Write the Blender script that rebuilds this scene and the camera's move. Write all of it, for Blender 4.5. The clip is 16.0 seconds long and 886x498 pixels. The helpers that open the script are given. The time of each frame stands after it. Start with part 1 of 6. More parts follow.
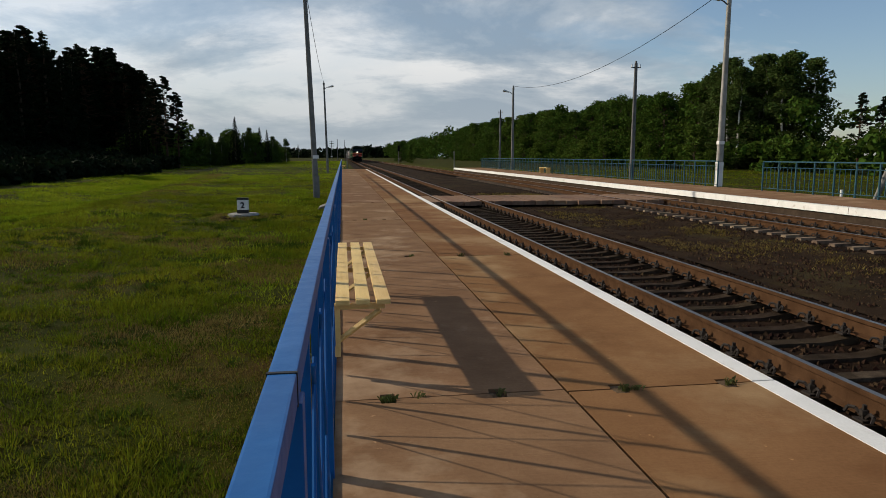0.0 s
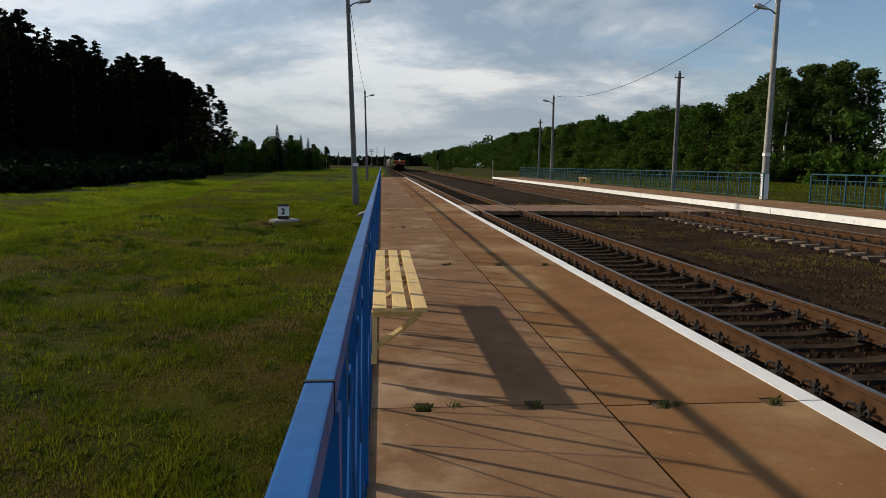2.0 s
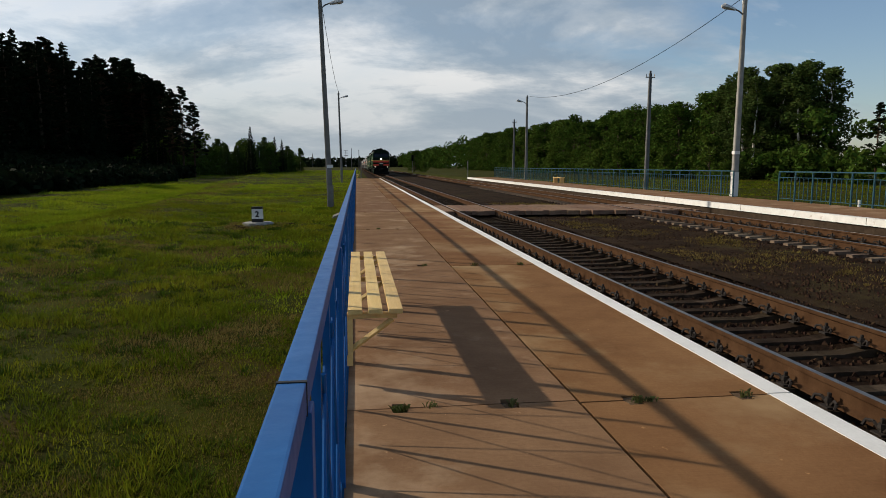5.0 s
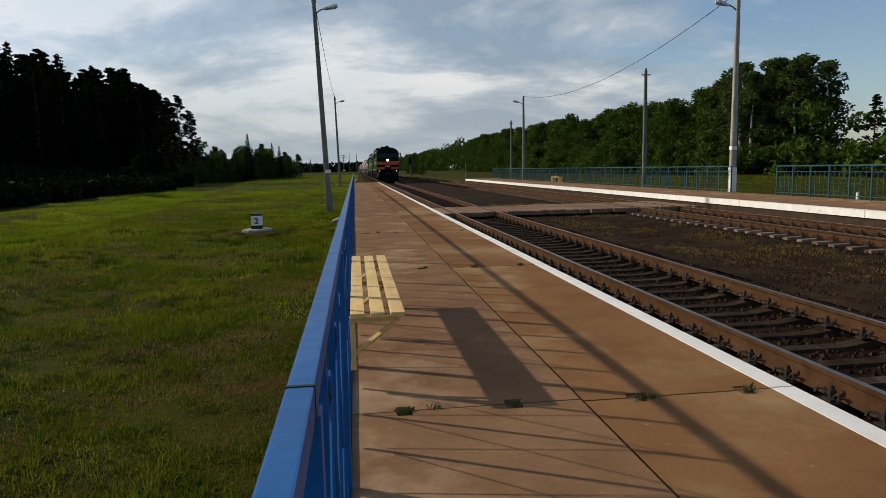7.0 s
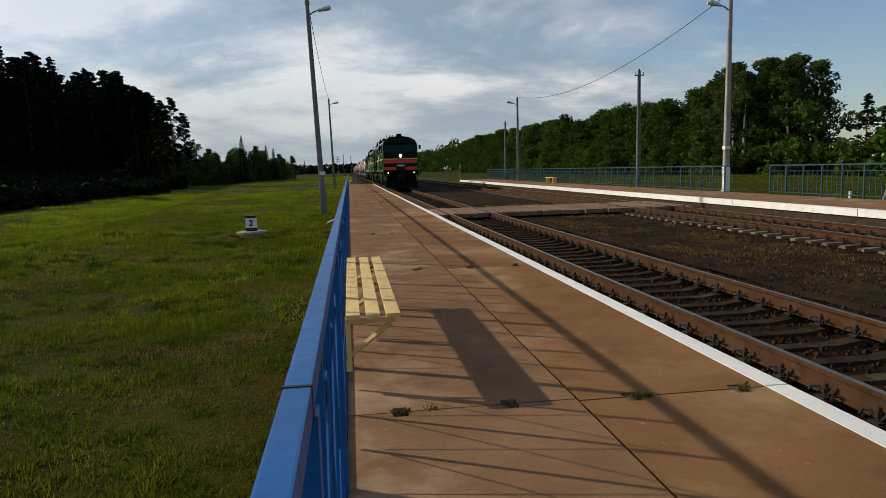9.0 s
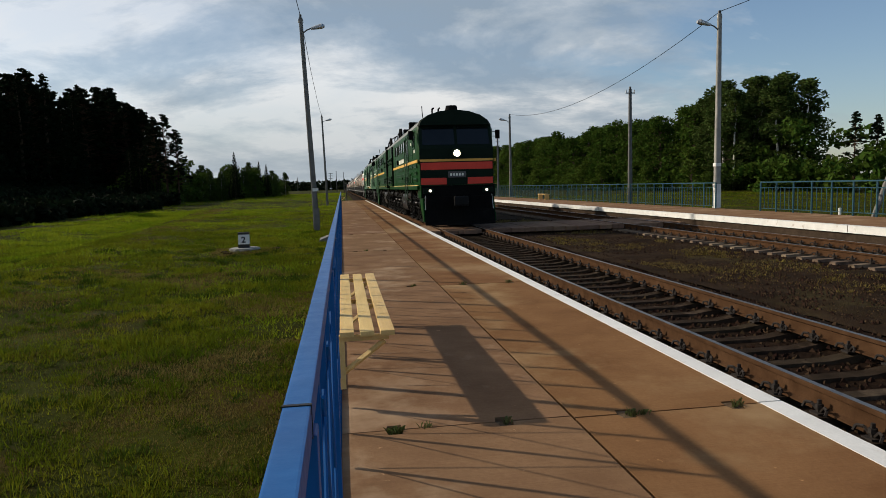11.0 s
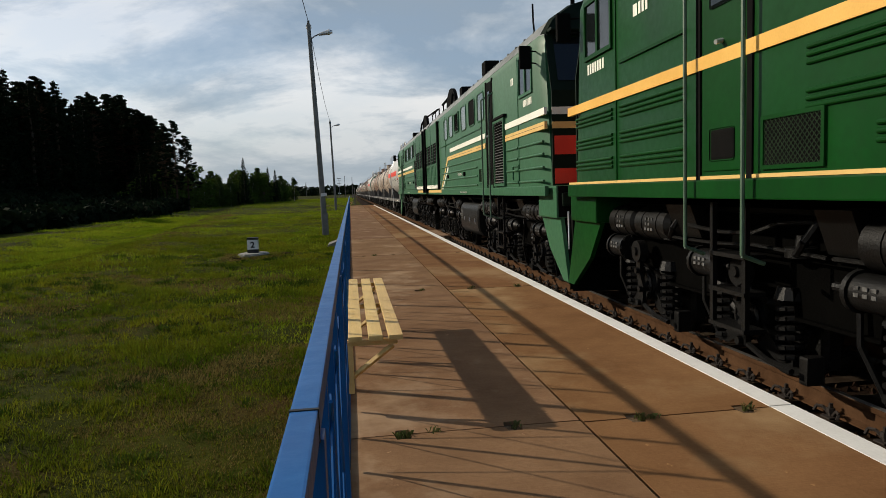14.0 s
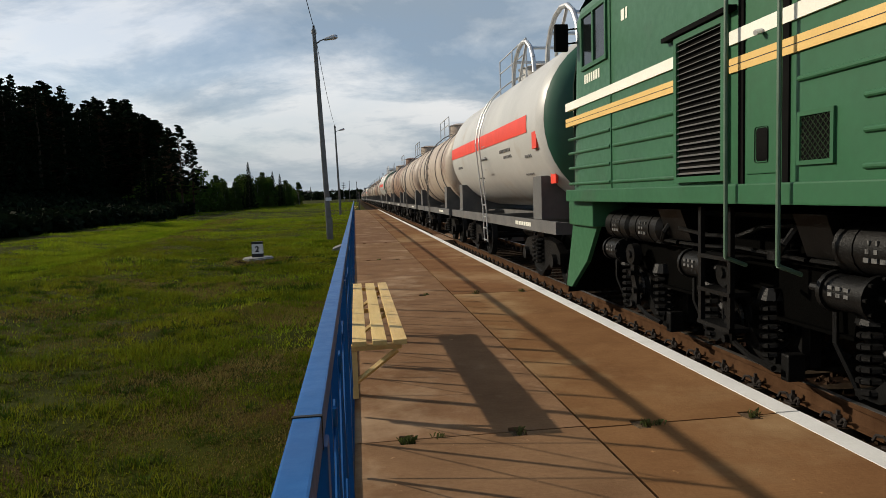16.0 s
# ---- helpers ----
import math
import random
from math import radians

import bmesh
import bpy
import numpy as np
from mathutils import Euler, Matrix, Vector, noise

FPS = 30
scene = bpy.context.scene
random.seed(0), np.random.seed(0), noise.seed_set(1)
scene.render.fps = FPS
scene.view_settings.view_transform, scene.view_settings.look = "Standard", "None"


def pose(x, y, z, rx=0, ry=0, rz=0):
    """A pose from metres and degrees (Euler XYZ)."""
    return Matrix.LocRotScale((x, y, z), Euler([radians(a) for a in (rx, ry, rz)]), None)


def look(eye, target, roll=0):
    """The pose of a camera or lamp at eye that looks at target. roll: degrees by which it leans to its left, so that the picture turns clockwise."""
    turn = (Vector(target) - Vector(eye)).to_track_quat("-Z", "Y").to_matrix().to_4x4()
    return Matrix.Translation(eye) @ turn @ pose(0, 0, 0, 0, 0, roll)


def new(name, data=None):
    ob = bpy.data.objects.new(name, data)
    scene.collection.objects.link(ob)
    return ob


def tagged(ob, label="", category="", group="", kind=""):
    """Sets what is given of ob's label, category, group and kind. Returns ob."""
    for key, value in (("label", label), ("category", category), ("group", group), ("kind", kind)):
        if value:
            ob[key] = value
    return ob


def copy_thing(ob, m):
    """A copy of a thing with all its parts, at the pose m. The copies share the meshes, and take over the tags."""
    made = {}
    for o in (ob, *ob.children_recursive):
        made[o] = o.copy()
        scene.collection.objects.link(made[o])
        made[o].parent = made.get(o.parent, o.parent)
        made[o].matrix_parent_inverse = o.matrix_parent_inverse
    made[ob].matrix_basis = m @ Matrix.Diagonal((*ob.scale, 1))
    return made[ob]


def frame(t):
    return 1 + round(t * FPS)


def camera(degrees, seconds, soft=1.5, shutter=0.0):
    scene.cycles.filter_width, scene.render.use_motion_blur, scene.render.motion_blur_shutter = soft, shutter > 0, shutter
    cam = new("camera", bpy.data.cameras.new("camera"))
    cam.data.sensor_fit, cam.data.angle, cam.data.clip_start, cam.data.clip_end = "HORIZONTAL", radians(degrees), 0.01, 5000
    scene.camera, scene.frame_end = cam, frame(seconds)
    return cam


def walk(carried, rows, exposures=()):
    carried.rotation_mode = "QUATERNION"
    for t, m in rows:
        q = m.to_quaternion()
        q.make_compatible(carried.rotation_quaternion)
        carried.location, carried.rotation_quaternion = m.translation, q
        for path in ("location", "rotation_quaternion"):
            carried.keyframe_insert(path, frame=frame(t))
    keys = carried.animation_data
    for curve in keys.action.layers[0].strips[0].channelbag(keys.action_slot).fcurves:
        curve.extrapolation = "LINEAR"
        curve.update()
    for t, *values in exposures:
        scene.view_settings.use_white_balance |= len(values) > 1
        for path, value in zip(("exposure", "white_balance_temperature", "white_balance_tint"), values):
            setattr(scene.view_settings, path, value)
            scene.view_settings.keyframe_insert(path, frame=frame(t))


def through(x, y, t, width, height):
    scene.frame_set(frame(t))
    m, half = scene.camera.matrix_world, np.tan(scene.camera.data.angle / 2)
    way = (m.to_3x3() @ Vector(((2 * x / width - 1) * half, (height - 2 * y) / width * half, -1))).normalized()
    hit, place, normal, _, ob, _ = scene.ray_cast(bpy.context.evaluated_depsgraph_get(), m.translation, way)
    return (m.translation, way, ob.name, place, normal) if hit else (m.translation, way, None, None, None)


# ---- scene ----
cam = camera(66.6, 16.0, 0.8)
PATH = [
    (0, (0.0, 0.004, 1.479), (0.29, 1.964, 1.207), -0.0),
    (0.5, (-0.006, 0.007, 1.483), (0.276, 1.971, 1.229), -0.4),
    (1, (-0.001, -0.003, 1.489), (0.238, 1.971, 1.268), -0.4),
    (1.5, (-0.009, -0.008, 1.483), (0.2, 1.967, 1.248), 1.7),
    (2, (-0.003, 0.019, 1.479), (0.178, 1.995, 1.232), 0.6),
    (2.5, (-0.006, 0.003, 1.482), (0.214, 1.978, 1.256), 0.8),
    (3, (-0.001, 0.001, 1.486), (0.235, 1.974, 1.254), 0.1),
    (3.5, (-0.001, 0.0, 1.477), (0.239, 1.972, 1.246), -0.1),
    (4, (0.003, 0.008, 1.479), (0.264, 1.978, 1.251), -0.2),
    (4.5, (0.001, 0.009, 1.478), (0.237, 1.981, 1.248), 0.2),
    (4.7, (0.006, 0.005, 1.481), (0.252, 1.975, 1.241), 0.3),
    (6.8, (-0.005, -0.01, 1.481), (0.244, 1.958, 1.227), -1.2),
    (7, (-0.001, -0.016, 1.484), (0.251, 1.954, 1.246), -1.3),
    (7.5, (-0.005, -0.015, 1.486), (0.254, 1.955, 1.259), -1.2),
    (8, (-0.007, -0.015, 1.482), (0.229, 1.958, 1.257), -1.6),
    (8.5, (-0.009, -0.022, 1.488), (0.244, 1.949, 1.259), -1.6),
    (9, (-0.003, -0.022, 1.483), (0.264, 1.946, 1.248), -1.6),
    (9.5, (-0.006, -0.02, 1.485), (0.276, 1.945, 1.24), -1.6),
    (10, (-0.009, -0.023, 1.486), (0.281, 1.944, 1.265), -1.5),
    (12.5, (-0.017, -0.029, 1.49), (0.269, 1.942, 1.312), -1.6),
    (13, (-0.015, -0.027, 1.488), (0.247, 1.948, 1.308), -1.9),
    (13.5, (-0.015, -0.026, 1.487), (0.25, 1.948, 1.3), -1.8),
    (14, (-0.01, -0.033, 1.489), (0.256, 1.941, 1.315), -1.9),
    (14.5, (-0.015, -0.028, 1.492), (0.241, 1.949, 1.323), -2.0),
    (15, (-0.009, -0.02, 1.484), (0.23, 1.958, 1.308), -1.9),
    (15.5, (-0.009, -0.027, 1.485), (0.227, 1.952, 1.326), -1.8),
    (16, (-0.01, -0.02, 1.488), (0.244, 1.957, 1.328), -1.8),
]
walk(cam, [(t, look(eye, target, roll)) for t, eye, target, roll in PATH],
     exposures=[(0, -0.23), (10.0, -0.23), (12.4, -0.18), (16, -0.18)])

# ---- light ----
SUN_DIR = Vector((0.88, -0.47, -0.52))
world = bpy.data.worlds.new("sky")
scene.world = world
world.use_nodes = True
wn, wl = world.node_tree.nodes, world.node_tree.links
sky = wn.new("ShaderNodeTexSky")
sky.sky_type, sky.sun_disc = "NISHITA", False
sky.sun_elevation = math.asin(-SUN_DIR.normalized().z)
sky.sun_rotation = math.atan2(-SUN_DIR.x, -SUN_DIR.y)
sky.dust_density, sky.ozone_density = 0.8, 2.5
coord = wn.new("ShaderNodeTexCoord")
sep = wn.new("ShaderNodeSeparateXYZ")
wl.new(coord.outputs["Generated"], sep.inputs[0])


def wmath(op, a, b):
    n = wn.new("ShaderNodeMath")
    n.operation = op
    for i, v in enumerate((a, b)):
        if isinstance(v, (int, float)):
            n.inputs[i].default_value = v
        else:
            wl.new(v, n.inputs[i])
    return n.outputs[0]


zz = wmath("ADD", wmath("MAXIMUM", sep.outputs[2], 0.0), 0.26)
flat = wn.new("ShaderNodeCombineXYZ")
wl.new(wmath("DIVIDE", sep.outputs[0], zz), flat.inputs[0])
wl.new(wmath("DIVIDE", sep.outputs[1], zz), flat.inputs[1])


def cloud(scale, stretch, detail, offset):
    m = wn.new("ShaderNodeMapping")
    m.inputs["Scale"].default_value = (scale, scale * stretch, 1)
    m.inputs["Location"].default_value = (offset, offset * 0.7, 0)
    m.inputs["Rotation"].default_value = (0, 0, radians(24))
    wl.new(flat.outputs[0], m.inputs[0])
    n = wn.new("ShaderNodeTexNoise")
    n.inputs["Scale"].default_value = 1.0
    n.inputs["Detail"].default_value = detail
    n.inputs["Roughness"].default_value = 0.6
    n.inputs["Distortion"].default_value = 0.25
    wl.new(m.outputs[0], n.inputs["Vector"])
    return n.outputs["Fac"]


def wramp(fac, stops):
    r = wn.new("ShaderNodeValToRGB")
    while len(r.color_ramp.elements) < len(stops):
        r.color_ramp.elements.new(0.5)
    for e, (p, c) in zip(r.color_ramp.elements, stops):
        e.position, e.color = p, (c, c, c, 1)
    wl.new(fac, r.inputs[0])
    return r.outputs[0]


# a cloud bank ahead and to the sunny side, clearing behind, overhead and to the right
side = wmath("ADD", wmath("SUBTRACT", sep.outputs[0], wmath("MULTIPLY", sep.outputs[1], 0.5)), wmath("MULTIPLY", wmath("MAXIMUM", sep.outputs[2], 0.0), 0.45))
side = wmath("ADD", side, wmath("MULTIPLY", wmath("SUBTRACT", cloud(1.1, 1.6, 6, 8.1), 0.5), 0.9))
bank = wramp(wmath("ADD", side, 0.5), [(0.49, 1.0), (0.70, 0.0)])
low_sky = wmath("SUBTRACT", 1.0, wmath("MULTIPLY", sep.outputs[2], 7.0))
cover = wmath("MULTIPLY", wmath("MAXIMUM", wramp(cloud(0.55, 1.2, 8, 3.4), [(0.34, 0.6), (0.50, 1.0)]), low_sky), bank)
shade = wn.new("ShaderNodeValToRGB")
shade.color_ramp.elements.new(0.5)
for e, (p, c) in zip(shade.color_ramp.elements, [(0.40, (3.3, 4.2, 5.2, 1)), (0.48, (5.1, 5.8, 6.5, 1)), (0.58, (9.9, 9.9, 9.8, 1))]):
    e.position, e.color = p, c
wl.new(wmath("SUBTRACT", cloud(1.25, 1.25, 9, 5.3), wmath("MULTIPLY", sep.outputs[0], 0.09)), shade.inputs[0])
mixc = wn.new("ShaderNodeMix")
mixc.data_type = "RGBA"
wl.new(cover, mixc.inputs["Factor"])
clear = wn.new("ShaderNodeVectorMath")
clear.operation = "SCALE"
clear.inputs["Scale"].default_value = 1.3
wl.new(sky.outputs[0], clear.inputs[0])
wl.new(clear.outputs[0], mixc.inputs["A"])
wl.new(shade.outputs[0], mixc.inputs["B"])
haze = wn.new("ShaderNodeMix")
haze.data_type = "RGBA"
wl.new(wmath("MULTIPLY", wmath("MAXIMUM", 0.0, wmath("SUBTRACT", 0.85, wmath("MULTIPLY", sep.outputs[2], 5.5))), wmath("ADD", wmath("MULTIPLY", bank, 0.85), 0.15)), haze.inputs["Factor"])
wl.new(mixc.outputs["Result"], haze.inputs["A"])
haze.inputs["B"].default_value = (4.7, 5.3, 5.7, 1)
wl.new(haze.outputs["Result"], wn["Background"].inputs["Color"])
wn["Background"].inputs["Strength"].default_value = 0.10

sun = new("sun", bpy.data.lights.new("sun", "SUN"))
sun.data.energy, sun.data.angle, sun.data.color = 5.0, radians(0.9), (1.0, 0.89, 0.72)
sun.matrix_world = look((0, 0, 50), Vector((0, 0, 50)) + SUN_DIR)


# ---- materials ----
def surf(name, low, high, scale=4.0, rough=0.7, bump=0.2, metal=0.0, grain=60.0, spot=None, spot_scale=1.2,
         spot_at=0.6, island=0.0, stretch=(1, 1, 1), rand=0.0, depth=0.01, gloss=None, streak=0.0):
    """A surface whose colour wanders between low and high at two scales, with stains of the colour spot and fine relief."""
    m = bpy.data.materials.new(name)
    m.use_nodes = True
    n, l = m.node_tree.nodes, m.node_tree.links
    b = n["Principled BSDF"]
    b.inputs["Roughness"].default_value, b.inputs["Metallic"].default_value = rough, metal
    b.inputs["Specular IOR Level"].default_value = gloss if gloss is not None else 0.03 if rough > 0.8 else 0.4
    tc, mp = n.new("ShaderNodeTexCoord"), n.new("ShaderNodeMapping")
    mp.inputs["Scale"].default_value = stretch
    l.new(tc.outputs["Object"], mp.inputs[0])
    info = n.new("ShaderNodeObjectInfo")
    shift = n.new("ShaderNodeVectorMath")
    shift.operation = "MULTIPLY_ADD"
    l.new(info.outputs["Random"], shift.inputs[0])
    shift.inputs[1].default_value = (37.0, 53.0, 71.0)
    l.new(mp.outputs[0], shift.inputs[2])

    def noise_of(sc, detail):
        t = n.new("ShaderNodeTexNoise")
        t.inputs["Scale"].default_value, t.inputs["Detail"].default_value = sc, detail
        t.inputs["Roughness"].default_value = 0.62
        l.new(shift.outputs[0], t.inputs["Vector"])
        return t.outputs["Fac"]

    def mix(fac, a, c, kind="MIX"):
        x = n.new("ShaderNodeMix")
        x.data_type, x.blend_type = "RGBA", kind
        for key, v in (("Factor", fac), ("A", a), ("B", c)):
            s = x.inputs[key] if key == "Factor" else [i for i in x.inputs if i.name == key and i.type == "RGBA"][0]
            if isinstance(v, (int, float)):
                s.default_value = v
            elif isinstance(v, tuple):
                s.default_value = (*v[:3], 1)
            else:
                l.new(v, s)
        return [o for o in x.outputs if o.type == "RGBA"][0]

    def ramp(fac, a, c):
        r = n.new("ShaderNodeMapRange")
        r.inputs["From Min"].default_value, r.inputs["From Max"].default_value = a, c
        l.new(fac, r.inputs["Value"])
        return r.outputs["Result"]

    fine = noise_of(grain, 6)
    col = mix(ramp(noise_of(scale, 5), 0.32, 0.68), low, high)
    g = ramp(fine, 0.25, 0.75)
    dark = tuple(v * 0.72 for v in low)
    half = n.new("ShaderNodeMath")
    half.operation = "MULTIPLY"
    half.inputs[1].default_value = 0.35
    l.new(g, half.inputs[0])
    col = mix(half.outputs[0], col, dark)
    if streak:
        lines = n.new("ShaderNodeMapping")
        lines.inputs["Scale"].default_value = (0.8, 55.0, 1.0)
        l.new(shift.outputs[0], lines.inputs[0])
        brush = n.new("ShaderNodeTexNoise")
        brush.inputs["Scale"].default_value, brush.inputs["Detail"].default_value = 1.5, 5
        l.new(lines.outputs[0], brush.inputs["Vector"])
        weak = n.new("ShaderNodeMath")
        weak.operation = "MULTIPLY"
        weak.inputs[1].default_value = streak
        l.new(ramp(brush.outputs["Fac"], 0.42, 0.75), weak.inputs[0])
        col = mix(weak.outputs[0], col, tuple(v * 0.62 for v in low))
        pale = tuple(min(v * 1.7, 0.6) for v in high)
        col = mix(ramp(noise_of(9.0, 3), 0.70, 0.78), col, pale)
    if spot:
        col = mix(ramp(noise_of(spot_scale, 6), spot_at, spot_at + 0.14), col, spot)
    if island or rand:
        geo = n.new("ShaderNodeNewGeometry")
        src = geo.outputs["Random Per Island"] if island else info.outputs["Random"]
        hs = n.new("ShaderNodeHueSaturation")
        k = island or rand
        mr = n.new("ShaderNodeMapRange")
        mr.inputs["To Min"].default_value, mr.inputs["To Max"].default_value = 1 - k, 1 + k
        l.new(src, mr.inputs["Value"])
        l.new(mr.outputs["Result"], hs.inputs["Value"])
        mr2 = n.new("ShaderNodeMapRange")
        mr2.inputs["To Min"].default_value, mr2.inputs["To Max"].default_value = 0.5 - k * 0.06, 0.5 + k * 0.05
        l.new(src, mr2.inputs["Value"])
        l.new(mr2.outputs["Result"], hs.inputs["Hue"])
        l.new(col, hs.inputs["Color"])
        col = hs.outputs["Color"]
    l.new(col, b.inputs["Base Color"])
    rr = n.new("ShaderNodeMapRange")
    rr.inputs["To Min"].default_value, rr.inputs["To Max"].default_value = max(rough - 0.12, 0.03), min(rough + 0.14, 1)
    l.new(fine, rr.inputs["Value"])
    l.new(rr.outputs["Result"], b.inputs["Roughness"])
    if bump:
        bp = n.new("ShaderNodeBump")
        bp.inputs["Strength"].default_value, bp.inputs["Distance"].default_value = bump, depth
        l.new(fine, bp.inputs["Height"])
        l.new(bp.outputs[0], b.inputs["Normal"])
    return m


def glow(name, color, strength):
    m = bpy.data.materials.new(name)
    m.use_nodes = True
    b = m.node_tree.nodes["Principled BSDF"]
    b.inputs["Base Color"].default_value = (*color, 1)
    b.inputs["Emission Color"].default_value = (*color, 1)
    b.inputs["Emission Strength"].default_value = strength
    return m


def glass(name, tint):
    m = surf(name, tint, tuple(v * 1.6 for v in tint), 2.0, 0.08, 0.0)
    m.node_tree.nodes["Principled BSDF"].inputs["Specular IOR Level"].default_value = 0.45
    return m


def leafy(name, low, high, through=0.35):
    """Leaves: rough green that lets some sun through."""
    m = surf(name, low, high, 0.35, 0.82, 0.0, grain=3.0, island=0.35, rand=0.0)
    n, l = m.node_tree.nodes, m.node_tree.links
    t = n.new("ShaderNodeBsdfTranslucent")
    src = n["Principled BSDF"].inputs["Base Color"].links[0].from_socket
    l.new(src, t.inputs["Color"])
    x = n.new("ShaderNodeMixShader")
    x.inputs[0].default_value = through
    l.new(n["Principled BSDF"].outputs[0], x.inputs[1])
    l.new(t.outputs[0], x.inputs[2])
    l.new(x.outputs[0], n["Material Output"].inputs["Surface"])
    return m


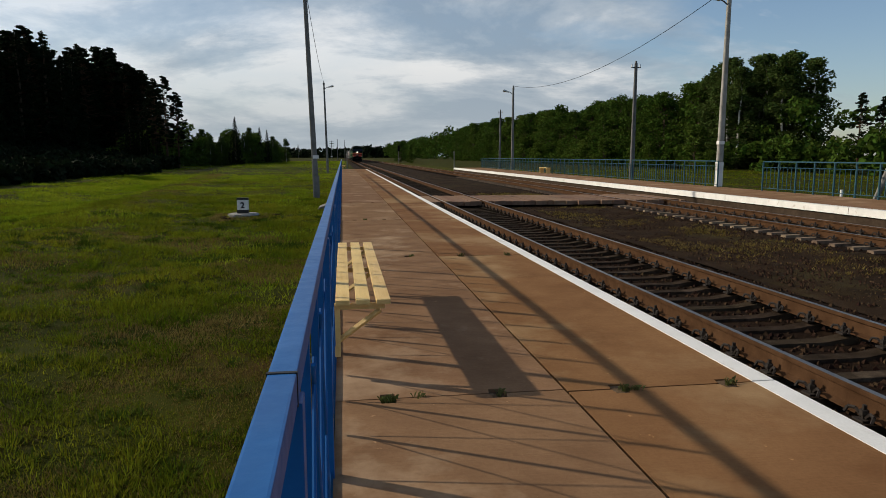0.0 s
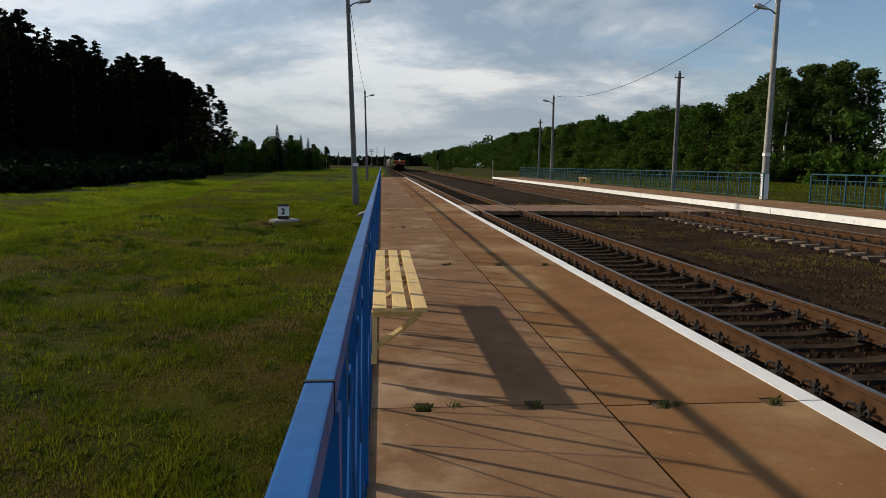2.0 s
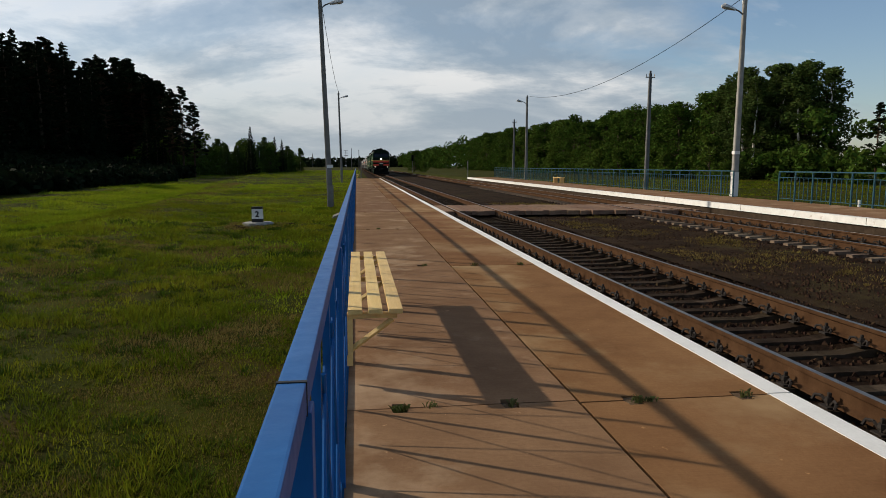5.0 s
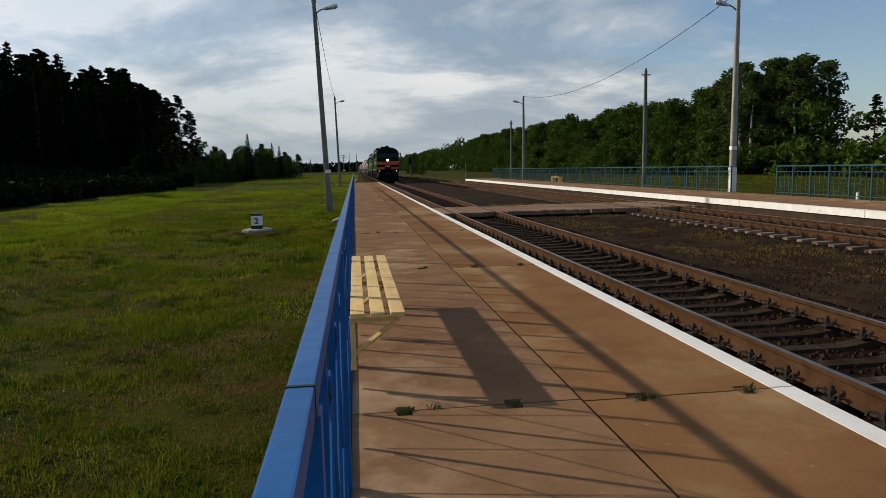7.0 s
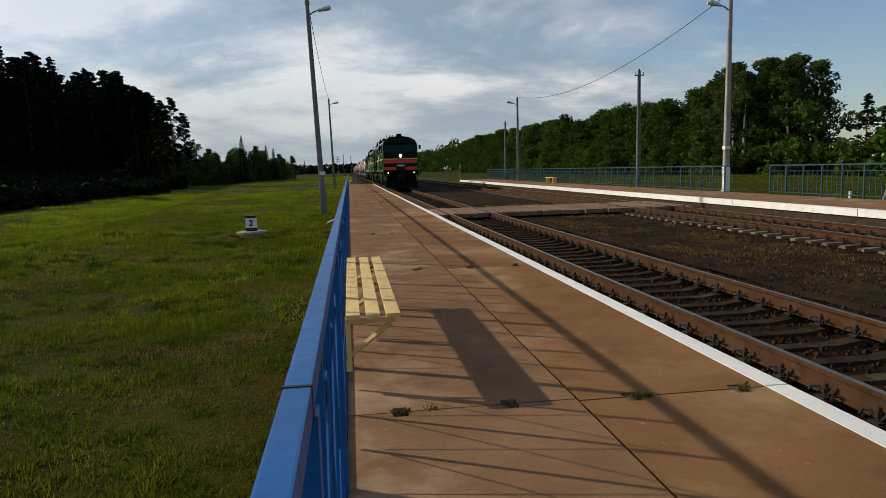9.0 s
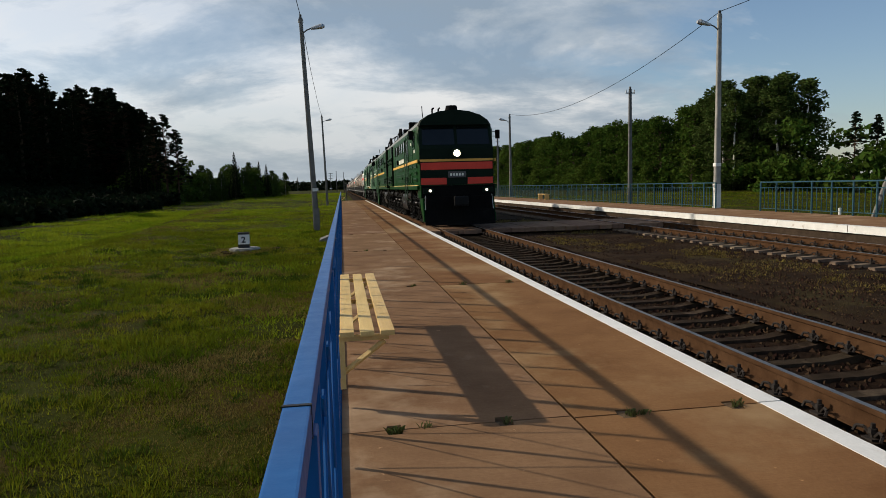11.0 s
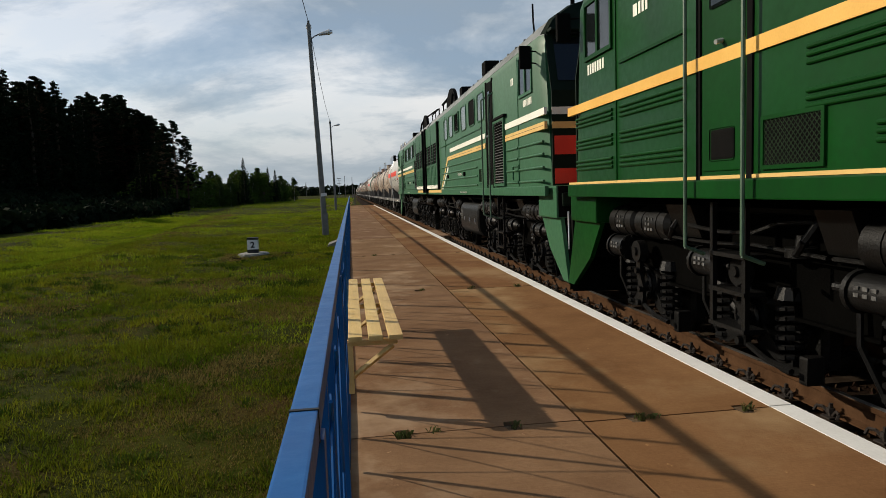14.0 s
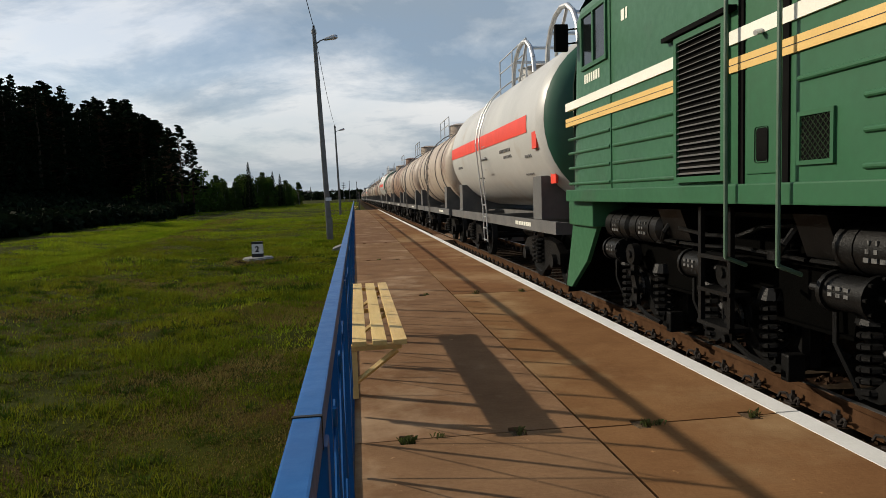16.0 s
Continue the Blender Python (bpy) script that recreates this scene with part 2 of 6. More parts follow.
M = {
    "grass_ground": surf("grass_ground", (0.012, 0.018, 0.0008), (0.052, 0.054, 0.003), 0.7, 0.9, 0.9, grain=22, spot=(0.058, 0.036, 0.010), spot_scale=0.45, spot_at=0.53, depth=0.03),
    "grass": leafy("grass", (0.048, 0.084, 0.004), (0.195, 0.19, 0.014), 0.45),
    "lush": leafy("lush", (0.10, 0.17, 0.005), (0.26, 0.29, 0.018), 0.45),
    "weed_dark": leafy("weed_dark", (0.022, 0.046, 0.004), (0.06, 0.09, 0.010), 0.3),
    "dry_grass": leafy("dry_grass", (0.12, 0.09, 0.025), (0.20, 0.15, 0.05), 0.3),
    "soil": surf("soil", (0.014, 0.008, 0.0045), (0.042, 0.026, 0.014), 1.2, 0.95, 0.9, grain=26, spot=(0.046, 0.036, 0.014), spot_scale=0.5, spot_at=0.55, depth=0.03),
    "ballast": surf("ballast", (0.010, 0.006, 0.004), (0.026, 0.015, 0.009), 2.0, 0.95, 1.0, grain=18, depth=0.04),
    "stone": surf("stone", (0.014, 0.008, 0.005), (0.048, 0.028, 0.018), 3.0, 0.9, 0.4, island=0.5),
    "slab": surf("slab", (0.17, 0.094, 0.05), (0.26, 0.152, 0.083), 2.0, 0.85, 0.25, grain=45, spot=(0.33, 0.225, 0.14), spot_scale=0.8, spot_at=0.54, rand=0.05, streak=0.2),
    "slab_red": surf("slab_red", (0.155, 0.074, 0.032), (0.235, 0.124, 0.056), 1.6, 0.85, 0.25, grain=45, spot=(0.27, 0.168, 0.085), spot_scale=0.5, spot_at=0.49, rand=0.06, streak=0.16),
    "dirt": surf("dirt", (0.035, 0.025, 0.018), (0.07, 0.05, 0.035), 6, 0.95, 0.6),
    "white_paint": surf("white_paint", (0.66, 0.65, 0.62), (0.8, 0.79, 0.76), 3, 0.7, 0.15, spot=(0.42, 0.35, 0.29), spot_scale=4, spot_at=0.6),
    "blue_paint": surf("blue_paint", (0.003, 0.078, 0.26), (0.006, 0.105, 0.33), 5, 0.42, 0.08, grain=25, spot=(0.012, 0.06, 0.2), spot_scale=6, spot_at=0.66, gloss=0.2),
    "teal_paint": surf("teal_paint", (0.007, 0.05, 0.07), (0.013, 0.07, 0.095), 5, 0.45, 0.05),
    "wood_yellow": surf("wood_yellow", (0.62, 0.41, 0.145), (0.75, 0.53, 0.21), 3, 0.6, 0.25, grain=30, stretch=(8, 0.7, 8), spot=(0.40, 0.28, 0.12), spot_scale=3, spot_at=0.66, rand=0.05),
    "rail_rust": surf("rail_rust", (0.048, 0.024, 0.012), (0.09, 0.048, 0.025), 5, 0.85, 0.3),
    "rail_top": surf("rail_top", (0.16, 0.15, 0.14), (0.26, 0.245, 0.23), 4, 0.42, 0.05, metal=0.8),
    "clip": surf("clip", (0.008, 0.005, 0.004), (0.02, 0.013, 0.009), 12, 0.8, 0.2),
    "sleeper": surf("sleeper", (0.020, 0.014, 0.009), (0.050, 0.036, 0.025), 4, 0.9, 0.6, rand=0.15, spot=(0.08, 0.058, 0.041), spot_scale=3, spot_at=0.56, depth=0.02),
    "sleeper_pale": surf("sleeper_pale", (0.12, 0.088, 0.06), (0.24, 0.18, 0.13), 4, 0.9, 0.4, rand=0.2, spot=(0.06, 0.043, 0.03), spot_scale=3, spot_at=0.55),
    # concrete darkened: the shade on the backlit poles is put into the colour
    "concrete": surf("concrete", (0.14, 0.137, 0.125), (0.22, 0.212, 0.196), 3, 0.85, 0.25, spot=(0.13, 0.12, 0.105), spot_scale=2.5),
    # lighter copy of the concrete, for the sunlit pole and the plinth top
    "concrete_pale": surf("concrete_pale", (0.24, 0.23, 0.21), (0.36, 0.35, 0.32), 3, 0.85, 0.25, spot=(0.2, 0.19, 0.17), spot_scale=2.5),
    "planks": surf("planks", (0.17, 0.105, 0.07), (0.26, 0.17, 0.115), 3, 0.85, 0.35, stretch=(0.8, 6, 6), rand=0.12),
    "loco_green": surf("loco_green", (0.0014, 0.033, 0.0042), (0.0028, 0.049, 0.0065), 0.9, 0.42, 0.012, grain=12, gloss=0.1, spot=(0.003, 0.029, 0.006), spot_scale=0.6, spot_at=0.6),
    "loco_pale": surf("loco_pale", (0.024, 0.092, 0.042), (0.034, 0.118, 0.056), 0.9, 0.45, 0.012, grain=12, gloss=0.25, spot=(0.036, 0.074, 0.042), spot_scale=0.7, spot_at=0.6),
    # body green taken almost to black: shade of the front end put into the colour
    "front_shade_green": surf("front_shade_green", (0.004, 0.011, 0.006), (0.006, 0.015, 0.008), 1.5, 0.6, 0.02, gloss=0.1),
    "roof_grey": surf("roof_grey", (0.13, 0.14, 0.135), (0.23, 0.24, 0.23), 0.8, 0.55, 0.1, spot=(0.07, 0.07, 0.065), spot_scale=0.9, spot_at=0.55),
    "yellow": surf("yellow", (0.68, 0.37, 0.06), (0.78, 0.45, 0.09), 2, 0.5, 0.04),
    "pale_yellow": surf("pale_yellow", (0.62, 0.40, 0.12), (0.72, 0.48, 0.16), 2, 0.55, 0.04),
    "cream": surf("cream", (0.74, 0.73, 0.63), (0.82, 0.81, 0.72), 2, 0.55, 0.04),
    "red": surf("red", (0.62, 0.04, 0.02), (0.78, 0.06, 0.03), 2, 0.5, 0.04),
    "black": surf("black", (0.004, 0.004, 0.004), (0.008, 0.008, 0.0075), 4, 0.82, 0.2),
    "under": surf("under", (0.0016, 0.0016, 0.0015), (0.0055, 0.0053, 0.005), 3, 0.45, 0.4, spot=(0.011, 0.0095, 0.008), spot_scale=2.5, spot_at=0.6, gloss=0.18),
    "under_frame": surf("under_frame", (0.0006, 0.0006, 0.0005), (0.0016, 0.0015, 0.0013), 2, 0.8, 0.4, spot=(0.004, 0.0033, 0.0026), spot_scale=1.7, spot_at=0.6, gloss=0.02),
    "stencil": surf("stencil", (0.05, 0.05, 0.048), (0.15, 0.15, 0.145), 9, 0.7, 0.1, spot=(0.012, 0.012, 0.012), spot_scale=14, spot_at=0.5),
    "pocket_soil": surf("pocket_soil", (0.07, 0.045, 0.027), (0.15, 0.10, 0.06), 9, 0.95, 0.8, grain=70, spot=(0.2, 0.15, 0.10), spot_scale=14, spot_at=0.56),
    "steel": surf("steel", (0.25, 0.25, 0.25), (0.4, 0.4, 0.4), 6, 0.4, 0.1, metal=0.6),
    "rod": surf("rod", (0.05, 0.10, 0.06), (0.09, 0.15, 0.10), 6, 0.4, 0.05),
    "mesh_wire": surf("mesh_wire", (0.02, 0.035, 0.02), (0.035, 0.055, 0.032), 6, 0.9, 0.0),
    "pane": glass("pane", (0.005, 0.007, 0.007)),
    "pane_grey": glass("pane_grey", (0.045, 0.07, 0.06)),
    "tank_white": surf("tank_white", (0.40, 0.40, 0.385), (0.52, 0.515, 0.49), 0.7, 0.4, 0.05, spot=(0.36, 0.30, 0.24), spot_scale=0.8, spot_at=0.58),
    "tank_beige": surf("tank_beige", (0.32, 0.26, 0.21), (0.46, 0.385, 0.31), 0.6, 0.5, 0.08, spot=(0.17, 0.11, 0.08), spot_scale=0.7, spot_at=0.52, rand=0.12),
    "tank_brown": surf("tank_brown", (0.17, 0.10, 0.07), (0.28, 0.18, 0.13), 0.6, 0.55, 0.08, spot=(0.36, 0.30, 0.24), spot_scale=0.7, spot_at=0.55, rand=0.12),
    "tank_end": surf("tank_end", (0.012, 0.075, 0.045), (0.02, 0.1, 0.06), 1, 0.45, 0.04),
    "frame_grey": surf("frame_grey", (0.07, 0.07, 0.068), (0.13, 0.125, 0.12), 2, 0.6, 0.2, spot=(0.12, 0.08, 0.06), spot_scale=2),
    "galv": surf("galv", (0.45, 0.46, 0.46), (0.6, 0.6, 0.6), 4, 0.4, 0.05, metal=0.5),
    "bark": surf("bark", (0.06, 0.045, 0.032), (0.12, 0.09, 0.065), 5, 0.9, 0.6, stretch=(3, 3, 0.6)),
    "pine_bark": surf("pine_bark", (0.045, 0.027, 0.016), (0.08, 0.05, 0.03), 4, 0.9, 0.6, stretch=(3, 3, 0.6)),
    "birch_bark": surf("birch_bark", (0.45, 0.44, 0.4), (0.62, 0.6, 0.56), 4, 0.8, 0.2, spot=(0.05, 0.05, 0.045), spot_scale=3, spot_at=0.56, stretch=(1, 1, 2)),
    # near-black greens: the shade of the backlit wood is put into the colour
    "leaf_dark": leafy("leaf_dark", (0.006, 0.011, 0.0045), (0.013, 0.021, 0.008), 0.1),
    "leaf_mid": leafy("leaf_mid", (0.026, 0.054, 0.007), (0.060, 0.10, 0.014), 0.24),
    "leaf_birch": leafy("leaf_birch", (0.034, 0.058, 0.013), (0.070, 0.10, 0.024), 0.24),
    "leaf_bright": leafy("leaf_bright", (0.044, 0.078, 0.010), (0.078, 0.115, 0.018), 0.26),
    "leaf_weed": leafy("leaf_weed", (0.085, 0.10, 0.03), (0.17, 0.165, 0.065), 0.35),
    "ink": surf("ink", (0.01, 0.01, 0.01), (0.02, 0.02, 0.02), 5, 0.7, 0.0),
    "headlight": glow("headlight", (1.0, 0.82, 0.55), 12.0),
    "marker_light": glow("marker_light", (1.0, 0.85, 0.65), 2.5),
}


# ---- mesh helpers ----
def box(bm, x0, x1, y0, y1, z0, z1, bevel=0.0):
    c = Matrix.LocRotScale(((x0 + x1) / 2, (y0 + y1) / 2, (z0 + z1) / 2), None, (abs(x1 - x0), abs(y1 - y0), abs(z1 - z0)))
    got = bmesh.ops.create_cube(bm, size=1, matrix=c)
    if bevel:
        edges = list({e for v in got["verts"] for e in v.link_edges})
        bmesh.ops.bevel(bm, geom=edges, offset=bevel, segments=2, affect="EDGES", profile=0.7)
    return bm


def tube(bm, a, b, r0, r1=None, seg=10):
    a, b = Vector(a), Vector(b)
    m = Matrix.Translation((a + b) / 2) @ (b - a).to_track_quat("Z", "Y").to_matrix().to_4x4()
    bmesh.ops.create_cone(bm, cap_ends=True, segments=seg, radius1=r0, radius2=r0 if r1 is None else r1, depth=(b - a).length, matrix=m)
    return bm


def pipe(bm, points, r, seg=8):
    for a, b in zip(points, points[1:]):
        tube(bm, a, b, r, r, seg)
    return bm


def mesh_of(name, bm, material, smooth=False):
    me = bpy.data.meshes.new(name)
    bmesh.ops.recalc_face_normals(bm, faces=bm.faces)
    bm.to_mesh(me)
    bm.free()
    me.materials.append(M[material])
    if smooth:
        for p in me.polygons:
            p.use_smooth = True
        me.set_sharp_from_angle(angle=radians(35))
    return me


def part(name, bm, material, parent, label="", smooth=False):
    ob = new(name, mesh_of(name, bm, material, smooth))
    ob.parent = parent
    return tagged(ob, label) if label else ob


def share(name, me, parent, m):
    ob = new(name, me)
    ob.parent = parent
    ob.matrix_local = m
    return ob


def B():
    return bmesh.new()


def thing(name, label, category, group="", kind="", at=(0, 0, 0)):
    ob = new(name)
    ob.location = at
    return tagged(ob, label, category, group, kind)


def solid(name, bm, material, label, category, group="", kind="", smooth=False):
    return tagged(new(name, mesh_of(name, bm, material, smooth)), label, category, group, kind)


def raw(name, verts, faces, material):
    me = bpy.data.meshes.new(name)
    me.from_pydata([tuple(v) for v in verts], [], [tuple(f) for f in faces])
    me.materials.append(M[material])
    return me

# ---- ground ----
AXIS_NEAR, AXIS_FAR = 4.51, 11.75
RAIL_TOP = -0.19
END = 82.0


def ground_height(x, y):
    n = noise.noise(Vector((x * 0.12, y * 0.12, 1.0))) * 0.15 + noise.noise(Vector((x * 0.45, y * 0.3, 4.0))) * 0.06 + noise.noise(Vector((x * 1.3, y * 1.3, 9.0))) * 0.02
    if x < -0.3:
        crest = -5.5 - 0.105 * max(y, 0.0)
        bank = 0.16 * math.exp(-((x - crest) / 1.5) ** 2) - 0.30 * math.exp(-((x - crest + 4.2) / 2.4) ** 2)
        lumps = noise.noise(Vector((x * 0.8, y * 0.55, 12.0))) * 0.07
        return -0.50 + (n + lumps + bank) * min(1, (-x - 0.3) / 1.5)
    if x < 16.9:
        return -0.62
    return -0.42 + n * min(1, (x - 16.9) / 3.0)


def build_ground():
    xs = sorted({*(-3000.0, -1500.0, -700.0, -350.0, -200.0, -140.0), *np.arange(-100, -20, 4.0), *np.arange(-20, -0.5, 0.35), -0.3, -0.1, 16.8, *np.arange(16.95, 30, 1.0), *np.arange(30, 110, 5.0), 160.0, 350.0, 800.0, 1500.0, 3000.0})
    ys = sorted({*(-400.0, -200.0, -100.0, -50.0), *np.arange(-30, 0, 2.0), *np.arange(0, 30, 0.35), *np.arange(30, 80, 1.5), *np.arange(80, 260, 8.0), 400.0, 700.0, 1200.0, 2500.0, 4500.0})
    verts = [(x, y, ground_height(x, y)) for y in ys for x in xs]
    w = len(xs)
    faces = [(j * w + i, j * w + i + 1, (j + 1) * w + i + 1, (j + 1) * w + i) for j in range(len(ys) - 1) for i in range(w - 1)]
    ob = new("ground", raw("ground", verts, faces, "grass_ground"))
    for p in ob.data.polygons:
        p.use_smooth = True
    tagged(ob, "mown green meadow with dry brownish patches", "ground", kind="structure")


build_ground()


def soil_strip():
    """Soil between the two tracks, and the two ballast beds as low ridges."""
    bm = B()
    ys = np.arange(-20, 420, 0.6)
    xs = np.arange(6.3, 10.4, 0.35)
    rows = []
    for y in ys:
        rows.append([bm.verts.new((x, y, -0.44 + noise.noise(Vector((x * 0.9, y * 0.9, 7))) * 0.05 + noise.noise(Vector((x * 3, y * 3, 2))) * 0.02)) for x in xs])
    for a, b in zip(rows, rows[1:]):
        for i in range(len(xs) - 1):
            bm.faces.new((a[i], a[i + 1], b[i + 1], b[i]))
    solid("soil", bm, "soil", "brown gravelly soil with sparse grass between tracks", "soil", kind="structure", smooth=True)
    for axis in (AXIS_NEAR, AXIS_FAR):
        bm = B()
        prof = [(-2.6, -0.62), (-1.75, -0.442), (-1.0, -0.445), (-0.7, -0.478), (0.7, -0.478), (1.0, -0.445), (1.75, -0.442), (2.4, -0.62)]
        ring = [[bm.verts.new((axis + x, y, z)) for x, z in prof] for y in (-20, 900)]
        for i in range(7):
            bm.faces.new((ring[0][i], ring[0][i + 1], ring[1][i + 1], ring[1][i]))
        solid("ballast_bed", bm, "ballast", "dark brown crushed stone bed under the rails", "ballast", kind="structure")


soil_strip()

RAIL_PROFILE = [(-0.066, 0), (0.066, 0), (0.066, 0.012), (0.012, 0.03), (0.009, 0.13), (0.033, 0.142), (0.036, 0.176), (0.028, 0.18),
                (-0.028, 0.18), (-0.036, 0.176), (-0.033, 0.142), (-0.009, 0.13), (-0.012, 0.03), (-0.066, 0.012)]


def clip_mesh():
    bm = B()
    box(bm, -0.05, 0.05, -0.05, 0.05, 0, 0.02)
    tube(bm, (0, 0, 0), (0, 0, 0.12), 0.02, 0.016, 6)
    tube(bm, (0, 0, 0.05), (0, 0, 0.085), 0.034, 0.03, 6)
    for d in (-1, 1):
        pipe(bm, [(0.0, d * 0.02, 0.03), (-0.01, d * 0.07, 0.075), (-0.03, d * 0.125, 0.07), (-0.05, d * 0.13, 0.03)], 0.013, 5)
    return mesh_of("rail_clip", bm, "clip")


CLIP = clip_mesh()


def sleeper_mesh():
    bm = B()
    rows = [(-1.35, 0.0), (-0.95, 0.01), (-0.45, -0.06), (0.45, -0.06), (0.95, 0.01), (1.35, 0.0)]
    ring = []
    for x, z in rows:
        ring.append([bm.verts.new(v) for v in ((x, -0.13, -0.18), (x, -0.085, z), (x, 0.085, z), (x, 0.13, -0.18))])
    for a, b in zip(ring, ring[1:]):
        for i in range(3):
            bm.faces.new((a[i], b[i], b[i + 1], a[i + 1]))
    bm.faces.new(ring[0])
    bm.faces.new(ring[-1][::-1])
    return mesh_of("sleeper", bm, "sleeper")


SLEEPER = sleeper_mesh()
SLEEPER_PALE = SLEEPER.copy()
SLEEPER_PALE.materials[0] = M["sleeper_pale"]


def build_track(axis, name, start):
    track = thing(name, "worn rusty railway track on concrete sleepers", "railway track", kind="structure")
    for s in (-1, 1):
        x = axis + s * 0.797
        bm = B()
        ends = [[bm.verts.new((x + px, y, RAIL_TOP - 0.18 + pz)) for px, pz in RAIL_PROFILE] for y in (-20, 900)]
        for i in range(len(RAIL_PROFILE)):
            j = (i + 1) % len(RAIL_PROFILE)
            bm.faces.new((ends[0][i], ends[0][j], ends[1][j], ends[1][i]))
        rail = part("rail", bm, "rail_rust", track, "rusty brown steel rail")
        bm = B()
        box(bm, x - 0.026, x + 0.026, -20, 900, RAIL_TOP + 0.0005, RAIL_TOP + 0.003)
        part("rail_head", bm, "rail_top", track, "polished running surface")
    near = int(62 / 0.543)
    top = RAIL_TOP - 0.195
    for i in range(near):
        y = start + i * 0.543
        share("sleeper", SLEEPER if axis < 8 else SLEEPER_PALE, track, pose(axis, y, top))
        if y < 26:
            for s in (-1, 1):
                share("rail_clip", CLIP, track, pose(axis + s * 0.797 - 0.085, y, top))
                share("rail_clip", CLIP, track, pose(axis + s * 0.797 + 0.085, y, top, 0, 0, 180))
    verts, faces = [], []
    for i in range(near, near + 400):
        y = start + i * 0.543
        k = len(verts)
        verts += [(axis - 1.35, y - 0.11, top), (axis + 1.35, y - 0.11, top), (axis + 1.35, y + 0.11, top), (axis - 1.35, y + 0.11, top)]
        verts += [(axis - 1.35, y - 0.13, top - 0.15), (axis + 1.35, y - 0.13, top - 0.15)]
        faces += [(k, k + 1, k + 2, k + 3), (k, k + 4, k + 5, k + 1)]
    far = new("far_sleepers", raw("far_sleepers", verts, faces, "sleeper"))
    far.parent = track
    tagged(far, "distant concrete sleepers", kind="stuff")
    # loose stones of the bed
    rng = np.random.default_rng(7 if axis < 8 else 8)
    n = 15000 if axis < 8 else 7000
    verts, faces = [], []
    shape = np.array([(1, 0, -0.3), (-0.5, 0.87, -0.3), (-0.5, -0.87, -0.3), (0.1, 0.1, 0.9), (-0.3, 0.5, 0.6)])
    px = axis + rng.uniform(-2.2, 2.2, n)
    py = 0.5 + rng.random(n) ** 1.8 * 40
    for x, y in zip(px, py):
        r = rng.uniform(0.018, 0.045)
        a = rng.uniform(0, 6.28)
        c, s_ = math.cos(a), math.sin(a)
        if abs(x - axis) < 1.3 and abs((y - start + 0.27) % 0.543 - 0.27) < 0.10 and rng.random() < 0.85:
            continue
        z = -0.470 if abs(x - axis) < 0.75 else -0.437 if abs(x - axis) < 1.75 else -0.437 - (abs(x - axis) - 1.75) * 0.26
        k = len(verts)
        verts += [(x + r * (p[0] * c - p[1] * s_), y + r * (p[0] * s_ + p[1] * c), z + r * p[2] * rng.uniform(0.6, 1.1)) for p in shape]
        faces += [(k, k + 1, k + 4), (k, k + 4, k + 3), (k + 1, k + 2, k + 4), (k + 2, k + 3, k + 4), (k + 2, k, k + 3)]
    if axis < 8:
        for x, y in zip(rng.uniform(6.6, 10.2, 9000), 2 + rng.random(9000) ** 1.5 * 34):
            k = len(verts)
            r = rng.uniform(0.012, 0.038)
            verts += [(x + r * p[0], y + r * p[1], -0.43 + r * p[2] * rng.uniform(0.5, 1.1)) for p in shape]
            faces += [(k, k + 1, k + 4), (k, k + 4, k + 3), (k + 1, k + 2, k + 4), (k + 2, k + 3, k + 4), (k + 2, k, k + 3)]
    tagged(new("ballast_stones", raw("ballast_stones", verts, faces, "stone")), "loose crushed stones between the sleepers", "gravel", kind="stuff")


build_track(AXIS_NEAR, "track_near", 0.30)
build_track(AXIS_FAR, "track_far", 0.55)


# ---- near platform ----
EDGE_L, JOINT, EDGE_R = -0.08, 1.388, 2.84


def slab_mesh(name, w, length, notches, material, wear=0):
    """A concrete slab with lifting pockets notched into both ends."""
    out = [(0.009, 0.009)]
    d, h = 0.08, 0.055
    for x in notches:
        out += [(x - h, 0.009), (x - h * 0.8, d), (x + h * 0.8, d), (x + h, 0.009)]
    out += [(w - 0.009, 0.009), (w - 0.009, length - 0.009)]
    for x in reversed(notches):
        out += [(x + h, length - 0.009), (x + h * 0.8, length - d), (x - h * 0.8, length - d), (x - h, length - 0.009)]
    out += [(0.009, length - 0.009)]
    bm = B()
    top = [bm.verts.new((x, y, 0)) for x, y in out]
    rim = [bm.verts.new((x, y, -0.16)) for x, y in out]
    bm.faces.new(top)
    for i in range(len(out)):
        j = (i + 1) % len(out)
        bm.faces.new((top[i], top[j], rim[j], rim[i]))
    return mesh_of(name, bm, material)


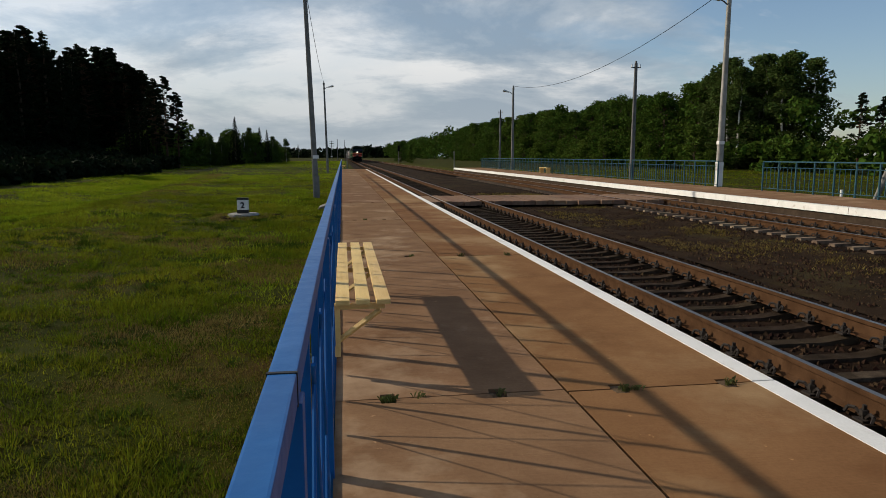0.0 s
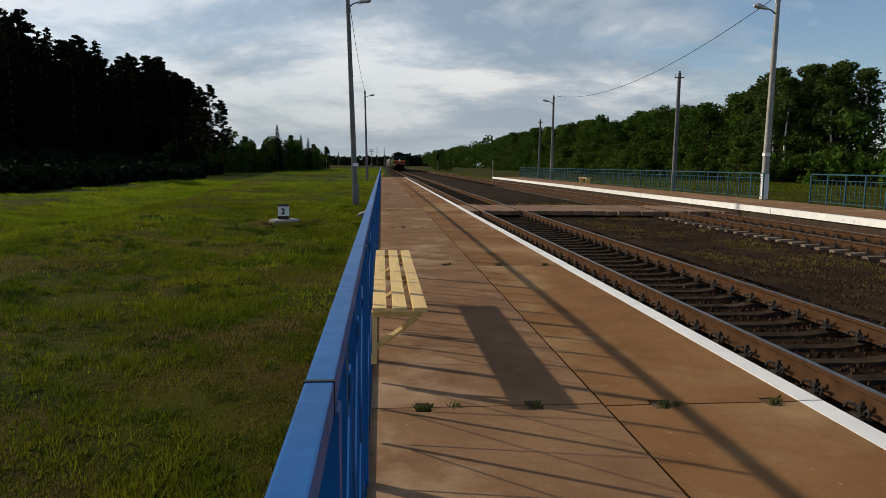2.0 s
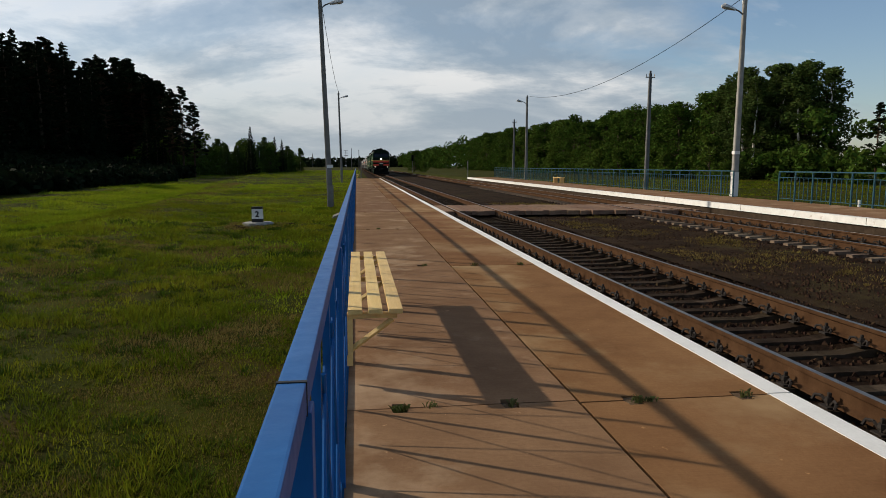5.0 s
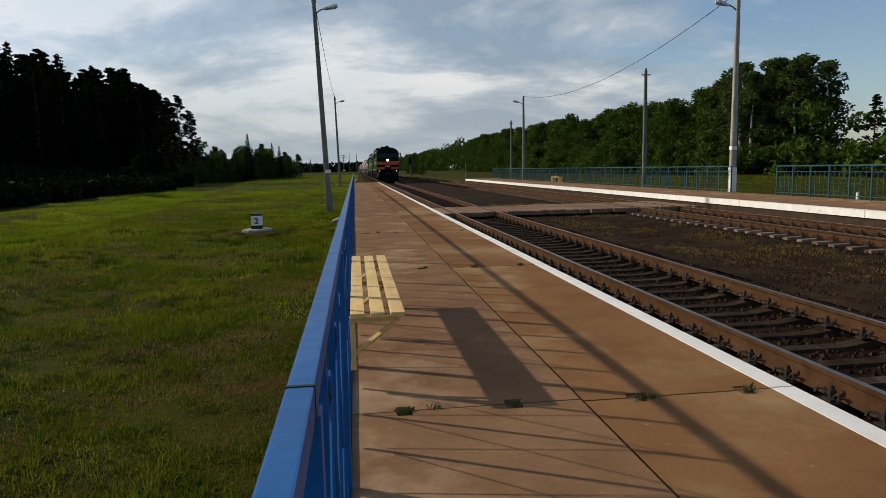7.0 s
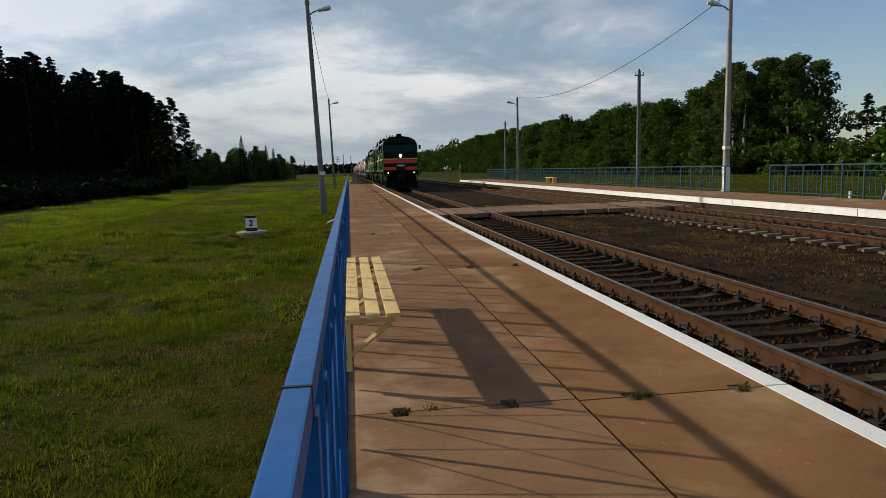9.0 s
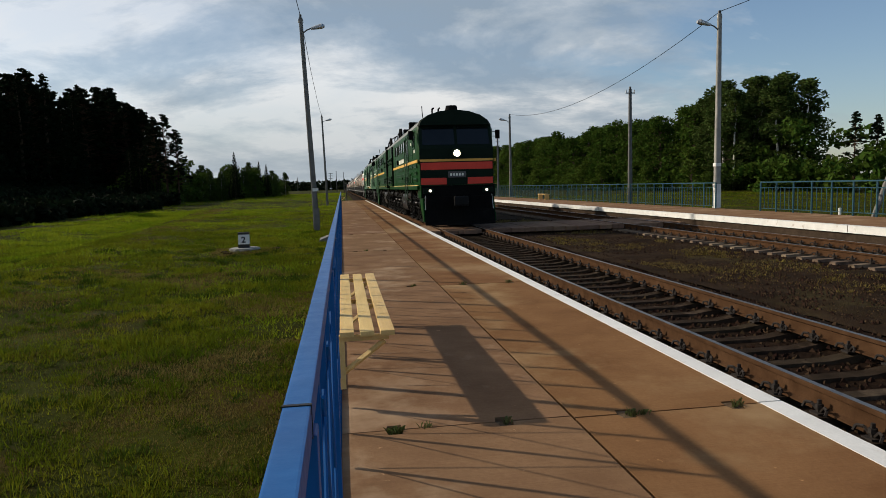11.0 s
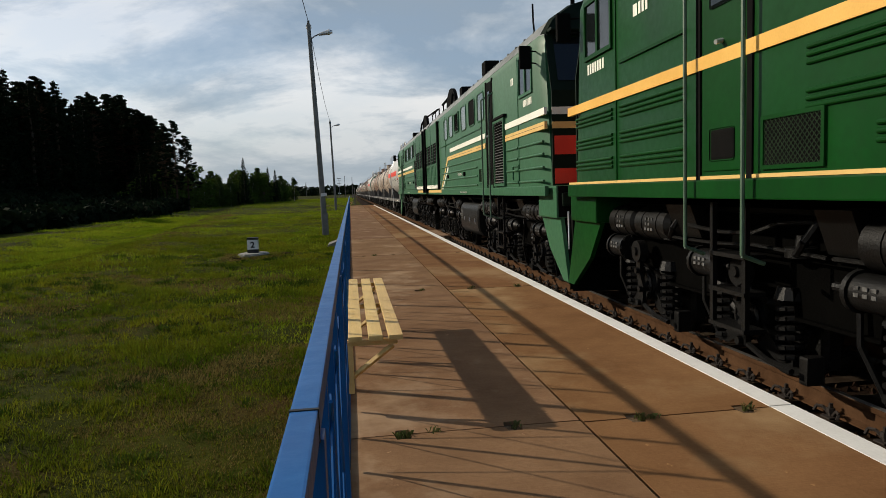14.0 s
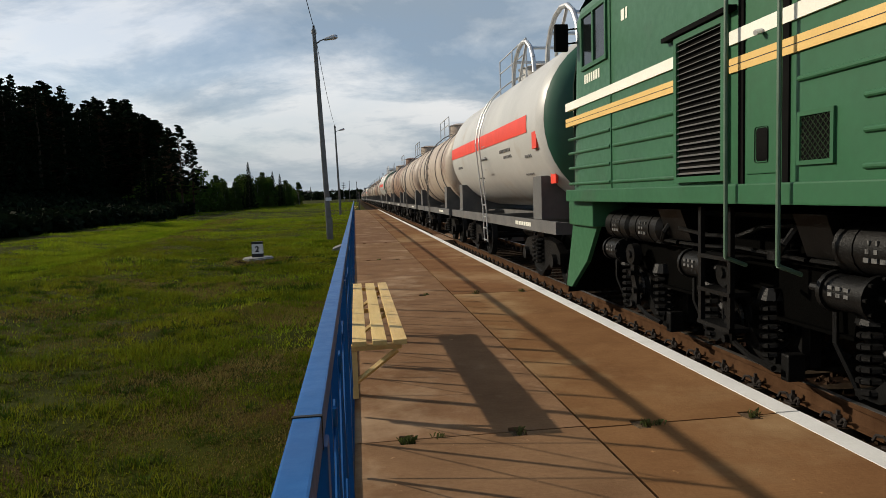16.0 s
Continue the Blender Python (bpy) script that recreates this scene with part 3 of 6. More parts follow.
def build_platform():
    plat = thing("platform", "low railway platform of brown concrete slabs", "platform", kind="structure")
    bm = B()
    box(bm, EDGE_L + 0.03, EDGE_R - 0.06, -7.9, END, -0.62, -0.075)
    part("bed", bm, "dirt", plat, "earth filling under the slabs")
    left = slab_mesh("slab", JOINT - EDGE_L - 0.006, 5.95, [0.33, 1.02], "slab")
    right = slab_mesh("slab", EDGE_R - JOINT - 0.007, 5.95, [0.35, 1.1], "slab_red")
    bm = B()
    box(bm, EDGE_R - 0.155, EDGE_R + 0.004, 0.008, 5.942, -0.085, 0.003, 0.0)
    stripe = mesh_of("edge_stripe", bm, "white_paint")
    bm = B()
    box(bm, -0.05, 0.05, -0.075, 0.075, -0.07, -0.022, 0.006)
    fill = mesh_of("pocket_fill", bm, "pocket_soil")
    y, k = 4.0 - 2 * 5.95, 0
    while y < END - 3:
        if y < 30:
            for x in (EDGE_L + 0.33, EDGE_L + 1.02, JOINT + 0.356, JOINT + 1.106):
                share("pocket_fill", fill, plat, pose(x, y, 0.001 * k))
        tilt = 0.05 * math.sin(k * 2.1)
        share("slab", left, plat, pose(EDGE_L, y, 0.002 * math.sin(k * 1.7), 0, tilt))
        share("slab", right, plat, pose(JOINT + 0.007, y, 0.002 * math.cos(k * 2.3) - 0.012, 0, -tilt))
        share("edge_stripe", stripe, plat, pose(0, y, 0.002 * math.cos(k * 2.3) - 0.010))
        y, k = y + 5.95, k + 1


build_platform()


def weed(x, y, r, seed, n=60):
    r *= 0.8
    rng = random.Random(seed)
    verts, faces = [], []
    for _ in range(n):
        a, d = rng.uniform(0, 6.28), rng.uniform(0, r)
        px, py = math.cos(a) * d * 1.4, math.sin(a) * d * 0.8
        hgt, lean, t = rng.uniform(0.006, 0.038), rng.uniform(0, 6.28), rng.uniform(0.002, 0.006)
        k = len(verts)
        ex, ey = px + math.cos(lean) * hgt, py + math.sin(lean) * hgt
        verts += [(px, py, -0.05), (px + t, py + t, -0.02), (ex, ey, hgt), (px + math.cos(lean) * hgt * 0.5 - t, py + math.sin(lean) * hgt * 0.5 + t, hgt * 0.8)]
        faces += [(k, k + 1, k + 2, k + 3)]
    ob = new("weed", raw("weed", verts, faces, "leaf_weed"))
    ob.location = (x, y, 0)
    tagged(ob, "small green weed growing from a slab joint", "weed", "weeds in the joints")


for i, (x, y, r, n) in enumerate([(0.25, 3.98, 0.05, 60), (0.44, 4.0, 0.05, 18), (1.77, 3.97, 0.045, 36), (2.5, 3.98, 0.04, 28), (1.85, 3.95, 0.03, 14),
                                  (0.95, 3.99, 0.03, 16), (1.0, 9.95, 0.04, 30), (1.75, 9.95, 0.04, 30), (2.45, 9.93, 0.05, 40), (0.5, 15.9, 0.06, 40)]):
    weed(x, y, r, i, n)


# ---- blue fence along the platform ----
FENCE_X, FENCE_TOP = -0.092, 1.17


def build_fence():
    fence = thing("platform_fence", "glossy blue painted steel fence along the platform", "fence")
    bay, first = 2.02, -5.06
    count = int((END - 1 - first) / bay)
    for i in range(0, count, 3):
        bm = B()
        y0, y1 = first + i * bay - (0.035 if i else 1.0), first + min(i + 3, count) * bay - 0.035
        box(bm, FENCE_X - 0.021, FENCE_X + 0.021, y0 + 0.002, y1 - 0.002, FENCE_TOP - 0.05, FENCE_TOP, 0.004)
        part("top_rail", bm, "blue_paint", fence)
    bm = B()
    box(bm, FENCE_X - 0.022, FENCE_X + 0.022, 0.965 - 0.004, 0.965 + 0.004, FENCE_TOP - 0.051, FENCE_TOP + 0.0015)
    part("weld_seam", bm, "ink", fence, "dark weld seam across the top rail")
    bm = B()
    box(bm, -0.0275, 0.0275, -0.0275, 0.0275, -0.6, FENCE_TOP - 0.05, 0.004)
    post = mesh_of("post", bm, "blue_paint")
    bm = B()
    box(bm, -0.011, 0.011, -0.011, 0.011, 0.06, FENCE_TOP - 0.05)
    bar = mesh_of("baluster", bm, "blue_paint")
    rods = []
    for s in (-1, 1):
        bm = B()
        tube(bm, (0, 0, 0.12), (0, s * 0.57 * 0.9, 1.02), 0.0055, 0.0055, 6)
        rods.append(mesh_of("rod", bm, "blue_paint"))
    bm = B()
    box(bm, -0.01, 0.01, 0.03, bay - 0.03, -0.011, 0.011)
    cross = mesh_of("cross_rail", bm, "blue_paint")
    for i in range(count + 1):
        y = first + i * bay
        share("post", post, fence, pose(FENCE_X, y, 0))
        if i == count:
            break
        for z in (0.022,):
            share("cross_rail", cross, fence, pose(FENCE_X, y, z))
        if y < 44:
            for k in (1, 2, 3):
                share("baluster", bar, fence, pose(FENCE_X, y + k * bay / 4, 0))
            for k in range(3):
                share("rod", rods[1], fence, pose(FENCE_X + 0.018, y + 0.03 + k * bay / 4, 0))
                share("rod", rods[0], fence, pose(FENCE_X + 0.018, y + 0.49 + k * bay / 4, 0))


build_fence()


# ---- bench fixed to the fence ----
def build_bench(name, label, x, y, z, length):
    bench = thing(name, label, "bench", at=(x, y, 0))
    for k in range(3):
        bm = B()
        box(bm, k * 0.135, 0.094 + k * 0.135, 0, length, z - 0.035, z, 0.005)
        part("seat_slat", bm, "wood_yellow", bench)
    for yy in (0.06, length / 2, length - 0.12):
        bm = B()
        box(bm, -0.01, 0.33, yy, yy + 0.045, z - 0.075, z - 0.036, 0.003)
        box(bm, -0.012, 0.03, yy, yy + 0.045, 0.14, z - 0.076, 0.003)
        part("bracket", bm, "wood_yellow", bench)
        bm = B()
        a, b = Vector((0.02, yy + 0.022, 0.25)), Vector((0.30, yy + 0.022, z - 0.085))
        tube(bm, a, b, 0.02, 0.02, 4)
        part("brace", bm, "wood_yellow", bench)
    return bench


build_bench("bench", "pale yellow wooden slat bench bracketed to the fence", -0.065, 4.40, 0.54, 3.05)
build_bench("bench", "far yellow wooden bench at the platform end", -0.065, 72.0, 0.54, 2.4)


# ---- locomotive sections ----
HALF, LENGTH = 1.56, 15.35


def body_shell(name, y0, y1, profile, nose_lean, material, parent, label):
    """A hull: the half profile (x, z) mirrored and drawn out along y, its front leaning back above the window sill."""
    bm = B()
    rings = []
    for y in (y0, y0 + 0.5, y1):
        ring = []
        for s in (-1, 1):
            ring.append([bm.verts.new((s * (x - (0.10 if y == y0 else 0) * (x > 1)), y + (nose_lean * max(0.0, z - 3.15) if y == y0 else 0), z)) for x, z in profile])
        rings.append(ring)
    n = len(profile)
    for a, b in zip(rings, rings[1:]):
        for side in (0, 1):
            for i in range(n - 1):
                bm.faces.new((a[side][i], a[side][i + 1], b[side][i + 1], b[side][i]))
        bm.faces.new((a[0][-1], a[1][-1], b[1][-1], b[0][-1]))
    for ring in (rings[0], rings[-1]):
        for i in range(n - 1):
            bm.faces.new((ring[0][i], ring[0][i + 1], ring[1][i + 1], ring[1][i]))
    return part(name, bm, material, parent, label, True)


def flank(parent, name, y0, y1, z0, z1, material, label="", proud=0.02, bevel=0.0, deep=0.03, sides=(-1, 1)):
    for s in sides:
        bm = B()
        a, b = s * (HALF - deep), s * (HALF + proud)
        box(bm, min(a, b), max(a, b), y0, y1, z0, z1, bevel)
        part(name, bm, material, parent, label)


def rib(parent, y0, y1, z, material, r=0.016, sides=(-1, 1)):
    """A half-round stiffening bead pressed into the flank."""
    for s in sides:
        bm = B()
        tube(bm, (s * (HALF + 0.004), y0, z), (s * (HALF + 0.004), y1, z), r, r, 10)
        part("rib", bm, material, parent, "", True)


def louvre(parent, y0, y1, z0, z1, step=0.06, frame_mat="loco_green", proud=0.0, slat_mat="loco_green", back="black", border=0.05, sides=(-1, 1)):
    """A louvred panel on the flanks: black backing painted for the shade inside, a frame and sloping slats."""
    for s in sides:
        bm = B()
        x = s * (HALF + proud)
        box(bm, *sorted((x - s * 0.05, x + s * 0.006)), y0, y1, z0, z1)
        back_ob = part("louvre", bm, back, parent)
        bm = B()
        for a in ((y0 - border, y1 + border, z1, z1 + border), (y0 - border, y1 + border, z0 - border, z0), (y0 - border, y0, z0, z1), (y1, y1 + border, z0, z1)):
            box(bm, *sorted((x - s * 0.02, x + s * 0.035)), *a)
        part("louvre_frame", bm, frame_mat, back_ob)
        bm = B()
        z = z0 + step * 0.5
        while z < z1 - step * 0.2:
            v = [bm.verts.new(p) for p in ((x + s * 0.008, y0, z + step * 0.22), (x + s * 0.008, y1, z + step * 0.22), (x + s * 0.034, y1, z - step * 0.12), (x + s * 0.034, y0, z - step * 0.12))]
            bm.faces.new(v)
            z += step
        part("slats", bm, slat_mat, back_ob)


def mesh_grille(parent, y0, y1, z0, z1, frame_mat, sides=(-1, 1)):
    for s in sides:
        x = s * HALF
        bm = B()
        # black sheet in place of the shade behind the wires
        box(bm, *sorted((x - s * 0.04, x + s * 0.005)), y0, y1, z0, z1)
        back_ob = part("grille", bm, "black", parent)
        bm = B()
        n = max(4, int((y1 - y0 + z1 - z0) / 0.045))
        for k in range(n):
            for d in (-1, 1):
                c = y0 + (y1 - y0 + (z1 - z0)) * (k + 0.5) / n - (z1 - z0 if d > 0 else 0)
                t0, t1 = 0.0, z1 - z0
                a0, a1 = c, c + d * (z1 - z0)
                if d < 0:
                    a0, a1 = c, c - (z1 - z0)
                lo, hi = max(min(a0, a1), y0), min(max(a0, a1), y1)
                if hi - lo < 0.02:
                    continue
                f = lambda y: z0 + (y - a0) / (a1 - a0) * (z1 - z0)
                tube(bm, (x + s * 0.011, lo, f(lo)), (x + s * 0.011, hi, f(hi)), 0.0032, 0.0032, 3)
        part("wire", bm, "mesh_wire", back_ob)
        bm = B()
        for a in ((y0 - 0.03, y1 + 0.03, z1, z1 + 0.03), (y0 - 0.03, y1 + 0.03, z0 - 0.03, z0), (y0 - 0.03, y0, z0, z1), (y1, y1 + 0.03, z0, z1)):
            box(bm, *sorted((x - s * 0.02, x + s * 0.02)), *a)
        part("grille_frame", bm, frame_mat, back_ob)


def round_window(parent, y0, y1, z0, z1, material, frame_mat, label, sides=(-1, 1)):
    """A rounded side window: a pane set in a raised rubber and steel rim."""
    for s in sides:
        x = s * HALF
        r = 0.09
        pts = []
        for cy, cz, a0 in ((y1 - r, z1 - r, 0), (y0 + r, z1 - r, 90), (y0 + r, z0 + r, 180), (y1 - r, z0 + r, 270)):
            pts += [(cy + r * math.cos(radians(a0 + k * 30)), cz + r * math.sin(radians(a0 + k * 30))) for k in range(4)]
        bm = B()
        bm.faces.new([bm.verts.new((x + s * 0.008, y, z)) for y, z in pts])
        win = part("window", bm, material, parent, label)
        bm = B()
        cy, cz = (y0 + y1) / 2, (z0 + z1) / 2
        rows = []
        for grow, out in ((0, 0.006), (0, 0.022), (0.022, 0.022), (0.03, 0.0)):
            rows.append([bm.verts.new((x + s * out, cy + (y - cy) * (1 + grow / (y1 - cy)), cz + (z - cz) * (1 + grow / (z1 - cz)))) for y, z in pts])
        for a, b in zip(rows, rows[1:]):
            for i in range(len(pts)):
                j = (i + 1) % len(pts)
                bm.faces.new((a[i], a[j], b[j], b[i]))
        part("window_frame", bm, frame_mat, win)


def coil_mesh():
    bm = B()
    pts = [(0.095 * math.cos(a), 0.095 * math.sin(a), 0.46 * a / 37.7) for a in np.linspace(0, 37.7, 61)]
    pipe(bm, pts, 0.025, 6)
    return mesh_of("spring", bm, "under", True)


def wheelset_mesh():
    bm = B()
    prof = [(0.0, 0.10), (0.12, 0.10), (0.14, 0.04), (0.42, 0.03), (0.44, 0.065), (0.525, 0.065), (0.55, -0.065), (0.44, -0.065), (0.42, -0.03), (0.14, -0.03), (0.12, -0.08)]
    for s in (-1, 1):
        rings = []
        for k in range(20):
            a = k * math.tau / 20
            rings.append([bm.verts.new((s * (0.80 + w), r * math.cos(a), r * math.sin(a))) for r, w in prof[1:]])
        for k in range(20):
            p, q = rings[k], rings[(k + 1) % 20]
            for i in range(len(p) - 1):
                bm.faces.new((p[i], p[i + 1], q[i + 1], q[i]))
        for k in range(4):
            a = k * math.tau / 4
            tube(bm, (s * 0.84, 0.28 * math.cos(a), 0.28 * math.sin(a)), (s * 0.855, 0.28 * math.cos(a), 0.28 * math.sin(a)), 0.06, 0.05, 8)
    tube(bm, (-1.05, 0, 0), (1.05, 0, 0), 0.09, 0.09, 10)
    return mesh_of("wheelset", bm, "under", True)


COIL, WHEELSET = coil_mesh(), wheelset_mesh()
WHEELS = []


def axle_box_mesh():
    """Axle box: housing, dished cover with a raised ring, link arms and the spring wings under it."""
    bm = B()
    box(bm, 1.0, 1.17, -0.19, 0.19, -0.17, 0.2, 0.03)
    tube(bm, (1.15, 0, 0), (1.21, 0, 0), 0.185, 0.175, 20)
    ring = [(1.225, 0.15 * math.cos(a), 0.15 * math.sin(a)) for a in np.linspace(0, math.tau, 17)]
    pipe(bm, ring, 0.022, 6)
    tube(bm, (1.20, 0, 0), (1.24, 0, 0), 0.07, 0.05, 12)
    for a in range(6):
        c, d = 0.115 * math.cos(a * 1.047), 0.115 * math.sin(a * 1.047)
        tube(bm, (1.20, c, d), (1.235, c, d), 0.016, 0.016, 6)
    for d in (-1, 1):
        v = [bm.verts.new((x, d * y, z)) for x in (1.05, 1.19) for y, z in ((0.17, -0.02), (0.40, -0.22), (0.56, -0.25), (0.56, -0.30), (0.34, -0.30), (0.17, -0.2))]
        bm.faces.new(v[:6])
        bm.faces.new(v[6:])
        for i in range(6):
            bm.faces.new((v[i], v[(i + 1) % 6], v[6 + (i + 1) % 6], v[6 + i]))
    tube(bm, (1.12, 0.14, 0.12), (1.12, 0.50, 0.20), 0.05, 0.05, 8)
    tube(bm, (1.12, -0.14, -0.06), (1.12, -0.52, 0.12), 0.05, 0.05, 8)
    return mesh_of("axle_box", bm, "under", True)


def cylinder_mesh():
    """Brake cylinder with flanges, a tapered end and a push rod."""
    bm = B()
    tube(bm, (0, -0.40, 0), (0, -0.05, 0), 0.125, 0.125, 18)
    tube(bm, (0, -0.44, 0), (0, -0.40, 0), 0.145, 0.145, 18)
    tube(bm, (0, -0.56, 0), (0, -0.44, 0), 0.05, 0.12, 14)
    tube(bm, (0, -0.66, 0), (0, -0.56, 0), 0.032, 0.032, 8)
    tube(bm, (0, -0.05, 0), (0, -0.01, 0), 0.15, 0.15, 18)
    for a in range(8):
        c, d = 0.13 * math.cos(a * 0.785), 0.13 * math.sin(a * 0.785)
        tube(bm, (c, -0.01, d), (c, 0.02, d), 0.015, 0.015, 6)
    tube(bm, (0, -0.01, 0), (0, 0.22, -0.02), 0.035, 0.03, 8)
    return mesh_of("brake_cylinder", bm, "under", True)


def lever_mesh():
    """Brake lever: pivot disc, kinked hanging plate and the rod to the shoe."""
    bm = B()
    tube(bm, (-0.04, 0, 0), (0.05, 0, 0), 0.125, 0.12, 18)
    tube(bm, (0.05, 0, 0), (0.075, 0, 0), 0.05, 0.045, 10)
    side = [(-0.06, 0.0), (0.06, 0.0), (0.03, -0.24), (0.12, -0.40), (0.09, -0.62), (-0.02, -0.60), (0.02, -0.42), (-0.07, -0.25)]
    f = [bm.verts.new((0.02, y, z)) for y, z in side]
    b = [bm.verts.new((-0.02, y, z)) for y, z in side]
    bm.faces.new(f)
    bm.faces.new(b)
    for i in range(8):
        bm.faces.new((f[i], f[(i + 1) % 8], b[(i + 1) % 8], b[i]))
    for y, z in ((0.0, -0.22), (0.08, -0.42), (0.03, -0.58)):
        tube(bm, (-0.05, y, z), (0.06, y, z), 0.035, 0.035, 8)
    pipe(bm, [(0.0, 0.04, -0.58), (-0.03, 0.3, -0.68), (-0.03, 0.62, -0.70)], 0.026, 6)
    return mesh_of("brake_lever", bm, "under", True)


AXLE_BOX, CYLINDER, LEVER = axle_box_mesh(), cylinder_mesh(), lever_mesh()


def frame_side(bm, s, yc):
    """Side plate of a bogie: a shallow beam that deepens between the axles, with a flanged top and bottom edge."""
    low = [(-2.95, 0.92), (-2.62, 0.74)]
    for k in (-1, 1):
        low += [(k * 1.0 - 1.45 if k < 0 else 0.55, 0.84), (k * 1.0 - 0.42, 0.62), (k * 1.0 + 0.42, 0.62), (k * 1.0 + 0.55 if k < 0 else 1.45, 0.84)]
    low = sorted(set(low)) + [(2.62, 0.74), (2.95, 0.92)]
    for (y0, z0), (y1, z1) in zip(low, low[1:]):
        v = [bm.verts.new((s * x, yc + y, z)) for x in (1.02, 1.14) for y, z in ((y0, z0), (y1, z1), (y1, 1.06), (y0, 1.06))]
        for q in ((0, 1, 2, 3), (4, 5, 6, 7), (0, 1, 5, 4), (2, 3, 7, 6)):
            bm.faces.new([v[i] for i in q])
        v = [bm.verts.new((s * x, yc + y, z)) for x in (0.98, 1.19) for y, z in ((y0, z0 - 0.025), (y1, z1 - 0.025), (y1, z1), (y0, z0))]
        for q in ((0, 1, 2, 3), (4, 5, 6, 7), (0, 1, 5, 4), (2, 3, 7, 6)):
            bm.faces.new([v[i] for i in q])
    box(bm, *sorted((s * 0.98, s * 1.2)), yc - 2.95, yc + 2.95, 1.06, 1.085, 0.006)


def loco_bogie(parent, yc):
    """A three-axle bogie: plate side frames, coil springs, axle boxes and brake gear."""
    bm = B()
    for s in (-1, 1):
        frame_side(bm, s, yc)
    for k in (-1, 1):
        box(bm, -1.0, 1.0, yc + k * 1.0 - 0.2, yc + k * 1.0 + 0.2, 0.7, 1.0)
        box(bm, -1.0, 1.0, yc + k * 2.85 - 0.06, yc + k * 2.85 + 0.06, 0.8, 1.0)
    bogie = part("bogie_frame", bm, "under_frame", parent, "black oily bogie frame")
    for k in (-1, 0, 1):
        y = yc + k * 2.0
        w = share("wheelset", WHEELSET, parent, pose(0, y, 0.525))
        WHEELS.append((w, y))
        for s in (-1, 1):
            turn = 0 if s > 0 else 180
            share("axle_box", AXLE_BOX, bogie, pose(0, y, 0.525, 0, 0, turn))
            for d in (-0.45, 0.45):
                share("spring", COIL, bogie, pose(s * 1.13, y + d, 0.28))
                bm = B()
                tube(bm, (s * 1.13, y + d, 0.74), (s * 1.13, y + d, 0.84), 0.13, 0.10, 12)
                part("spring_cup", bm, "under", bogie)
            share("brake_cylinder", CYLINDER, bogie, pose(s * 1.28, y - 0.22, 0.94, 0, 0, 0))
            share("brake_lever", LEVER, bogie, pose(s * 1.30, y + 0.04, 0.92, 0, 0, 0 if s > 0 else 180))
            bm = B()
            for q in range(3):
                for r in range(2):
                    box(bm, *sorted((s * 1.398, s * 1.408)), y - 0.56 + q * 0.075, y - 0.52 + q * 0.075, 0.925 + r * 0.045, 0.95 + r * 0.045)
            tagged(part("stencil", bm, "stencil", bogie, "faded white stencil marks"), kind="stuff")
            bm = B()
            tube(bm, (s * 1.17, y + 0.62, 1.085), (s * 1.17, y + 0.62, 1.16), 0.12, 0.12, 12)
            tube(bm, (s * 1.17, y + 0.62, 1.16), (s * 1.17, y + 0.62, 1.25), 0.05, 0.04, 8)
            part("frame_support", bm, "under", bogie, "", True)
            bm = B()
            pipe(bm, [(s * 1.2, y + 0.9, 1.42), (s * 1.3, y + 0.82, 1.22), (s * 1.27, y + 0.7, 1.12), (s * 1.2, y + 0.55, 1.10)], 0.028, 6)
            pipe(bm, [(s * 1.24, y - 0.95, 1.115), (s * 1.26, y - 0.4, 1.12), (s * 1.28, y + 0.2, 1.15), (s * 1.25, y + 1.0, 1.115)], 0.018, 6)
            pipe(bm, [(s * 1.18, y - 0.78, 1.1), (s * 1.2, y - 0.74, 0.55), (s * 1.1, y - 0.6, 0.18)], 0.022, 6)
            part("hose", bm, "under", bogie)
            bm = B()
            box(bm, *sorted((s * 0.86, s * 0.96)), y + 0.56, y + 0.66, 0.2, 0.75, 0.01)
            box(bm, *sorted((s * 1.05, s * 1.2)), y + 0.64, y + 0.74, 0.12, 0.34, 0.02)
            part("brake_shoe", bm, "under", bogie)
    for s in (-1, 1):
        for y, ln in ((yc - 1.0, 0.5), (yc + 1.15, 0.36)):
            bm = B()
            v = [bm.verts.new((s * x, y + d, z)) for d in (-ln / 2, ln / 2) for x, z in ((1.05, 1.14), (1.22, 1.14), (1.34, 1.46), (1.05, 1.46))]
            for q in ((0, 1, 2, 3), (4, 5, 6, 7), (0, 1, 5, 4), (1, 2, 6, 5), (2, 3, 7, 6)):
                bm.faces.new([v[i] for i in q])
            part("air_duct", bm, "under", parent, "dark canvas motor air duct")


def label_bars(parent, y0, z0, widths, height, material="cream", lean=0.0, sides=(-1, 1)):
    """Lettering that is not spelled out: a row of upright bars."""
    for s in sides:
        y = y0
        for w in widths:
            if w > 0:
                bm = B()
                box(bm, *sorted((s * (HALF - 0.01), s * (HALF + 0.004))), y, y + w, z0, z0 + height)
                part("letter_bar", bm, material, parent)
                y += w + 0.03
            else:
                y += -w


def letters(parent, text, y, z, size, material="cream", side=-1, proud=0.006):
    cu = bpy.data.curves.new("letters", "FONT")
    cu.body, cu.size, cu.extrude, cu.align_x = text, size, 0.002, "CENTER"
    cu.materials.append(M[material])
    ob = new("letters", cu)
    ob.parent = parent
    ob.matrix_local = pose(side * (HALF + proud), y, z, 90, 0, -90 if side < 0 else 90)
    return tagged(ob, "painted white letters")


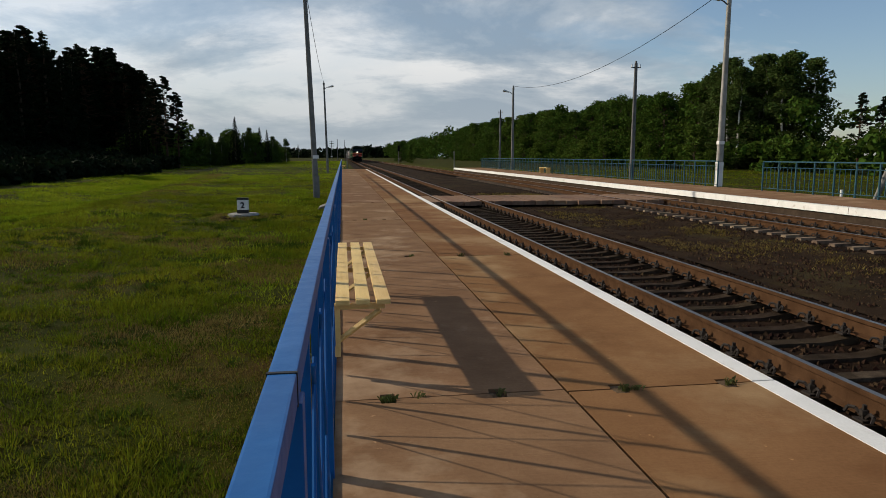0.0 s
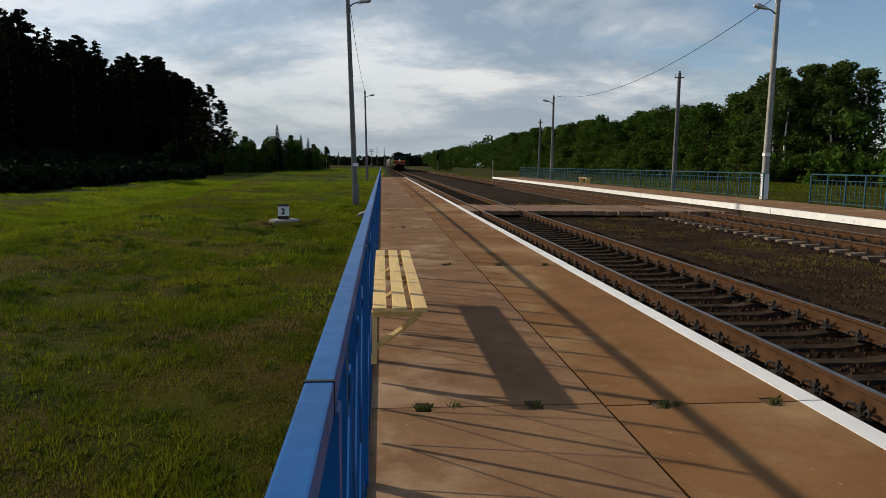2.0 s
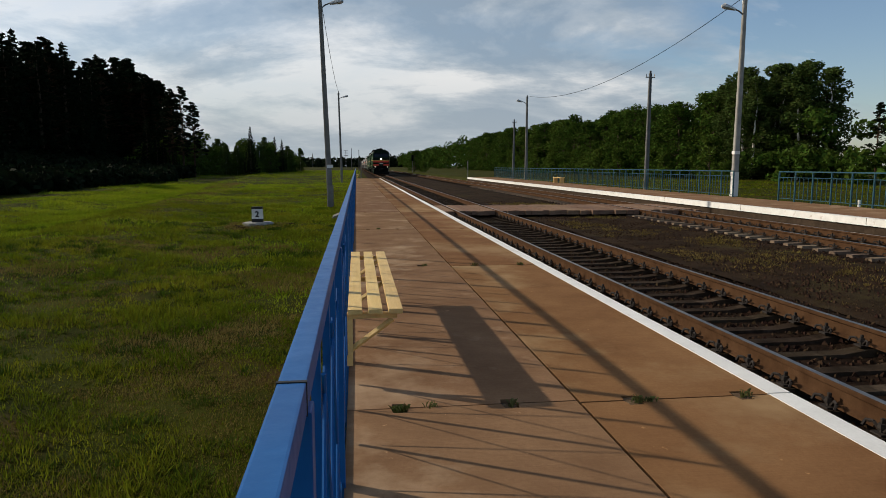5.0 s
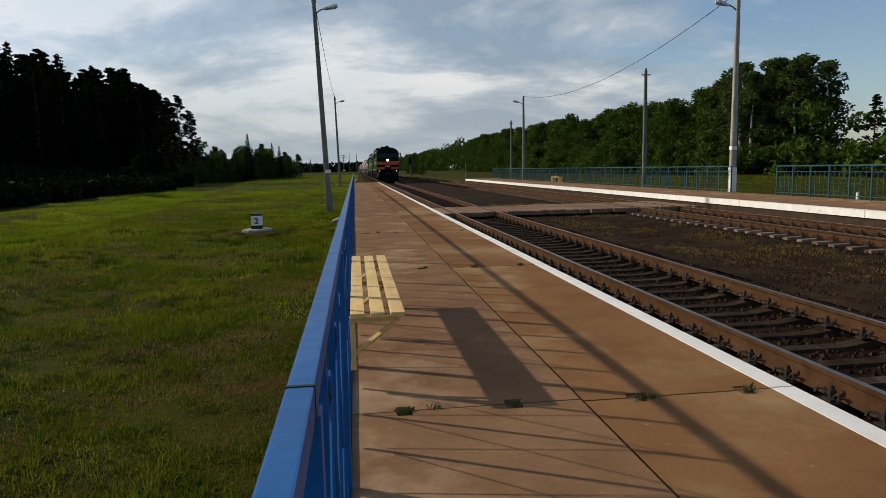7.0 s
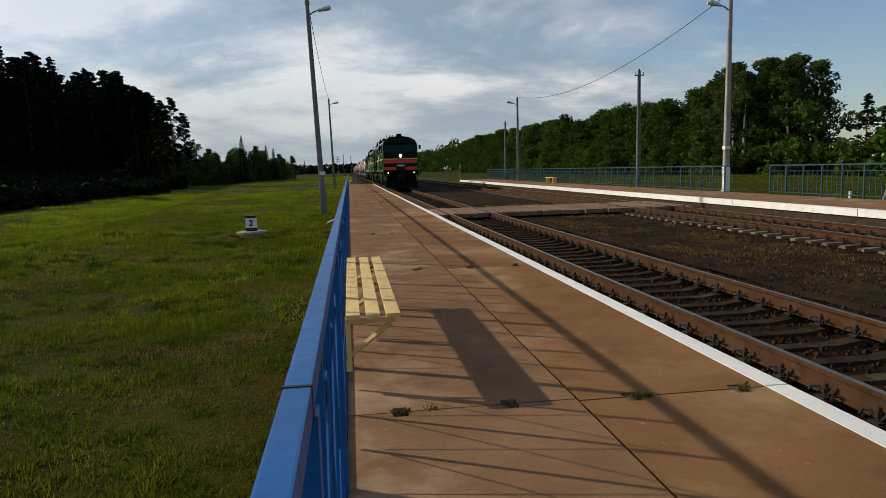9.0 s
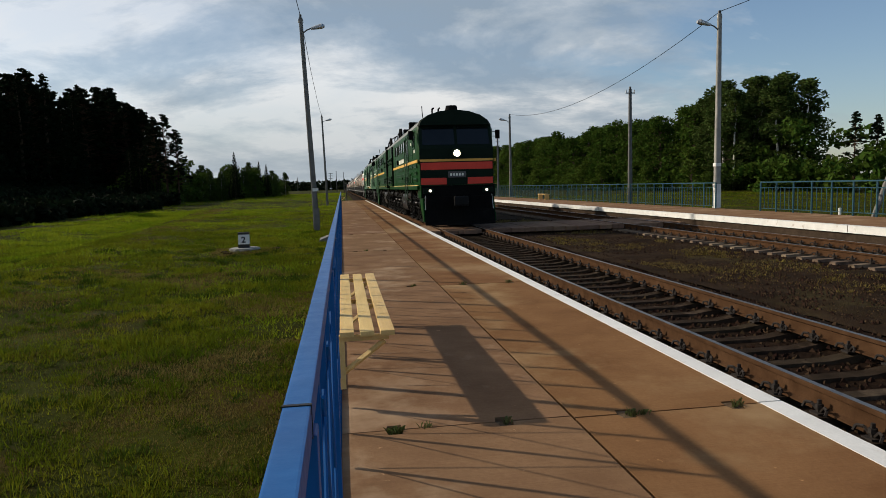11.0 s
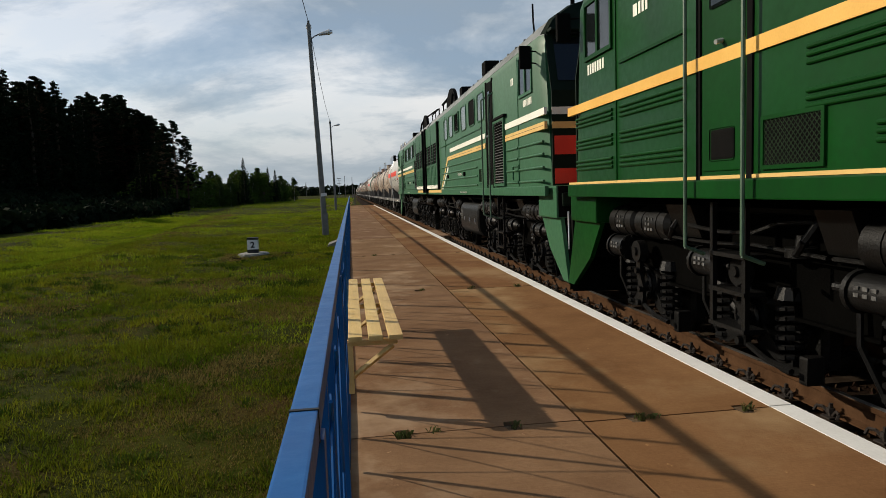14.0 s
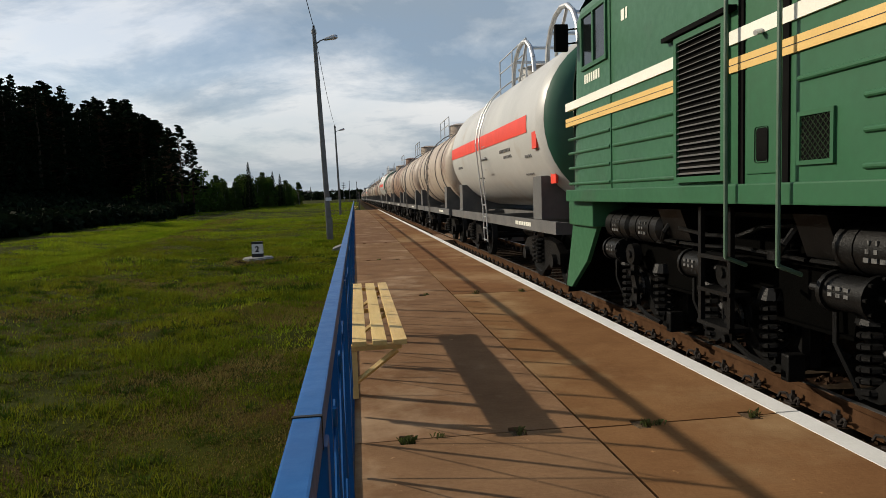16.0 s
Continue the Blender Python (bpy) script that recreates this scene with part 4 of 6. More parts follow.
def underframe(lo, paint):
    bm = B()
    half = [(1.06, 0.44), (1.24, 0.50), (1.33, 0.62), (1.36, 0.78), (1.36, 1.12), (1.34, 1.22), (1.28, 1.30), (1.18, 1.33)]
    prof = half + [(-x, z) for x, z in reversed(half)]
    n = len(prof)
    ends = [[bm.verts.new((x * k, y, z)) for x, z in prof] for y, k in ((6.75, 0.97), (6.79, 1.0), (9.31, 1.0), (9.35, 0.97))]
    for a, b in zip(ends, ends[1:]):
        for i in range(n):
            bm.faces.new((a[i], a[(i + 1) % n], b[(i + 1) % n], b[i]))
    bm.faces.new(ends[0])
    bm.faces.new(ends[-1][::-1])
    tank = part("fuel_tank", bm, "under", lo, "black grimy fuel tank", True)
    for s in (-1, 1):
        bm = B()
        for y in (7.1, 7.9, 8.7):
            box(bm, *sorted((s * 1.34, s * 1.366)), y - 0.06, y + 0.06, 0.78, 0.83)
        for k in range(5):
            for q in range(3):
                box(bm, *sorted((s * 1.35, s * 1.364)), 9.0 + q * 0.085, 9.065 + q * 0.085, 0.86 + k * 0.055, 0.888 + k * 0.055)
        tagged(part("tank_marks", bm, "stencil", tank, "pale stencil marks"), kind="stuff")
        bm = B()
        for y in (7.1, 7.9, 8.7):
            pipe(bm, [(s * 1.37, y - 0.05, 0.83), (s * 1.375, y - 0.03, 0.92), (s * 1.375, y + 0.03, 0.92), (s * 1.37, y + 0.05, 0.83)], 0.009, 5)
        part("tank_fittings", bm, "steel", tank)
        bm = B()
        pipe(bm, [(s * 1.3, 7.6, 1.35), (s * 1.36, 7.6, 1.45), (s * 1.38, 7.75, 1.42)], 0.025, 6)
        pipe(bm, [(s * 1.05, 0.8, 1.42), (s * 1.05, 15.0, 1.42)], 0.035, 6)
        for y in (2.6, 10.9):
            pipe(bm, [(s * 1.2, y, 1.36), (s * 1.27, y + 0.1, 1.26), (s * 1.29, y + 0.7, 1.23), (s * 1.3, y + 1.2, 1.25), (s * 1.24, y + 1.45, 1.34), (s * 1.2, y + 1.8, 1.36)], 0.02, 6)
        part("air_pipe", bm, "under", lo)
        for y, ln in ((0.85, 0.62), (1.6, 0.7), (5.0, 0.75), (5.85, 0.6), (9.75, 0.5), (13.15, 0.72), (14.0, 0.72)):
            bm = B()
            tube(bm, (s * 1.17, y, 1.24), (s * 1.17, y + ln, 1.24), 0.18, 0.18, 18)
            for d, r in ((-0.05, 0.12), (ln, 0.18)):
                tube(bm, (s * 1.17, y + d, 1.24), (s * 1.17, y + d + 0.05, 1.24), r, 0.30 - r, 18)
            for d in (0.15, ln - 0.2):
                tube(bm, (s * 1.17, y + d, 1.24), (s * 1.17, y + d + 0.04, 1.24), 0.188, 0.188, 18)
            res = part("air_tank", bm, "under", lo, "dusty cylindrical air reservoir", True)
            bm = B()
            for r in range(3):
                for q in range(3 - r % 2):
                    box(bm, *sorted((s * 1.335, s * 1.3515)), y + ln * 0.38 + q * 0.07 + r * 0.015, y + ln * 0.38 + 0.045 + q * 0.07, 1.17 + r * 0.055, 1.20 + r * 0.055)
            tagged(part("stencil", bm, "stencil", res), kind="stuff")
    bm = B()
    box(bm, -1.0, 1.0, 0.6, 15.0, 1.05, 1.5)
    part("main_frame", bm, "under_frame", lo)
    for yc in (3.6, 12.0):
        loco_bogie(lo, yc)
    # step ladder under the door
    for s in (-1, 1):
        bm = B()
        for y in (3.42, 3.9):
            box(bm, *sorted((s * 1.42, s * 1.46)), y, y + 0.05, 0.45, 1.5)
        for z in (0.45, 0.75, 1.05):
            box(bm, *sorted((s * 1.28, s * 1.47)), 3.42, 3.95, z, z + 0.035)
        part("steps", bm, "under", lo, "black steel boarding steps")


def front_end(lo, paint, banded):
    """Buffer beam, plough brackets, lights, bands and windscreen of the driving end."""
    bm = B()
    box(bm, -1.48, 1.48, -0.22, 0.75, 1.20, 1.69, 0.03)
    part("buffer_beam", bm, paint, lo)
    bm = B()
    box(bm, -1.45, 1.45, -0.228, -0.2, 1.22, 1.68)
    part("beam_front", bm, "black", lo, "black face plate of the beam")
    for s in (-1, 1):
        bm = B()
        a = [(-0.22, 1.2), (0.75, 1.2), (0.35, 0.72), (-0.32, 0.28), (-0.55, 0.28)]
        lo_v = [bm.verts.new((s * 1.42, y, z)) for y, z in a]
        hi_v = [bm.verts.new((s * 1.36, y, z)) for y, z in a]
        bm.faces.new(lo_v)
        bm.faces.new(hi_v)
        for i in range(5):
            bm.faces.new((lo_v[i], lo_v[(i + 1) % 5], hi_v[(i + 1) % 5], hi_v[i]))
        part("plough_bracket", bm, paint, lo)
    bm = B()
    v = [bm.verts.new(p) for p in ((-1.38, -0.42, 0.75), (1.38, -0.42, 0.75), (1.38, -0.62, 0.16), (0, -0.95, 0.16), (-1.38, -0.62, 0.16))]
    bm.faces.new(v)
    box(bm, -1.3, 1.3, -0.42, 0.1, 0.7, 1.25)
    part("snow_plough", bm, "black", lo, "black steel snow plough")
    bm = B()
    box(bm, -0.2, 0.2, -0.75, 0.0, 0.92, 1.22, 0.05)
    box(bm, -0.28, 0.28, -0.95, -0.7, 0.88, 1.26, 0.06)
    part("coupler", bm, "under", lo, "black automatic coupler")
    # nose and cab front get the darkened green that holds their shade
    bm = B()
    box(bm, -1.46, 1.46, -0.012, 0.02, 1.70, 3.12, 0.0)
    part("nose_plate", bm, "front_shade_green", lo, "nose plate darkened for its shaded side")
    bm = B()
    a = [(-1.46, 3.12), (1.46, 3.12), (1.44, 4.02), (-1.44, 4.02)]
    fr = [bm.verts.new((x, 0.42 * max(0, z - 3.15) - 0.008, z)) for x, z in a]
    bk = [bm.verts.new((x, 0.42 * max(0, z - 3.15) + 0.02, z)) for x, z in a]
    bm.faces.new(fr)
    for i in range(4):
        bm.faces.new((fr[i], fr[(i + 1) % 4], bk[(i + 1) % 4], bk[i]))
    part("cab_front", bm, "front_shade_green", lo)
    if banded:
        bands = [("yellow", -1.46, 1.46, 2.62, 2.71), ("red", -1.43, 1.43, 2.30, 2.58), ("red", -1.43, -0.42, 1.72, 1.98), ("red", 0.42, 1.43, 1.72, 1.98)]
    else:
        bands = [("cream", -1.46, 1.46, 2.76, 2.87), ("pale_yellow", -1.46, 1.46, 2.55, 2.65), ("red", -1.43, 1.43, 2.16, 2.44), ("red", -1.43, 1.43, 1.72, 1.95)]
    for mat_name, x0, x1, z0, z1 in bands:
        bm = B()
        box(bm, x0, x1, -0.02, 0.0, z0, z1)
        part("paint_band", bm, mat_name, lo, "red band" if mat_name == "red" else "")
    bm = B()
    box(bm, -0.36, 0.36, -0.035, 0.0, 1.98, 2.22, 0.01)
    plate = part("number_plate", bm, "frame_grey", lo)
    bm = B()
    for k in range(5):
        box(bm, -0.28 + k * 0.115, -0.2 + k * 0.115, -0.04, -0.03, 2.05, 2.15)
    tagged(part("plate_bars", bm, "cream", plate), kind="stuff")
    bm = B()
    tube(bm, (0, -0.10, 2.93), (0, 0.05, 2.93), 0.21, 0.24, 20)
    rim = part("headlight_housing", bm, "front_shade_green", lo, "", True)
    bm = B()
    tube(bm, (0, -0.115, 2.93), (0, -0.10, 2.93), 0.13, 0.13, 20)
    part("lens", bm, "headlight" if banded else "pane_grey", rim, "lit round headlight" if banded else "unlit lens")
    for s in (-1, 1):
        bm = B()
        box(bm, s * 1.18 - 0.22, s * 1.18 + 0.22, -0.28, -0.2, 1.38, 1.58, 0.03)
        lamp = part("marker_lamp", bm, "front_shade_green", lo)
        bm = B()
        tube(bm, (s * 1.12, -0.292, 1.48), (s * 1.12, -0.279, 1.48), 0.055, 0.055, 12)
        part("lens", bm, "marker_light" if banded else "pane_grey", lamp)
        bm = B()
        pipe(bm, [(s * 1.32, -0.28, 1.3), (s * 1.34, -0.36, 0.9), (s * 1.36, -0.42, 0.45)], 0.014, 6)
        part("uncoupling_rod", bm, "galv", lo)
        # windscreen half, leaning back
        bm = B()
        lean = 0.42
        pts = [(s * 0.06, 3.27), (s * 1.34, 3.27), (s * 1.32, 3.95), (s * 0.06, 4.0)]
        bm.faces.new([bm.verts.new((x, lean * (z - 3.15) - 0.012, z)) for x, z in pts])
        part("windscreen", bm, "pane", lo, "dark cab windscreen")
        # side mirror
        bm = B()
        box(bm, *sorted((s * 1.66, s * 1.84)), 0.36, 0.44, 3.5, 3.85, 0.02)
        pipe(bm, [(s * 1.5, 0.5, 3.6), (s * 1.7, 0.4, 3.6)], 0.012, 5)
        pipe(bm, [(s * 1.5, 0.5, 3.78), (s * 1.7, 0.4, 3.78)], 0.012, 5)
        part("mirror", bm, "black", lo)
    # added plate over the grey roof end, dark in place of the shade there
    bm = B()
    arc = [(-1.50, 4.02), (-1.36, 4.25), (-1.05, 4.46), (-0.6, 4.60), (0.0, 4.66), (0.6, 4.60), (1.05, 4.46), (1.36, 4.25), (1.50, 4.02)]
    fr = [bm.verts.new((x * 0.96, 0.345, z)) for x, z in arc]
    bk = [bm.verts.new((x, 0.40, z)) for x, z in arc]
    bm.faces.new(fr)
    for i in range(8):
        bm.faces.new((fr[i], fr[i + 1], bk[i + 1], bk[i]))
    part("roof_front", bm, "front_shade_green", lo, "near-black plate for the shade on the roof front")
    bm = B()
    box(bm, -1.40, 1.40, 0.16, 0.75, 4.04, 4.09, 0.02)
    part("visor", bm, "front_shade_green", lo)


def roof_gear(lo, paint):
    bm = B()
    for y in (1.0, 9.9):
        tube(bm, (0, y, 4.55), (0, y, 4.88), 0.28, 0.22, 14)
    part("vent", bm, "black", lo, "", True)
    for y in (12.6, 14.2):
        bm = B()
        tube(bm, (0, y, 4.5), (0, y, 4.86), 0.72, 0.68, 24)
        part("radiator_fan", bm, "roof_grey", lo, "", True)
    bm = B()
    prof = [(-0.75, 4.62), (-0.5, 4.95), (0.5, 4.95), (0.75, 4.62)]
    ends = [[bm.verts.new((x, y, z)) for x, z in prof] for y in (7.0, 9.0)]
    for i in range(3):
        bm.faces.new((ends[0][i], ends[0][i + 1], ends[1][i + 1], ends[1][i]))
    for e in ends:
        bm.faces.new(e)
    part("exhaust_cover", bm, "black", lo)
    for x in (-1.12, 1.12):
        bm = B()
        arc = [(11.9 + 0.95 * math.cos(a), 4.3 + 0.62 * math.sin(a)) for a in np.linspace(0, math.pi, 13)]
        fr = [bm.verts.new((x - 0.05, y, z)) for y, z in arc]
        bk = [bm.verts.new((x + 0.05, y, z)) for y, z in arc]
        bm.faces.new(fr)
        bm.faces.new(bk)
        for i in range(12):
            bm.faces.new((fr[i], fr[i + 1], bk[i + 1], bk[i]))
        part("fan_hood", bm, "black", lo, "black arched fan hood")
    bm = B()
    for x in (-0.95, 0.95):
        pipe(bm, [(x, 13.0, 4.45), (x, 13.0, 4.82), (x, 15.1, 4.82), (x, 15.1, 4.45)], 0.025, 6)
        pipe(bm, [(x, 14.0, 4.45), (x, 14.0, 4.82)], 0.02, 6)
    part("roof_rail", bm, "black", lo)
    for x, y in ((-1.0, 6.2), (-0.9, 10.2), (0.9, 5.2)):
        bm = B()
        box(bm, x - 0.18, x + 0.18, y, y + 0.45, 4.42, 4.74, 0.04)
        part("roof_vent", bm, "black", lo)
    bm = B()
    for x, y in ((-0.8, 0.9), (-0.55, 0.9)):
        pipe(bm, [(x, y, 4.5), (x, y, 4.72), (x, y - 0.35, 4.74)], 0.035, 6)
    part("horn", bm, "black", lo)
    bm = B()
    pipe(bm, [(-0.95, 2.6, 4.4), (-1.0, 2.55, 4.75), (-1.02, 2.5, 5.05)], 0.018, 5)
    part("aerial", bm, "black", lo)
    bm = B()
    for s in (-1, 1):
        for k in range(22):
            y = 1.2 + k * 0.62
            tube(bm, (s * 1.36, y, 4.14), (s * 1.36, y, 4.26), 0.018, 0.03, 6)
    part("roof_eyelets", bm, "roof_grey", lo)
    for s in (-1, 1):
        bm = B()
        pipe(bm, [(s * 1.28, 11.1, 4.25), (s * 1.22, 11.2, 4.62), (s * 1.1, 11.7, 4.82), (s * 1.02, 12.4, 4.86), (s * 1.0, 15.0, 4.80)], 0.035, 6)
        part("roof_pipe", bm, "black", lo)


def door(lo, y0, y1, paint, dark, sides=(-1, 1)):
    for s in sides:
        bm = B()
        box(bm, *sorted((s * (HALF - 0.03), s * (HALF + 0.012))), y0, y1, 1.76, 3.88, 0.01)
        # the open doorway is a flat black leaf: inner shade as colour
        leaf = part("door", bm, "black" if dark and s < 0 else paint, lo, "open doorway, black sheet for the shade inside" if dark and s < 0 else "")
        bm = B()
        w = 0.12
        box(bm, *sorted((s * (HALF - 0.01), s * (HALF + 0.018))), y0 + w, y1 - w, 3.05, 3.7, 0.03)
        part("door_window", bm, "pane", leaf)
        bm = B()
        # kick opening: a black panel, its inner shade painted on
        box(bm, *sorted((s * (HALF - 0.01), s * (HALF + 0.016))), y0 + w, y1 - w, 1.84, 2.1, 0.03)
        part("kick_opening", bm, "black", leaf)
        bm = B()
        for y in (y0 - 0.07, y1 + 0.07):
            box(bm, *sorted((s * (HALF - 0.01), s * (HALF + 0.014))), y - 0.035, y + 0.035, 1.6, 3.92)
        part("door_gutter", bm, "black", leaf)
        for y in (y0 - 0.13, y1 + 0.13):
            bm = B()
            pipe(bm, [(s * HALF, y, 3.62), (s * (HALF + 0.10), y, 3.56), (s * (HALF + 0.10), y, 1.12), (s * HALF * 0.95, y, 1.05)], 0.017, 8)
            part("handrail", bm, "rod", lo, "worn steel handrail", True)
        bm = B()
        pipe(bm, [(s * HALF, (y0 + y1) / 2, 2.78), (s * (HALF + 0.08), (y0 + y1) / 2 + 0.02, 2.76)], 0.02, 6)
        part("door_handle", bm, "galv", leaf)


def build_loco(pale):
    paint = "loco_pale" if pale else "loco_green"
    words = ("pale green diesel locomotive section with cream and yellow stripes" if pale
             else "dark green diesel locomotive section with yellow stripe")
    lo = thing("locomotive", words, "locomotive", "sections of the diesel locomotives")
    wall = [(1.50, 1.54), (HALF, 1.56), (HALF, 3.86), (1.50, 4.02)]
    roof = [(1.50, 4.024), (1.36, 4.25), (1.05, 4.46), (0.6, 4.60), (0.0, 4.66)]
    body_shell("body", 0.0, LENGTH, wall, 0.42, paint, lo, "pale green body" if pale else "dark green body")
    body_shell("roof", 0.38, LENGTH, roof, 0.0, "roof_grey", lo, "dusty grey roof")
    flank(lo, "sole_bar", 0.0, LENGTH, 1.535, 1.69, paint, "", 0.03, 0.012)
    if not pale:
        flank(lo, "pin_stripe", 0.0, LENGTH, 1.694, 1.722, "pale_yellow", "thin yellow line", 0.012)
        flank(lo, "stripe", 0.0, 12.09, 2.60, 2.71, "yellow", "broad yellow stripe", 0.0165)
        for zc in (1.93, 2.19, 2.47):
            for a, b in ((0.32, 1.52), (1.75, 3.2), (4.8 if zc > 2.1 else 5.4, 10.5)):
                for d in (-0.05, 0.0, 0.05):
                    rib(lo, a, b if not (zc < 2 and a > 4) else 9.3, zc + d, paint, 0.017, (1,) if zc < 2.3 and a == 1.75 else (-1, 1))
        mesh_grille(lo, 2.36, 2.87, 1.80, 2.20, paint, (-1,))
        mesh_grille(lo, 4.35, 4.95, 1.78, 2.10, paint)
        flank(lo, "rain_ledge", 10.7, 11.75, 2.22, 2.25, paint, "", 0.07, sides=(1,))
        mesh_grille(lo, 10.75, 11.65, 1.78, 2.16, paint, (1,))
        louvre(lo, 4.5, 5.2, 3.20, 3.78, 0.05, paint, 0.0, "under", sides=(1,))
        louvre(lo, 4.2, 4.95, 3.20, 3.78, 0.05, paint, 0.0, "under", sides=(-1,))
        for side, row in ((-1, ((5.12, 5.85, "pane_grey"), (6.25, 6.9, "pane_grey"), (7.2, 7.85, "pane_grey"), (8.1, 8.92, "black"), (9.15, 9.75, "pane_grey"), (10.05, 10.6, "black"))),
                          (1, ((5.55, 6.2, "pane_grey"), (6.5, 7.2, "pane_grey"), (7.4, 8.25, "black"), (8.5, 9.15, "pane_grey"), (9.55, 10.2, "black")))):
            for a, b, m_ in row:
                # open windows are black sheets; the shade inside is in the colour
                round_window(lo, a, b, 3.28, 3.74, m_, paint, "open side window, black sheet for the shade inside" if m_ == "black" else "dull side window", (side,))
        flank(lo, "ledge", 1.75, 3.2, 2.98, 3.01, paint, "", 0.02)
        flank(lo, "ledge", 5.5, 10.5, 2.98, 3.01, paint, "", 0.015)
        flank(lo, "cable_box", 8.62, 8.78, 2.78, 3.02, "black", "", 0.09, 0.02)
        flank(lo, "step_lug", 6.4, 6.48, 2.02, 2.1, "black", "", 0.04)
        flank(lo, "locker", 1.85, 2.3, 1.82, 2.12, paint, "", 0.03, 0.01, sides=(-1,))
        label_bars(lo, 5.70, 2.79, [0.18, 0.16, 0.15, 0.18, 0.19, 0.18, 0.2, -0.16, 0.17, 0.16, 0.15, 0.15, 0.14, 0.16], 0.20, sides=(-1,))
        label_bars(lo, 0.75, 3.02, [0.05] * 7, 0.12)
        label_bars(lo, 2.1, 3.38, [0.1, 0.05, 0.05, 0.05], 0.12)
        # ventilator cabinets behind the radiator room
        for a, b in ((12.2, 13.72), (13.82, 15.3)):
            flank(lo, "cabinet", a, b, 1.74, 2.94, paint, "", 0.10, 0.015)
            flank(lo, "cabinet", a, b, 3.02, 3.90, paint, "", 0.08, 0.015)
            mid = (a + b) / 2
            for c, d in ((a + 0.09, mid - 0.05), (mid + 0.05, b - 0.09)):
                louvre(lo, c, d, 1.86, 2.24, 0.095, paint, 0.105, "under")
                louvre(lo, c, d, 3.12, 3.28, 0.08, paint, 0.085, "under", border=0.03)
                flank(lo, "panel_edge", c, d, 3.42, 3.435, paint, "", 0.09)
            flank(lo, "panel_seam", mid - 0.008, mid + 0.008, 2.32, 2.92, paint, "", 0.108)
            # black strip painting the shade between lower and upper cabinet
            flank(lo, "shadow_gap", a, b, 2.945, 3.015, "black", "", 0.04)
        # black end strips hold the shade of the gaps beside the cabinets
        flank(lo, "cabinet_edge", 12.10, 12.19, 1.70, 3.92, "black", "", 0.085)
        flank(lo, "cabinet_edge", 15.22, 15.35, 1.60, 3.95, "black", "", 0.16)
        door(lo, 3.50, 4.10, paint, False)
        letters(lo, "А", 11.9, 1.83, 0.14, side=-1)
        letters(lo, "Б", 11.9, 1.83, 0.14, side=1)
    else:
        for s in (-1, 1):
            far = 0.5 if s > 0 else 0.0
            gaps = ((0.0, 3.22), (4.12, 9.7)) if s > 0 else ((0.0, 2.6), (4.50, 9.7))
            for a, b in gaps:
                flank(lo, "stripe", a, b, 2.765, 2.87, "cream", "cream stripe", 0.0165, sides=(s,))
                b = 10.2 + far if b == 9.7 else b
                flank(lo, "stripe", a, b, 2.55, 2.66, "pale_yellow", "yellow stripe", 0.0165, sides=(s,))
                flank(lo, "split_line", a, b, 2.603, 2.609, "ink", "", 0.018, sides=(s,))
            for mat_name, shift in (("pale_yellow", 0.0), ("cream", -0.24)):
                bm = B()
                z9 = 2.66 if shift == 0 else 2.42
                pts = [(10.2, z9), (10.2 + shift * 0.3, z9 - 0.11), (11.68 + shift, 1.70), (11.84 + shift, 1.70), (10.36 + shift * 0.3, z9 - 0.06)]
                fr = [bm.verts.new((s * (HALF + 0.009), y + far, z)) for y, z in pts]
                bk = [bm.verts.new((s * (HALF - 0.01), y + far, z)) for y, z in pts]
                bm.faces.new(fr)
                for i in range(5):
                    bm.faces.new((fr[i], fr[(i + 1) % 5], bk[(i + 1) % 5], bk[i]))
                part("slanted_stripe", bm, mat_name, lo)
            flank(lo, "low_stripe", 11.68 + far, 15.35, 1.60, 1.69, "pale_yellow", "", 0.034, sides=(s,))
            for zc in (2.37, 2.18, 1.98, 1.77):
                for a, b in ((0.12, 1.6), (1.7, 3.2 if s > 0 else 2.55), (5.55 if zc < 2.2 else 4.95, 10.8 if s > 0 else 12.0)):
                    rib(lo, a, b, zc, paint, 0.02, (s,))
        flank(lo, "rib", 5.0, 12.0, 3.02, 3.05, paint, "", 0.02)
        louvre(lo, 3.3, 4.05, 1.77, 2.96, 0.052, paint, 0.012, "frame_grey", sides=(1,))
        louvre(lo, 2.68, 3.5, 1.77, 2.96, 0.052, paint, 0.012, "frame_grey", sides=(-1,))
        flank(lo, "rain_ledge", 3.05, 4.2, 3.02, 3.06, "black", "", 0.07, sides=(1,))
        flank(lo, "rain_ledge", 2.5, 3.62, 3.02, 3.06, "black", "", 0.07, sides=(-1,))
        for a in ((1.62, 2.08, 2.05, 2.075), (1.62, 2.08, 1.79, 1.815), (1.62, 1.645, 1.815, 2.05), (2.055, 2.08, 1.815, 2.05)):
            flank(lo, "locker_edge", *a, paint, "", 0.022, sides=(-1,))
        louvre(lo, 10.9, 11.75, 1.80, 3.0, 0.052, paint, 0.012, "frame_grey", sides=(1,))
        mesh_grille(lo, 4.98, 5.27, 1.83, 2.12, paint)
